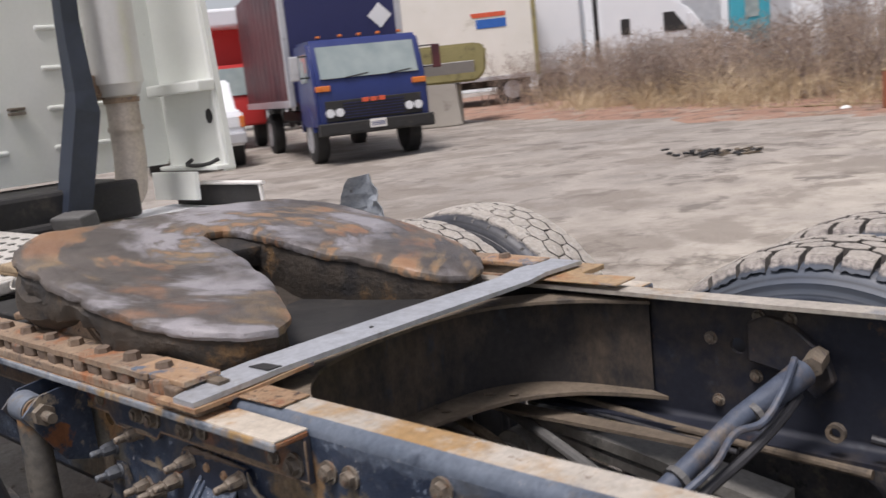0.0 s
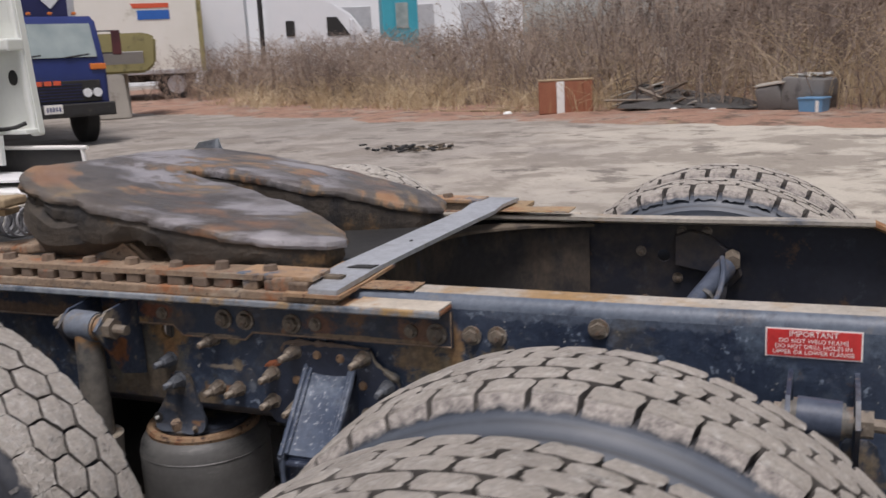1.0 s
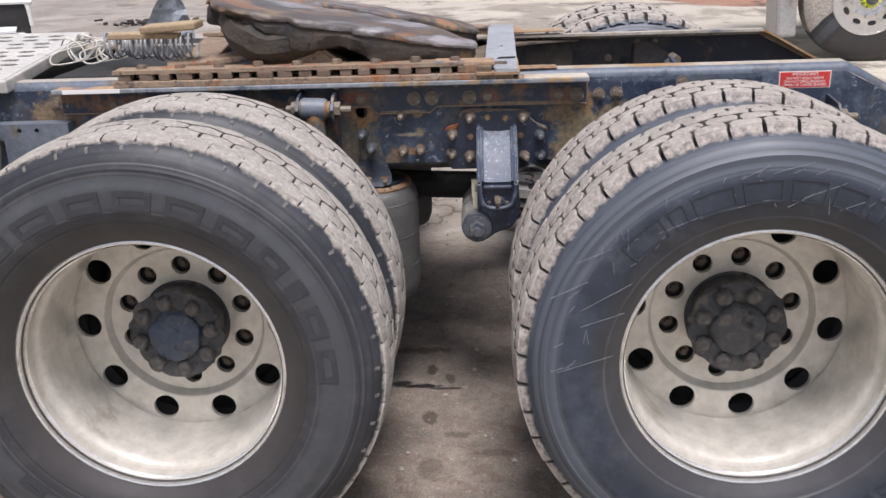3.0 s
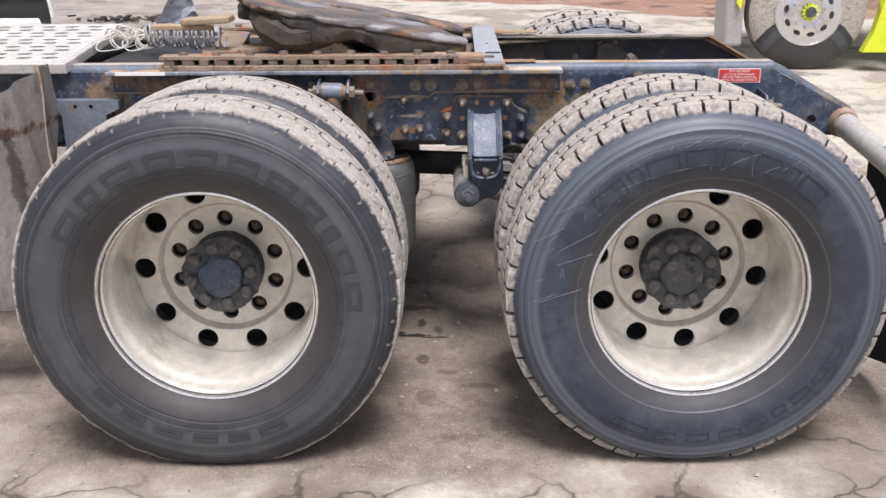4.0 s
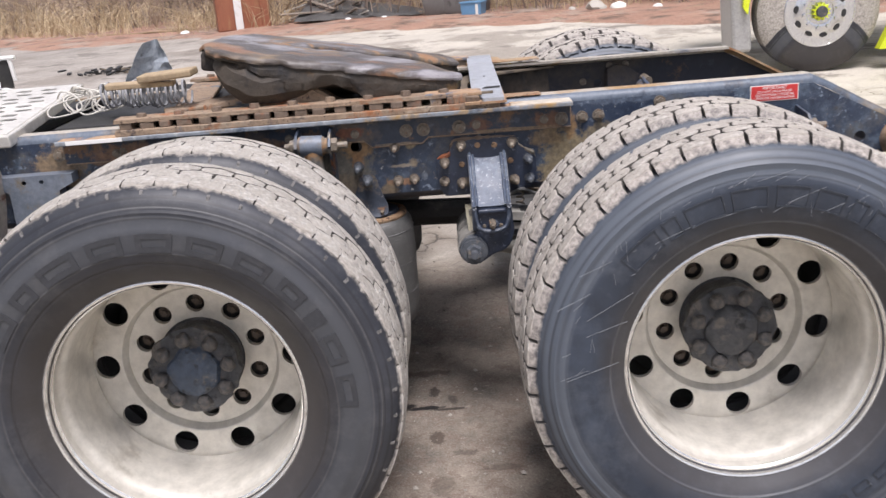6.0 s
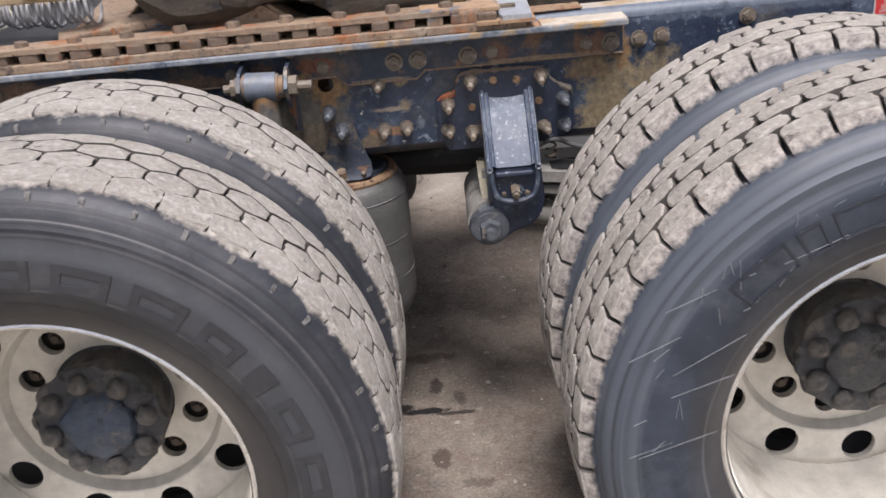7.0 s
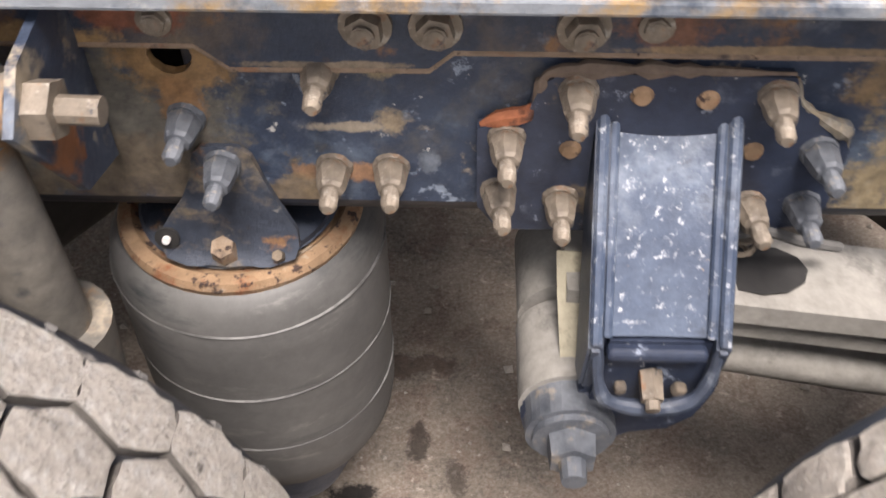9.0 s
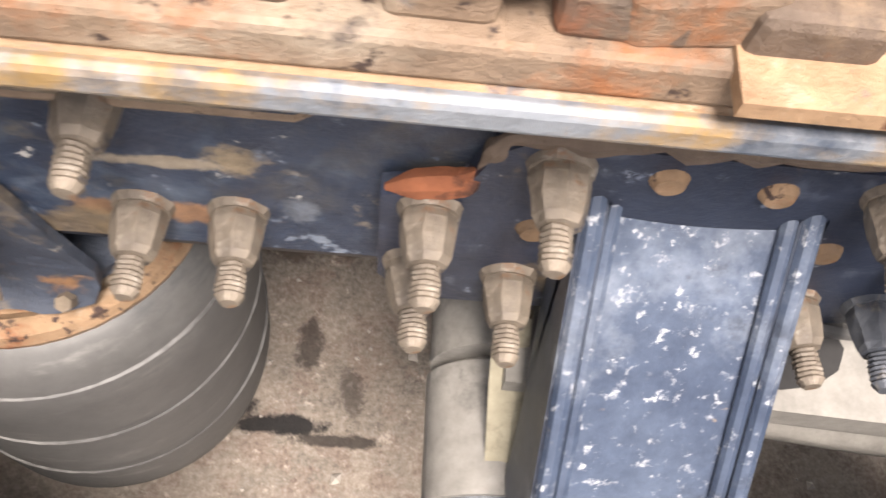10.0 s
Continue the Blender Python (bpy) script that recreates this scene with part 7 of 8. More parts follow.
rope = thing("tangled_line", "tangle of dirty white lines hung over the deck edge", "line", pose(0, 0, 0))
rnd = random.Random(3)
for k in range(9):
    x0, y0 = -1.17 + 0.13 * rnd.random(), -0.14 + 0.14 * rnd.random()
    pts = [(x0 - 0.05, y0, 1.085), (x0 - 0.02, y0 - 0.03, 1.108), (x0 + 0.03, y0 - 0.05, 1.09), (x0 + rnd.uniform(-0.02, 0.05), y0 - 0.06, 1.05), (x0 + rnd.uniform(-0.07, 0.0), y0 - 0.07, 1.036), (x0 - 0.05, y0 - 0.05, 1.06 + 0.03 * rnd.random()), (x0 + 0.05, y0, 1.09)]
    bm = bmesh.new()
    tube(bm, smooth_line(pts, 6), 0.0027, 6)
    part("strand", bm, M_rope, rope, smooth=True)

# far fender with a bent sheet bracket at its top
bm = bmesh.new()
pts = [(-1.34 - 0.05 * math.sin(k * 0.4), 1.0 - 0.085 * k) for k in range(9)]
prism(bm, [(x, z) for x, z in pts] + [(x + 0.012, z) for x, z in pts[::-1]], 0.62, at_y(0.58))
ff = part("fender", bm, M_fender, truck, "weathered rubber fender")
bm = bmesh.new()
rows = []
for i in range(9):
    f = i / 8
    w = 0.110 - 0.085 * f ** 1.3
    row = []
    for j in range(7):
        h = j / 6 - 0.5
        x = -1.30 + 2 * w * h + 0.03 * f
        row.append((x, 1.13 + 0.07 * h + 0.05 * math.cos(h * 3.0) + 0.02 * noise.noise((x * 18, f * 5, 0)), 0.955 + 0.195 * f + 0.014 * noise.noise((x * 14, f * 3, 4))))
    rows.append(row)
slab(bm, rows, (0.002, -0.006, 0))
part("bent_bracket", bm, M_gray_plastic, ff, "bent blue-grey sheet bracket with rust spots")
bm = bmesh.new()
box(bm, (-1.0, 0.13, 1.006), (0.34, 0.9, 0.02), bev=0.004)
part("frame_plate", bm, M_black, truck)


# ---- parked vehicles across the yard ----
M_blue_paint = worn("dark_blue_truck_paint", (0.012, 0.022, 0.11), (0.02, 0.035, 0.15), [((0.05, 0.06, 0.12), 3, 0.6, 0.75, 50)], 0.35, broad=1.2, bump_s=0.03)
M_blue_box = worn("navy_box_panel", (0.014, 0.016, 0.075), (0.022, 0.026, 0.10), [], 0.5, broad=1.0, bump_s=0.05)
M_maroon = worn("maroon_box_panel", (0.075, 0.018, 0.022), (0.115, 0.03, 0.034), [((0.03, 0.012, 0.02), 0.9, 0.5, 0.7, 51)], 0.5, broad=0.8, bump_s=0.05)
M_red_paint = worn("red_box_panel", (0.5, 0.03, 0.03), (0.58, 0.05, 0.045), [], 0.45, broad=1.0, bump_s=0.03)
M_silver = worn("scuffed_silver_trim", (0.48, 0.48, 0.5), (0.6, 0.6, 0.61), [((0.25, 0.24, 0.23), 4, 0.6, 0.75, 52)], 0.4, metal=0.5, broad=2, speckle=0.06)
M_offwhite = worn("yellowed_white_panel", (0.74, 0.72, 0.64), (0.82, 0.80, 0.73), [((0.42, 0.38, 0.25), 0.9, 0.6, 0.8, 53)], 0.5, broad=0.6, bump_s=0.05, speckle=0.06)
M_yellowed = worn("mossy_yellow_panel", (0.22, 0.19, 0.07), (0.34, 0.30, 0.14), [((0.10, 0.09, 0.05), 2, 0.55, 0.7, 54)], 0.8, broad=1.6)
M_concrete = worn("stained_concrete", (0.36, 0.33, 0.29), (0.46, 0.43, 0.38), [((0.18, 0.15, 0.12), 2, 0.58, 0.72, 55)], 0.9, broad=1.5)
M_tyre_far = worn("matt_tyre_rubber", (0.018, 0.018, 0.019), (0.032, 0.031, 0.03), [], 0.8)
M_orange = worn("orange_lens", (0.6, 0.16, 0.03), (0.7, 0.2, 0.04), [], 0.3)
M_stripe_red = worn("red_orange_stripe", (0.62, 0.09, 0.04), (0.7, 0.12, 0.05), [], 0.5)
M_stripe_blue = worn("blue_stripe", (0.02, 0.11, 0.42), (0.03, 0.14, 0.48), [], 0.5)
M_teal = worn("teal_wall_panel", (0.03, 0.28, 0.36), (0.05, 0.36, 0.45), [], 0.6, broad=0.7, speckle=0.06)
M_lime = worn("lime_yellow_paint", (0.62, 0.72, 0.02), (0.68, 0.78, 0.03), [], 0.3, broad=1.5, bump_s=0.02)
M_chrome = worn("polished_wheel_metal", (0.62, 0.62, 0.63), (0.72, 0.72, 0.73), [], 0.22, metal=0.9, broad=8, bump_s=0.05)
M_grey_paint = worn("grey_cab_step", (0.34, 0.33, 0.32), (0.45, 0.44, 0.42), [((0.2, 0.19, 0.17), 2, 0.6, 0.75, 56)], 0.4, metal=0.3, broad=2)
M_far_white = worn("plain_white_body", (0.74, 0.76, 0.78), (0.82, 0.83, 0.84), [], 0.4, broad=0.5, bump_s=0.02, speckle=0.06)
M_headlight = worn("headlight_lens", (0.7, 0.72, 0.74), (0.82, 0.83, 0.84), [], 0.15, broad=20, bump_s=0.1)


def glass_mat():
    m, nt, bs = node_mat("windscreen_glass")
    col = ramp(nt, noise_node(nt, 2.0, 4, 0.5), [(0.3, (0.20, 0.25, 0.25)), (0.7, (0.32, 0.37, 0.36))])
    nt.links.new(col, bs.inputs["Base Color"])
    bs.inputs["Roughness"].default_value, bs.inputs["Coat Weight"].default_value = 0.12, 0.6
    return m


M_glass = glass_mat()


def vehicle(name, label, category, x, y, yaw):
    return thing(name, label, category, pose(x, y, ground_z(x, y), 0, 0, yaw))


def road_wheel(parent, x, y, r, side, rim=M_silver, width=0.26):
    """A wheel on the local x, y with a dished rim; side: +1 or -1, the face towards that y."""
    bm = bmesh.new()
    lathe(bm, [(-width / 2, r * 0.58), (-width / 2, r * 0.9), (-width * 0.38, r), (width * 0.38, r), (width / 2, r * 0.9), (width / 2, r * 0.58)], centre=(x, y, r), seg=36)
    w = part("wheel", bm, M_tyre_far, parent, "dark tyre", smooth=True)
    bm = bmesh.new()
    lathe(bm, [(side * (width / 2 + 0.004), r * 0.58), (side * (width / 2 + 0.008), r * 0.53), (side * width * 0.2, r * 0.46), (side * width * 0.15, r * 0.22), (side * width * 0.45, r * 0.2), (side * width * 0.45, 0.001)], centre=(x, y, r), seg=32)
    part("rim", bm, rim, w, "round metal rim", smooth=True)
    return w


# blue cab-over box truck
def blue_truck():
    t = vehicle("box_truck", "dark blue cab-over box truck with maroon sides", "truck", -11.06, 10.17, -27.8)
    bm = bmesh.new()
    prof = [(0.0, 0.62), (0.02, 1.12), (-0.03, 1.45), (-0.28, 2.12), (-0.36, 2.18), (-1.5, 2.2), (-1.55, 2.1), (-1.55, 0.7), (-1.2, 0.62)]
    prism(bm, prof, 2.06, at_y(-1.03))
    bmesh.ops.bevel(bm, geom=[e for e in bm.edges if abs(e.verts[0].co.y - e.verts[1].co.y) < 0.01], offset=0.06, segments=2, affect="EDGES")
    c = part("cab", bm, M_blue_paint, t, "dark blue tilt cab", smooth=True)
    bm = bmesh.new()
    box(bm, (-0.115, 0, 1.77), (0.02, 1.78, 0.60), rot=(0, -20.5, 0), bev=0.006)
    part("windscreen", bm, M_glass, c, "grey-green windscreen")
    for y in (-0.45, 0.35):
        bm = bmesh.new()
        cyl(bm, (0.005, y, 1.49), (-0.02, y + 0.42, 1.54), 0.012, seg=6)
        part("wiper", bm, M_black, c)
    bm = bmesh.new()
    box(bm, (0.03, 0, 0.93), (0.03, 1.75, 0.36), bev=0.01)
    g = part("grille", bm, M_black, c, "black grille panel")
    for k in range(6):
        bm = bmesh.new()
        box(bm, (0.05, 0, 0.80 + k * 0.05), (0.012, 1.1, 0.014))
        part("slat", bm, M_blue_box, g)
    for y0 in (-0.72, 0.72):
        for d in (-0.085, 0.085):
            bm = bmesh.new()
            cyl(bm, (0.03, y0 + d, 0.90), (0.075, y0 + d, 0.90), 0.075, seg=20)
            part("headlight", bm, M_headlight, c, "round clear headlight", smooth=True)
        bm = bmesh.new()
        box(bm, (0.0, y0 * 1.22, 1.33), (0.07, 0.26, 0.10), bev=0.015)
        part("turn_signal", bm, M_orange, c, "orange turn signal")
    for y in (-0.15, 0.0, 0.15):
        bm = bmesh.new()
        box(bm, (0.052, y, 1.08), (0.012, 0.12, 0.075), bev=0.004)
        part("emblem", bm, M_stripe_red, c, "plain red emblem block")
    bm = bmesh.new()
    box(bm, (0.10, 0, 0.62), (0.16, 2.1, 0.22), bev=0.02)
    b = part("bumper", bm, M_black, t, "black steel bumper")
    bm = bmesh.new()
    box(bm, (0.19, 0.0, 0.66), (0.012, 0.30, 0.15), bev=0.004)
    pl = part("number_plate", bm, M_print, b, "white number plate with unreadable bars")
    for k in range(5):
        bm = bmesh.new()
        box(bm, (0.198, -0.10 + 0.05 * k, 0.655), (0.003, 0.028, 0.075))
        part("plate_bar", bm, M_blue_paint, pl)
    for y in (-0.8, -0.4, 0.4, 0.8):
        bm = bmesh.new()
        box(bm, (0.185, y, 0.60), (0.006, 0.22, 0.09), bev=0.002)
        part("bumper_slot", bm, M_tyre_far, b)
    for y in (-0.75, -0.35, 0.0, 0.35, 0.75):
        bm = bmesh.new()
        box(bm, (-0.5, y, 2.235), (0.08, 0.07, 0.05), bev=0.015)
        part("marker_light", bm, M_orange, c)
    for s in (-1, 1):
        bm = bmesh.new()
        box(bm, (-0.15, s * 1.30, 1.72), (0.05, 0.16, 0.42), bev=0.02)
        m = part("mirror", bm, M_silver if s < 0 else M_maroon, c, "upright door mirror")
        for z in (1.55, 1.92):
            bm = bmesh.new()
            cyl(bm, (-0.3, s * 1.0, z), (-0.15, s * 1.28, z), 0.012, seg=6)
            part("mirror_arm", bm, M_black, m)
        bm = bmesh.new()
        box(bm, (-0.75, s * 1.035, 1.72), (0.7, 0.012, 0.5), bev=0.004)
        part("side_window", bm, M_glass, c)
        road_wheel(t, -0.95, s * 0.88, 0.46, s)
        road_wheel(t, -5.4, s * 0.95, 0.46, s)
        bm = bmesh.new()
        lathe(bm, [(s * 0.78, 0.60), (s * 1.04, 0.60), (s * 1.04, 0.54), (s * 0.78, 0.54)], centre=(-0.95, 0, 0.46), seg=28, closed=True)
        for v in list(bm.verts):
            if v.co.z < 0.5:
                bm.verts.remove(v)
        part("wheel_arch", bm, M_blue_paint, t, smooth=True)
    bm = bmesh.new()
    box(bm, (-4.0, 0, 0.8), (6.5, 0.9, 0.22), bev=0.02)
    part("chassis", bm, M_black, t)
    bm = bmesh.new()
    box(bm, (-4.95, 0, 2.35), (6.45, 2.30, 2.55), bev=0.02)
    bx = part("cargo_box", bm, M_maroon, t, "dark maroon cargo box")
    bm = bmesh.new()
    box(bm, (-1.72, 0, 2.37), (0.03, 2.2, 2.46), bev=0.006)
    part("box_front", bm, M_blue_box, bx, "navy blue box front")
    for s in (-1, 1):
        bm = bmesh.new()
        box(bm, (-1.74, s * 1.13, 2.35), (0.10, 0.13, 2.58), bev=0.02)
        part("corner_post", bm, M_silver, bx, "silver corner post")
        bm = bmesh.new()
        box(bm, (-4.95, s * 1.16, 1.12), (6.45, 0.03, 0.14), bev=0.006)
        part("bottom_rail", bm, M_silver, bx)
        for k in range(10):
            bm = bmesh.new()
            box(bm, (-2.2 - 0.6 * k, s * 1.153, 2.4), (0.03, 0.012, 2.35))
            part("panel_seam", bm, M_maroon, bx)
    bm = bmesh.new()
    box(bm, (-1.695, 0.76, 2.63), (0.012, 0.34, 0.34), rot=(45, 0, 0), bev=0.003)
    part("placard", bm, M_white, bx, "blank white diamond placard")


blue_truck()


def mail_truck():
    yaw = math.degrees(math.atan2(0.65, 0.76))
    t = vehicle("box_trailer", "yellowed white box trailer with red and blue stripes", "trailer", -19.05, 25.35, yaw)
    bm = bmesh.new()
    box(bm, (-5.0, 1.25, 2.55), (10.0, 2.5, 3.2), bev=0.03)
    b = part("cargo_box", bm, M_offwhite, t)
    bm = bmesh.new()
    box(bm, (-0.01, 0.02, 2.55), (0.16, 0.12, 3.22), bev=0.02)
    part("corner_post", bm, M_yellowed, b, "mossy yellow corner post")
    bm = bmesh.new()
    box(bm, (-5.0, -0.01, 0.98), (10.0, 0.05, 0.14), bev=0.01)
    part("bottom_rail", bm, M_silver, b)
    for z, h, m, a in ((3.16, 0.15, M_stripe_red, 0.12), (2.86, 0.30, M_stripe_blue, 0.0)):
        bm = bmesh.new()
        prism(bm, [(-2.02 - a, z - h / 2), (-0.98, z - h / 2), (-0.98, z + h / 2), (-2.02 - a * 1.5, z + h / 2)], 0.012, at_y(-0.018))
        part("stripe", bm, m, b, "plain painted stripe")
    for k in range(15):
        bm = bmesh.new()
        box(bm, (-0.65 * k - 0.5, -0.006, 2.6), (0.02, 0.012, 3.0))
        part("panel_seam", bm, M_offwhite, b)
    road_wheel(t, -0.95, 0.22, 0.54, -1, M_silver)
    road_wheel(t, -0.95, 2.28, 0.54, 1)
    bm = bmesh.new()
    box(bm, (-4.0, 1.25, 0.8), (7.5, 1.0, 0.28), bev=0.02)
    part("chassis", bm, M_black, t)
    bm = bmesh.new()
    box(bm, (-0.16, 0.3, 0.62), (0.02, 0.6, 0.6), bev=0.004)
    part("mudflap", bm, M_flap, t)
    bm = bmesh.new()
    box(bm, (-9.0, 0.6, 0.5), (0.15, 0.15, 1.0), bev=0.01)
    part("landing_leg", bm, M_black, t)
    bm = bmesh.new()
    box(bm, (-9.0, 1.9, 0.5), (0.15, 0.15, 1.0), bev=0.01)
    part("landing_leg", bm, M_black, t)


mail_truck()


def yard_scrap():
    x, y = -16.2, 17.2
    z = ground_z(x, y)
    b = thing("concrete_block", "pale stained concrete block on the yard", "concrete block", pose(x, y, z, 0, 0, 42))
    bm = bmesh.new()
    prism(bm, [(-0.75, 0), (0.6, 0), (0.55, 0.55), (0.5, 1.1), (-0.7, 1.15)], 0.8, at_y(-0.4))
    bmesh.ops.bevel(bm, geom=bm.edges[:], offset=0.03, segments=2, affect="EDGES")
    part("block", bm, M_concrete, b)
    t = thing("old_hopper", "mossy yellow steel hopper resting on concrete", "hopper", pose(x - 0.2, y + 0.5, z, 0, 0, 42))
    bm = bmesh.new()
    prism(bm, [(-0.9, 1.12), (0.9, 1.12), (1.15, 1.35), (1.2, 2.0), (0.95, 2.12), (-0.9, 2.12), (-1.1, 1.9), (-1.1, 1.3)], 1.4, at_y(-0.7))
    bmesh.ops.bevel(bm, geom=bm.edges[:], offset=0.06, segments=2, affect="EDGES")
    part("bin", bm, M_yellowed, t, smooth=True)
    bm = bmesh.new()
    box(bm, (0.1, -0.72, 1.5), (1.5, 0.05, 0.34), rot=(18, 0, 0), bev=0.01)
    part("grey_lid", bm, M_grey_paint, t)
    bm = bmesh.new()
    box(bm, (0.2, 0.3, 0.55), (0.5, 0.6, 1.12), bev=0.03)
    box(bm, (-0.7, 0.5, 0.55), (0.3, 0.3, 1.12), bev=0.03)
    part("stand", bm, M_concrete, t)


yard_scrap()


def white_pickup():
    t = vehicle("pickup_truck", "white pickup truck parked nose out", "pickup", -14.7, 8.78, -27.8)
    bm = bmesh.new()
    prism(bm, [(0.0, 0.45), (0.02, 0.8), (-0.1, 1.12), (-1.2, 1.2), (-1.8, 1.78), (-3.2, 1.8), (-3.3, 1.25), (-5.0, 1.2), (-5.0, 0.5)], 1.9, at_y(-0.95))
    bmesh.ops.bevel(bm, geom=bm.edges[:], offset=0.05, segments=2, affect="EDGES")
    part("body", bm, M_far_white, t, smooth=True)
    for s in (-1, 1):
        bm = bmesh.new()
        box(bm, (0.02, s * 0.66, 0.92), (0.05, 0.42, 0.22), bev=0.02)
        part("headlight", bm, M_headlight, t)
        bm = bmesh.new()
        box(bm, (0.01, s * 0.90, 0.92), (0.08, 0.11, 0.22), bev=0.02)
        part("turn_signal", bm, M_orange, t)
        road_wheel(t, -0.85, s * 0.82, 0.38, s)
        road_wheel(t, -4.1, s * 0.82, 0.38, s)
    bm = bmesh.new()
    box(bm, (0.06, 0, 0.6), (0.14, 1.9, 0.22), bev=0.03)
    part("bumper", bm, M_silver, t)
    bm = bmesh.new()
    box(bm, (0.03, 0, 0.9), (0.03, 0.85, 0.24), bev=0.01)
    part("grille", bm, M_black, t)
    bm = bmesh.new()
    box(bm, (-1.52, 0, 1.5), (0.03, 1.5, 0.72), rot=(0, -44, 0), bev=0.01)
    part("windscreen", bm, M_glass, t)


white_pickup()


def red_truck():
    t = vehicle("red_box_truck", "red box truck parked behind the others", "truck", -21.1, 13.55, -27.8)
    bm = bmesh.new()
    box(bm, (-3.0, 0, 2.3), (6.0, 2.4, 2.5), bev=0.03)
    b = part("cargo_box", bm, M_red_paint, t)
    for s in (-1, 1):
        bm = bmesh.new()
        box(bm, (0.0, s * 1.19, 2.3), (0.08, 0.08, 2.5), bev=0.01)
        part("corner_post", bm, M_red_paint, b)
    bm = bmesh.new()
    box(bm, (0.25, 0, 3.45), (1.2, 2.2, 0.5), bev=0.08)
    part("air_deflector", bm, M_far_white, t)
    bm = bmesh.new()
    prism(bm, [(0.05, 0.6), (1.75, 0.6), (1.8, 1.3), (1.5, 2.2), (0.05, 2.25)], 2.1, at_y(-1.05))
    bmesh.ops.bevel(bm, geom=bm.edges[:], offset=0.05, segments=2, affect="EDGES")
    part("cab", bm, M_red_paint, t, smooth=True)
    bm = bmesh.new()
    box(bm, (1.68, 0, 1.75), (0.03, 1.8, 0.75), rot=(0, -18, 0), bev=0.01)
    part("windscreen", bm, M_glass, t)
    bm = bmesh.new()
    box(bm, (1.5, 1.2, 1.8), (0.06, 0.2, 0.5), bev=0.02)
    part("mirror", bm, M_silver, t)
    for s in (-1, 1):
        road_wheel(t, 0.9, s * 0.95, 0.48, s)
        road_wheel(t, -4.5, s * 0.95, 0.48, s)


red_truck()


def far_semi():
    yaw = math.degrees(math.atan2(0.52, 0.85))
    t = vehicle("far_semi_truck", "white semi tractor and trailer beyond the weeds", "truck", -14.6, 32.2, yaw)
    bm = bmesh.new()
    prism(bm, [(0, 0.5), (0.02, 1.2), (-0.25, 1.62), (-1.5, 1.92), (-2.05, 2.72), (-2.6, 3.1), (-3.5, 3.75), (-5.2, 3.8), (-5.2, 0.8), (-4.9, 0.5)], 2.4, at_y(-1.2))
    bmesh.ops.bevel(bm, geom=bm.edges[:], offset=0.07, segments=2, affect="EDGES")
    c = part("cab", bm, M_far_white, t, "white sleeper cab", smooth=True)
    bm = bmesh.new()
    prism(bm, [(-2.15, 1.98), (-2.62, 2.66), (-3.0, 2.66), (-3.0, 1.98)], 0.03, at_y(-1.225))
    part("side_window", bm, M_black, c, "dark side window")
    bm = bmesh.new()
    box(bm, (-1.78, 0, 2.33), (0.03, 2.1, 0.98), rot=(0, -34, 0), bev=0.01)
    part("windscreen", bm, M_glass, c, "grey windscreen")
    bm = bmesh.new()
    box(bm, (-4.35, -1.215, 2.3), (0.32, 0.03, 0.55), bev=0.04)
    part("sleeper_window", bm, M_black, c)
    bm = bmesh.new()
    box(bm, (-2.1, -1.45, 2.25), (0.14, 0.22, 0.6), bev=0.03)
    part("mirror", bm, M_far_white, c)
    bm = bmesh.new()
    cyl(bm, (-5.4, -1.0, 1.0), (-5.4, -1.0, 3.6), 0.09, seg=12)
    part("exhaust_stack", bm, M_black, t, smooth=True)
    bm = bmesh.new()
    box(bm, (-13.2, 0, 2.5), (14.5, 2.5, 2.9), bev=0.03)
    b = part("trailer_box", bm, M_far_white, t, "long white trailer")
    bm = bmesh.new()
    box(bm, (-13.2, -1.26, 1.02), (14.5, 0.04, 0.12), bev=0.01)
    part("bottom_rail", bm, M_silver, b)
    for x in (-1.1, -5.9, -7.2, -17.5, -18.8):
        road_wheel(t, x, -1.05, 0.5, -1)
        road_wheel(t, x, 1.05, 0.5, 1)


far_semi()

# buildings far behind
bl = thing("teal_shed", "teal metal shed beyond the brush", "shed", pose(-22.3, 50.0, 0.4, 0, 0, 28))
bm = bmesh.new()
box(bm, (-0.7, 0, 2.6), (2.0, 5, 5.2), bev=0.03)
wl = part("wall", bm, M_teal, bl)
for k in range(5):
    bm = bmesh.new()
    box(bm, (-1.5 + 0.4 * k, -2.51, 2.6), (0.06, 0.04, 5.1))
    part("wall_rib", bm, M_teal, wl)
bm = bmesh.new()
box(bm, (-0.6, -2.53, 3.4), (0.7, 0.05, 1.4), bev=0.02)
part("window", bm, M_glass, wl)
bl = thing("pale_warehouse", "long pale grey warehouse in the distance", "warehouse", pose(-38.0, 62.0, 0.4, 0, 0, 34))
bm = bmesh.new()
box(bm, (0, 0, 3.4), (34, 12, 6.8), bev=0.05)
wl = part("wall", bm, M_far_white, bl)
bm = bmesh.new()
prism(bm, [(-6.3, 6.75), (6.3, 6.75), (0, 8.2)], 34.4, at_x(-17.2))
part("roof", bm, M_silver, bl)
for k in range(7):
    bm = bmesh.new()
    box(bm, (-14 + 4.6 * k, -6.02, 3.2), (2.6, 0.06, 3.2), bev=0.02)
    part("door", bm, M_silver, wl)


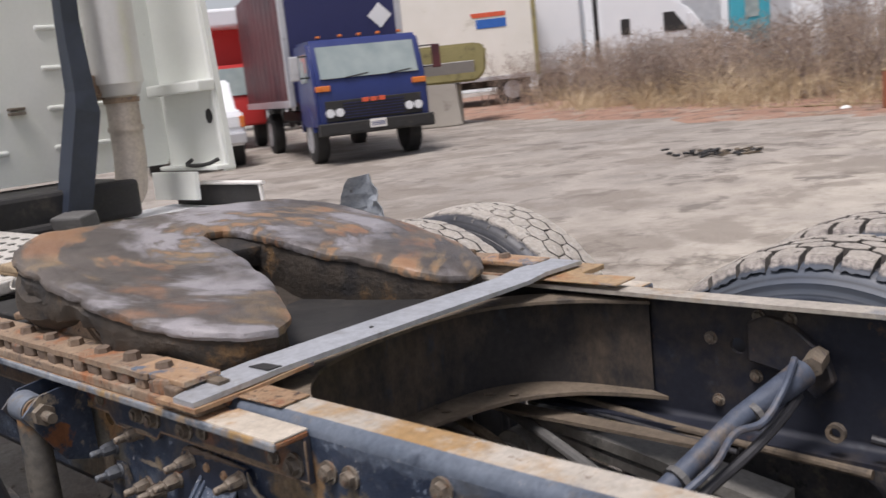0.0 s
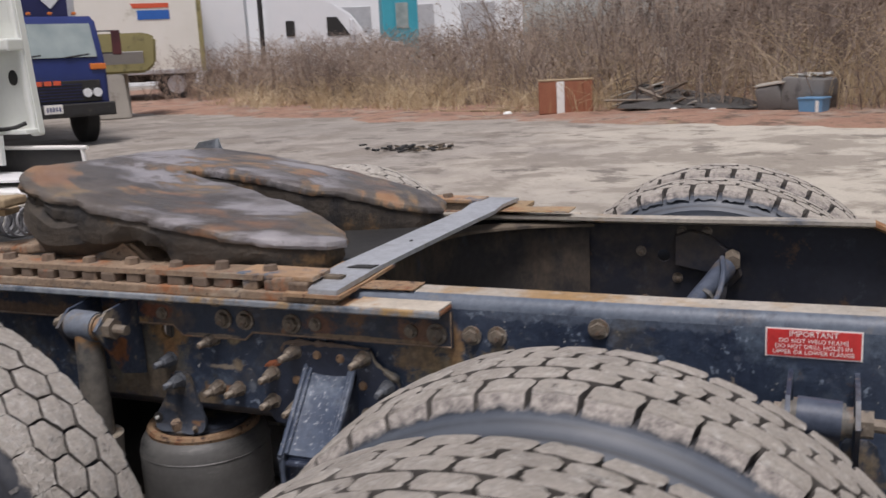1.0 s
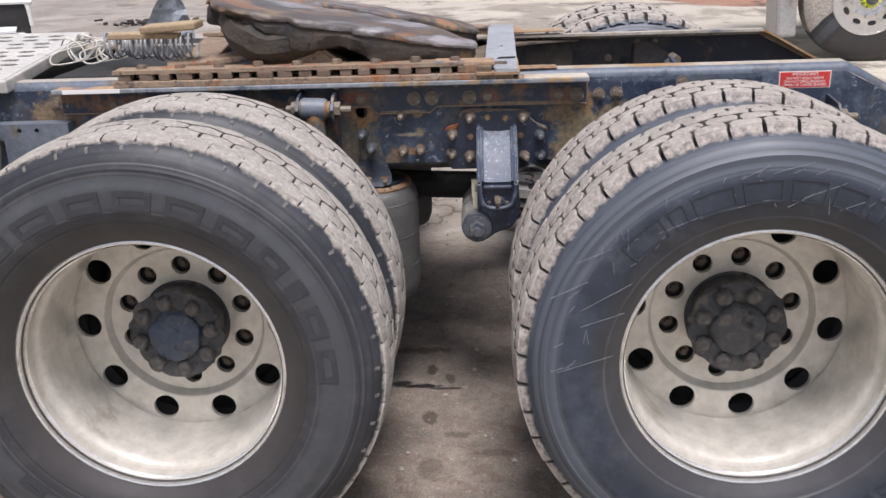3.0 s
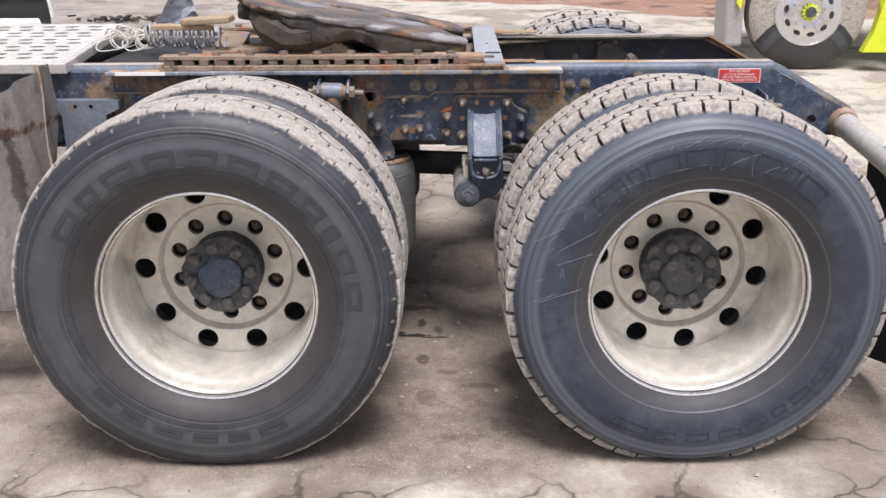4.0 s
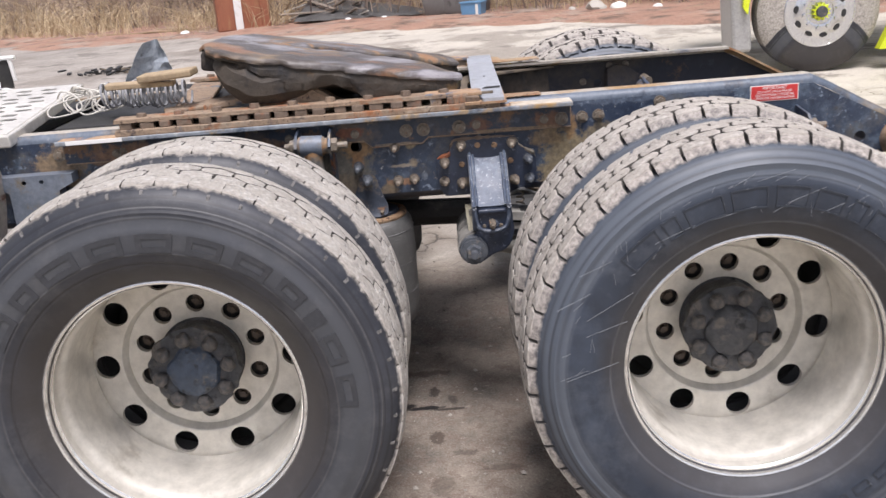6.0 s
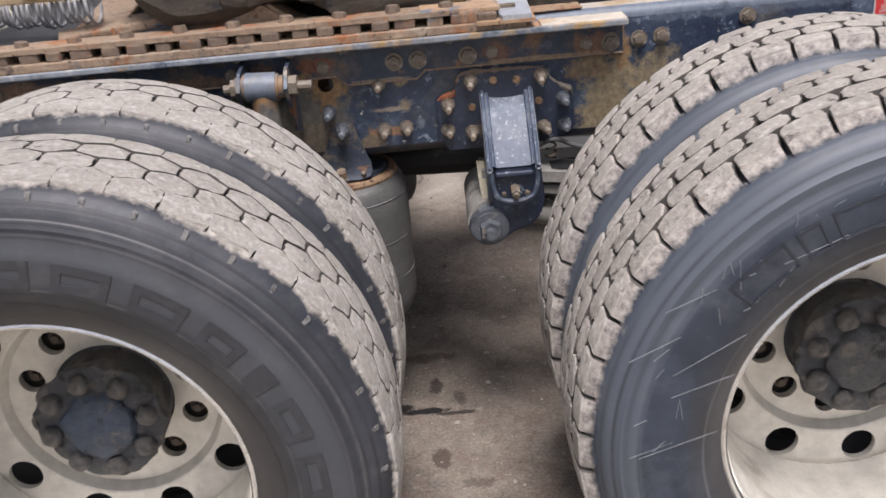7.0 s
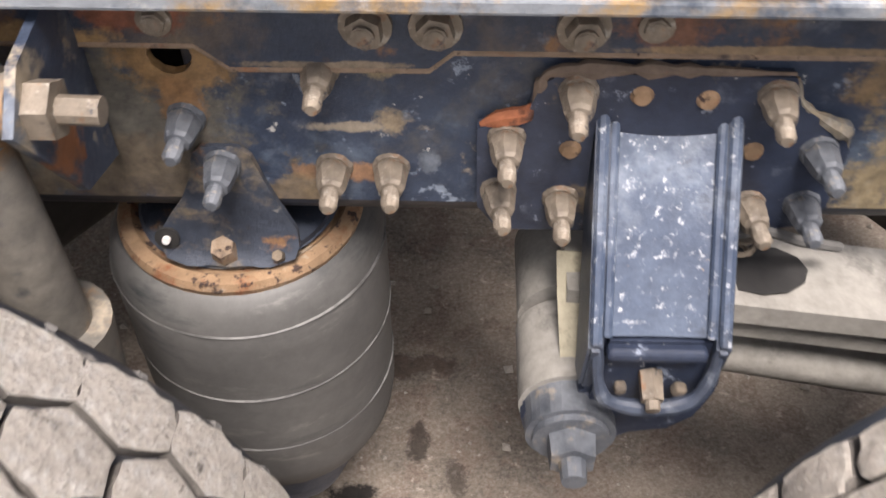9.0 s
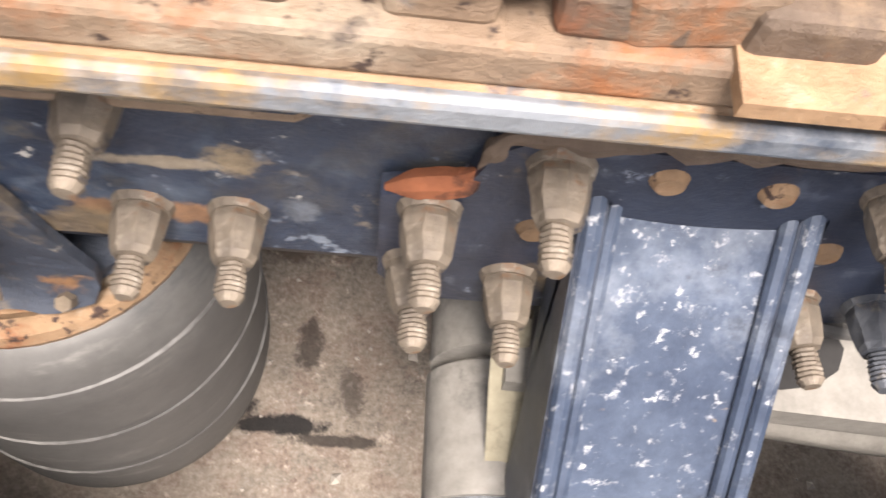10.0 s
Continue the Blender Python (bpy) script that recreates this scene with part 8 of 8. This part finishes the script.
# lime-coloured tractor on the other side
def lime_truck():
    t = vehicle("lime_semi_truck", "lime-yellow semi tractor with bright metal wheels", "truck", 3.36, 5.55, 176)
    bm = bmesh.new()
    lathe(bm, [(-0.14, 0.30), (-0.14, 0.45), (-0.12, 0.50), (-0.10, 0.525), (0.10, 0.525), (0.12, 0.50), (0.14, 0.45), (0.14, 0.30)], centre=(0, 0.14, 0.525), seg=64)
    w = part("wheel", bm, M_side_grey, t, "clean black steer tyre", smooth=True)
    bm = bmesh.new()
    lathe(bm, [(0.285, 0.305), (0.288, 0.295), (0.275, 0.285), (0.27, 0.262), (0.278, 0.25), (0.30, 0.16), (0.305, 0.13), (0.30, 0.115), (0.25, 0.11)], centre=(0, 0, 0.525), seg=60)
    part("rim", bm, M_chrome, w, "polished aluminium rim", smooth=True)
    for k in range(10):
        a = radians(36 * k + 10)
        bm = bmesh.new()
        prism(bm, circle(0, 0, 0.02, 14, sx=1.7), 0.006, Matrix.Translation((0.205 * math.sin(a), 0.2895, 0.525 + 0.205 * math.cos(a))) @ Matrix.Rotation(a, 4, "Y") @ XZ)
        part("hand_hole", bm, M_black, w)
        bm = bmesh.new()
        a += radians(18)
        cyl(bm, (0.143 * math.sin(a), 0.30, 0.525 + 0.143 * math.cos(a)), (0.143 * math.sin(a), 0.335, 0.525 + 0.143 * math.cos(a)), 0.019, 0.012, seg=12)
        part("lug_nut", bm, M_chrome, w, smooth=True)
    bm = bmesh.new()
    star = []
    for k in range(24):
        a, r = 2 * math.pi * k / 24, 0.080 if k % 2 else 0.052
        star.append((r * math.sin(a), 0.525 + r * math.cos(a)))
    prism(bm, star, 0.05, at_y(0.295))
    part("hub_ring", bm, M_lime, w, "lime hub ring")
    bm = bmesh.new()
    cyl(bm, (0, 0.29, 0.525), (0, 0.37, 0.525), 0.058, 0.046, seg=18)
    part("hub_cap", bm, M_hub, w, smooth=True)
    # fender panels: ahead of and behind the wheel, arch over it
    bm = bmesh.new()
    arch = [(0.62 * math.cos(radians(a)), 0.525 + 0.62 * math.sin(radians(a))) for a in range(-14, 181, 8)]
    prism(bm, [(-0.80, 0.36), (-0.60, 0.36)] + [(x, z) for x, z in arch[::-1] if x > -0.62][:0] + [(-0.60, 0.42)] + [(0.62 * math.cos(radians(a)), 0.525 + 0.62 * math.sin(radians(a))) for a in range(186, 0, -8)] + [(0.66, 0.60), (0.66, 1.75), (-0.80, 1.75)], 0.05, at_y(0.27))
    part("fender", bm, M_lime, t, "lime-yellow fender with wheel arch")
    bm = bmesh.new()
    prism(bm, [(-0.50, 0.17), (-0.84, 0.17), (-0.86, 0.9), (-0.82, 1.2), (-0.66, 1.0), (-0.63, 0.6), (-0.58, 0.35)], 0.10, at_y(0.25))
    part("fender_tail", bm, M_lime, t)
    bm = bmesh.new()
    box(bm, (0.675, 0.05, 0.64), (0.17, 0.45, 0.86), rot=(0, 3, 0), bev=0.03)
    part("bumper_end", bm, M_grey_paint, t, "grey bumper end")
    bm = bmesh.new()
    prism(bm, [(-0.8, 1.2), (0.62, 1.2), (0.64, 1.6), (-0.4, 2.0), (-0.9, 2.9), (-3.4, 3.0), (-3.4, 1.0), (-0.8, 1.0)], 2.0, at_y(-1.85))
    bmesh.ops.bevel(bm, geom=bm.edges[:], offset=0.06, segments=2, affect="EDGES")
    part("cab", bm, M_lime, t, smooth=True)
    bm = bmesh.new()
    cyl(bm, (-0.95, 0.0, 0.72), (-2.6, 0.0, 0.72), 0.31, seg=32)
    part("fuel_tank", bm, M_chrome, t, "polished fuel tank", smooth=True)
    bm = bmesh.new()
    box(bm, (-1.1, 0.05, 0.45), (0.35, 0.5, 0.04), bev=0.01)
    part("step", bm, M_black, t)
    bm = bmesh.new()
    box(bm, (-1.6, -0.85, 0.85), (3.9, 0.8, 0.25), bev=0.02)
    part("chassis", bm, M_black, t)
    for x, y in ((-3.0, 0.1), (-3.0, -1.8)):
        road_wheel(t, x, y, 0.52, 1 if y > -1 else -1, M_chrome, 0.3)


lime_truck()

# ---- dumped rubbish along the weeds ----
M_dresser = worn("red_brown_veneer", (0.22, 0.075, 0.04), (0.32, 0.12, 0.065), [((0.4, 0.2, 0.1), 3, 0.55, 0.68, 60)], 0.5, broad=3, stretch=(3, 3, 0.6))
M_tarp = worn("grey_roofing_sheet", (0.12, 0.115, 0.11), (0.2, 0.19, 0.18), [((0.3, 0.25, 0.2), 1.5, 0.58, 0.7, 61)], 0.9, broad=1.5)
M_tote = worn("blue_plastic", (0.10, 0.24, 0.42), (0.16, 0.32, 0.5), [], 0.4)
M_greybox = worn("grimy_grey_upholstery", (0.13, 0.125, 0.12), (0.2, 0.19, 0.18), [((0.06, 0.05, 0.05), 3, 0.55, 0.7, 62)], 0.9, broad=2)


M_old_board = worn("grey_brown_old_board", (0.15, 0.12, 0.095), (0.33, 0.275, 0.22), [((0.08, 0.065, 0.055), 6, 0.56, 0.68, 160)], 0.9, stretch=(1, 6, 6))


def lay(name, label, category, x, y, yaw, build):
    t = thing(name, label, category, pose(x, y, ground_z(x, y) + 0.02, 0, 0, yaw))
    build(t)
    return t


def dresser(t):
    bm = bmesh.new()
    box(bm, (0, 0.2, 0.31), (0.98, 0.44, 0.60), bev=0.008)
    part("carcass", bm, M_dresser, t)
    bm = bmesh.new()
    box(bm, (-0.09, -0.026, 0.31), (0.14, 0.012, 0.58), bev=0.003)
    part("white_panel", bm, M_white, t, "pale stripe of bare panel")
    for x0, x1 in ((-0.48, -0.17), (0.0, 0.31), (0.33, 0.48)):
        bm = bmesh.new()
        box(bm, ((x0 + x1) / 2, -0.028, 0.31), (x1 - x0, 0.016, 0.56), bev=0.004)
        part("drawer_front", bm, M_dresser, t)
    bm = bmesh.new()
    box(bm, (0, 0.2, 0.622), (1.0, 0.46, 0.022), bev=0.004)
    part("top_board", bm, M_wood, t)


lay("dresser", "broken red-brown dresser with a white stripe", "dresser", -3.58, 15.0, 16, dresser)


def planks(t, count=14):
    rnd = random.Random(8)
    for k in range(count):
        bm = bmesh.new()
        ln = rnd.uniform(0.6, 1.7)
        box(bm, (rnd.uniform(-0.7, 0.7), rnd.uniform(0.0, 0.8), 0.05 + 0.026 * k), (ln, 0.08, 0.022), rot=(rnd.uniform(-15, 15), rnd.uniform(-22, 16), rnd.uniform(-40, 40)), bev=0.003)
        part("board", bm, M_old_board if k % 4 else M_concrete, t)


lay("board_pile", "pile of broken weathered boards in the weeds", "boards", -2.2, 15.3, -20, planks)


def sticks(t):
    rnd = random.Random(9)
    for k in range(5):
        bm = bmesh.new()
        box(bm, (0.35 * k - 0.9, rnd.uniform(-0.1, 0.15), 0.03 + 0.012 * k), (rnd.uniform(0.9, 1.8), 0.035, 0.02), rot=(rnd.uniform(-5, 5), rnd.uniform(-2, 2), rnd.uniform(-9, 9)), bev=0.003)
        part("stick", bm, M_wood, t)


lay("loose_sticks", "few long pale sticks lying beside the weeds", "sticks", -5.3, 15.75, -22, sticks)


def sheet(t):
    bm = bmesh.new()
    n = 14
    g = [[bm.verts.new((-1.3 + 2.6 * i / n, 0.1 + 0.9 * j / 6, 0.02 + 0.42 * (j / 6) * (1 - i / n) + 0.05 * noise.noise((i * 0.6, j * 0.6, 1)) + 0.05)) for j in range(7)] for i in range(n + 1)]
    for a, b in zip(g, g[1:]):
        for j in range(6):
            bm.faces.new((a[j], b[j], b[j + 1], a[j + 1]))
    bmesh.ops.solidify(bm, geom=bm.faces[:], thickness=0.03)
    part("sheet", bm, M_tarp, t, smooth=True)


lay("roofing_sheet", "sagging grey roofing sheet lying on rubbish", "sheet", -1.55, 14.75, -22, sheet)


def armchair(t):
    bm = bmesh.new()
    box(bm, (0.12, 0.3, 0.29), (0.72, 0.6, 0.54), rot=(0, 4, 0), bev=0.08)
    part("seat", bm, M_greybox, t, smooth=True)
    bm = bmesh.new()
    box(bm, (-0.42, 0.1, 0.25), (0.40, 0.30, 0.40), rot=(8, -10, 12), bev=0.05)
    part("arm", bm, M_greybox, t, smooth=True)
    bm = bmesh.new()
    box(bm, (-0.40, 0.1, 0.47), (0.48, 0.34, 0.03), rot=(4, -8, 10), bev=0.01)
    part("pale_panel", bm, M_concrete, t)
    bm = bmesh.new()
    n = 10
    g = [[bm.verts.new((-0.15 + 0.55 * i / n, 0.15 + 0.4 * j / 6, 0.60 + 0.06 * noise.noise((i * 0.9, j * 0.9, 4)))) for j in range(7)] for i in range(n + 1)]
    for a, b in zip(g, g[1:]):
        for j in range(6):
            bm.faces.new((a[j], b[j], b[j + 1], a[j + 1]))
    bmesh.ops.solidify(bm, geom=bm.faces[:], thickness=0.02)
    part("cloth", bm, M_white, t, "crumpled white cloth", smooth=True)


lay("armchair", "wrecked grey armchair under a crumpled white cloth", "armchair", 0.36, 14.05, -22, armchair)


def tote(t):
    bm = bmesh.new()
    prism(bm, [(-0.17, 0), (0.17, 0), (0.19, 0.24), (-0.19, 0.24)], 0.28, at_y(0))
    part("tub", bm, M_tote, t)
    bm = bmesh.new()
    box(bm, (0, 0.14, 0.252), (0.42, 0.31, 0.03), bev=0.008)
    part("lid", bm, M_tote, t)
    bm = bmesh.new()
    box(bm, (0.11, -0.010, 0.12), (0.05, 0.012, 0.20), bev=0.003)
    part("pale_stripe", bm, M_print, t)


lay("plastic_tote", "blue plastic tote with its lid on", "tote", 0.62, 13.62, -22, tote)

rnd = random.Random(21)
for k, (x, y, s, m) in enumerate(((2.7, 13.05, 0.17, M_concrete), (3.05, 12.9, 0.14, M_offwhite), (2.3, 13.2, 0.08, M_concrete), (3.6, 12.55, 0.08, M_white), (-4.75, 15.2, 0.09, M_white), (-0.95, 14.6, 0.09, M_white), (-1.6, 14.9, 0.1, M_white), (6.2, 11.5, 0.1, M_white), (5.2, 11.9, 0.12, M_concrete))):
    bm = bmesh.new()
    bmesh.ops.create_icosphere(bm, subdivisions=2, radius=s)
    for v in bm.verts:
        v.co *= 1 + 0.45 * noise.noise(v.co * 6 + Vector((k, 0, 0)))
        v.co.z *= 0.7
    ob = solid("stone" if m is M_concrete else "rubbish_bag", bm, m, "pale grey stone at the foot of the weeds" if m is M_concrete else "crumpled white scrap at the foot of the weeds", "stone" if m is M_concrete else "rubbish", smooth=True)
    ob.location = (x, y, ground_z(x, y) + s * 0.45)

# heap of dark scrap in the middle of the yard
heap = thing("debris_heap", "low heap of dark splintered debris on the yard", "debris", pose(-4.3, 9.6, ground_z(-4.3, 9.6)))
for k in range(46):
    bm = bmesh.new()
    box(bm, (rnd.gauss(0, 0.33), rnd.gauss(0, 0.16), 0.012 + 0.05 * rnd.random()), (rnd.uniform(0.04, 0.14), rnd.uniform(0.02, 0.07), 0.02), rot=(rnd.uniform(-20, 20), rnd.uniform(-16, 16), rnd.uniform(0, 180)))
    part("splinter", bm, M_black if k % 3 else M_mud, heap)


# ---- weeds and brush ----
def strips(name, segs, material, label, category):
    """Tapered three-sided sticks from rows of (x0, y0, z0, x1, y1, z1, r0, r1), all in one mesh."""
    a = np.array(segs)
    p, q, r0, r1 = a[:, 0:3], a[:, 3:6], a[:, 6:7], a[:, 7:8]
    d = q - p
    d /= np.linalg.norm(d, axis=1, keepdims=True) + 1e-9
    ref = np.where(np.abs(d[:, 2:3]) > 0.9, np.array([[1.0, 0, 0]]), np.array([[0, 0, 1.0]]))
    u = np.cross(d, ref)
    u /= np.linalg.norm(u, axis=1, keepdims=True) + 1e-9
    v = np.cross(d, u)
    rows = []
    for k in range(3):
        c, s = math.cos(2.094 * k), math.sin(2.094 * k)
        rows.append(p + r0 * (c * u + s * v))
    for k in range(3):
        c, s = math.cos(2.094 * k), math.sin(2.094 * k)
        rows.append(q + r1 * (c * u + s * v))
    n = len(a)
    verts = np.stack(rows, axis=1).reshape(-1, 3)
    base = (np.arange(n) * 6)[:, None]
    quads = np.concatenate([base + np.array([[0, 1, 4, 3]]), base + np.array([[1, 2, 5, 4]]), base + np.array([[2, 0, 3, 5]])])
    me = bpy.data.meshes.new(name)
    me.from_pydata(verts.tolist(), [], quads.tolist())
    me.materials.append(material)
    return tagged(new(name, me), label, category, kind="stuff")


def build_weeds():
    rnd = random.Random(11)
    grass, twigs, leaves = [], [], []
    length = (WB - WA).length

    def tall(s):
        return 0.12 + 0.88 * step(9.5, 13.5, s)

    # dry grass along the edge
    for k in range(6200):
        s = rnd.uniform(-3, length + 4)
        dens = 0.5 + 0.5 * noise.noise((s * 0.5, 3.0, 0))
        d = rnd.uniform(-0.5, 2.6) + 1.0 * noise.noise((s * 0.8, 9.0, 0))
        if rnd.random() > 0.15 + 1.1 * max(0.0, noise.noise((s * 0.45, 3.0, 0)) + 0.35) or 16.0 < s < 24.5 and d < 1.5:
            continue
        x, y = edge_point(s, d)
        if s < 2.2:
            continue
        z = ground_z(x, y) - 0.02
        for j in range(4):
            h = rnd.uniform(0.15, 0.75) * (0.35 + 1.2 * max(0.0, noise.noise((s * 1.7, d * 1.7, 31.0)) + 0.45))
            lx, ly = rnd.gauss(0, 0.55), rnd.gauss(0, 0.55)
            bx, by = x + rnd.gauss(0, 0.08), y + rnd.gauss(0, 0.08)
            mx, my, mz = bx + lx * h * 0.4, by + ly * h * 0.4, z + h * 0.62
            grass.append((bx, by, z, mx, my, mz, 0.006, 0.005))
            grass.append((mx, my, mz, bx + lx * h * 1.25, by + ly * h * 1.25, z + h * rnd.uniform(0.75, 1.0), 0.005, 0.0015))
    # tall arching straw in clumps among the brush
    for k in range(5200):
        s = rnd.uniform(-1.2, length + 5)
        d = rnd.uniform(0.2, 6.0)
        if noise.noise((s * 0.55, d * 0.5, 21.0)) < 0.02 + (0.22 if d < 1.6 else 0.0):
            continue
        x, y = edge_point(s, d)
        z = ground_z(x, y) - 0.02
        for j in range(2):
            h = rnd.uniform(0.4, 1.1) * (0.8 + 0.9 * tall(s))
            an, ln = rnd.uniform(0, 6.283), h * rnd.uniform(0.3, 1.2)
            lx, ly = math.cos(an) * ln, math.sin(an) * ln
            pts = [(x + lx * f ** 2, y + ly * f ** 2, z + h * (f * 1.25 - 0.35 * f ** 3)) for f in (0, 0.4, 0.75, 1.0)]
            for i, (p, q) in enumerate(zip(pts, pts[1:])):
                grass.append((*p, *q, 0.006 - 0.0016 * i, 0.0045 - 0.0015 * i))
    # brush: stems with side twigs
    for k in range(5200):
        s = rnd.uniform(-4, length + 6)
        deep = rnd.random()
        d = 0.5 + 9.5 * deep ** 1.2
        if d < 5 and noise.noise((s * 0.6, d * 0.5, 8.0)) < -0.22:
            continue
        x, y = edge_point(s, d)
        z = ground_z(x, y)
        top = tall(s)
        h = rnd.uniform(0.9, 1.7) * (1 - top) + top * rnd.uniform(1.5, 3.2 + 3.6 * deep)
        px, py, pz = x, y, z - 0.05
        lx, ly = rnd.gauss(0, 0.30), rnd.gauss(0, 0.30)
        r = rnd.uniform(0.006, 0.012) + 0.004 * top * rnd.random()
        for j in range(4):
            qx, qy, qz = px + lx * h / 4 + rnd.gauss(0, 0.05), py + ly * h / 4 + rnd.gauss(0, 0.05), pz + h / 4
            twigs.append((px, py, pz, qx, qy, qz, r * (1 - j * 0.22), r * (1 - (j + 1) * 0.22) + 0.001))
            for i in range(4 + j):
                f = rnd.random()
                ax, ay, az = px + (qx - px) * f, py + (qy - py) * f, pz + (qz - pz) * f
                ln = rnd.uniform(0.15, 0.55) * (0.5 + 0.25 * h)
                an, up = rnd.uniform(0, 6.283), rnd.uniform(-0.25, 1.1)
                ex, ey, ez = ax + ln * math.cos(an) * 0.7, ay + ln * math.sin(an) * 0.7, az + ln * up * 0.7
                twigs.append((ax, ay, az, ex, ey, ez, r * 0.45, 0.0015))
                if rnd.random() < 0.5:
                    an2 = an + rnd.uniform(-0.9, 0.9)
                    l2 = ln * 0.5
                    mx, my, mz = (ax + ex) / 2, (ay + ey) / 2, (az + ez) / 2
                    twigs.append((mx, my, mz, mx + l2 * math.cos(an2) * 0.6, my + l2 * math.sin(an2) * 0.6, mz + l2 * 0.6, r * 0.3, 0.001))
                if rnd.random() < 0.16:
                    leaves.append((ex, ey, ez, rnd.uniform(0.015, 0.04), an))
            px, py, pz = qx, qy, qz
    # thicker bare trunks standing in the tall part
    for k in range(46):
        s, d = rnd.uniform(13, length + 4), rnd.uniform(2.5, 9)
        x, y = edge_point(s, d)
        px, py, pz = x, y, ground_z(x, y) - 0.1
        r, lx, ly = rnd.uniform(0.025, 0.06), rnd.gauss(0, 0.1), rnd.gauss(0, 0.1)
        for j in range(6):
            qx, qy, qz = px + lx + rnd.gauss(0, 0.08), py + ly + rnd.gauss(0, 0.08), pz + rnd.uniform(0.8, 1.2)
            twigs.append((px, py, pz, qx, qy, qz, r * (1 - j * 0.14), r * (1 - (j + 1) * 0.14)))
            for i in range(6):
                an, ln = rnd.uniform(0, 6.283), rnd.uniform(0.5, 1.5)
                f = rnd.random()
                twigs.append((px + (qx - px) * f, py + (qy - py) * f, pz + (qz - pz) * f, px + ln * math.cos(an), py + ln * math.sin(an), pz + ln * rnd.uniform(0.4, 1.2), r * 0.3, 0.002))
            px, py, pz = qx, qy, qz
    strips("dry_grass", grass, M_grass, "matted pale dry grass along the yard edge", "grass")
    strips("brush", twigs, M_twig, "dense bare brown brush behind the grass", "brush")
    verts, faces = [], []
    for x, y, z, s, a in leaves:
        c, sn = math.cos(a) * s, math.sin(a) * s
        i = len(verts)
        verts += [(x - c, y - sn, z), (x + sn * 0.5, y - c * 0.5, z + s * 0.4), (x + c, y + sn, z + s * 0.2), (x - sn * 0.5, y + c * 0.5, z - s * 0.5)]
        faces.append((i, i + 1, i + 2, i + 3))
    me = bpy.data.meshes.new("withered_leaves")
    me.from_pydata(verts, [], faces)
    me.materials.append(M_leaf)
    tagged(new("withered_leaves", me), "withered brown leaves clinging to the brush", "leaves", kind="stuff")


build_weeds()

# a low wooded rise closes the view behind the brush
def back_rise():
    bm = bmesh.new()
    rows = []
    for i in range(80):
        s = 9 + 60 * i / 79
        row = []
        for d, z in ((10.0, 0.0), (10.6, 1.8), (11.4, 3.8), (12.6, 5.8), (16.0, 7.2), (24.0, 6.0), (40.0, 0.0)):
            x, y = edge_point(s, d + 0.8 * noise.noise((s * 0.7, z, 2.0)))
            f = step(9, 14, s)
            row.append(bm.verts.new((x, y, ground_z(x, y) + z * f * (0.85 + 0.35 * noise.noise((s * 0.5, z * 0.6, 5.0))) - 0.1)))
        rows.append(row)
    for a, b in zip(rows, rows[1:]):
        for j in range(6):
            bm.faces.new((a[j], b[j], b[j + 1], a[j + 1]))
    solid("wooded_bank", bm, M_leaf, "brown overgrown bank behind the brush", "bank", kind="structure", smooth=True)


back_rise()


def gravel():
    """Loose grit and small stones strewn over the yard near the tractor."""
    rnd = random.Random(77)
    verts, faces = [], []
    for k in range(5200):
        x, y = rnd.uniform(-4, 4.5), rnd.uniform(-3.2, 4.5)
        s = 0.0025 + 0.008 * rnd.random() ** 3
        z = ground_z(x, y) + s * 0.3
        i, a = len(verts), rnd.uniform(0, 6.28)
        for dx, dy, dz in ((1, 0, 0), (0, 1, 0), (-1, 0, 0), (0, -1, 0), (0, 0, 0.7), (0, 0, -0.7)):
            j = rnd.uniform(0.7, 1.3) * s
            verts.append((x + j * (dx * math.cos(a) - dy * math.sin(a)), y + j * (dx * math.sin(a) + dy * math.cos(a)), z + j * dz))
        for p, q in ((0, 1), (1, 2), (2, 3), (3, 0)):
            faces += [(i + p, i + q, i + 4), (i + q, i + p, i + 5)]
    me = bpy.data.meshes.new("gravel")
    me.from_pydata(verts, [], faces)
    me.materials.append(M_gravel)
    tagged(new("gravel", me), "loose grey-brown grit strewn over the concrete", "gravel", kind="stuff")


gravel()
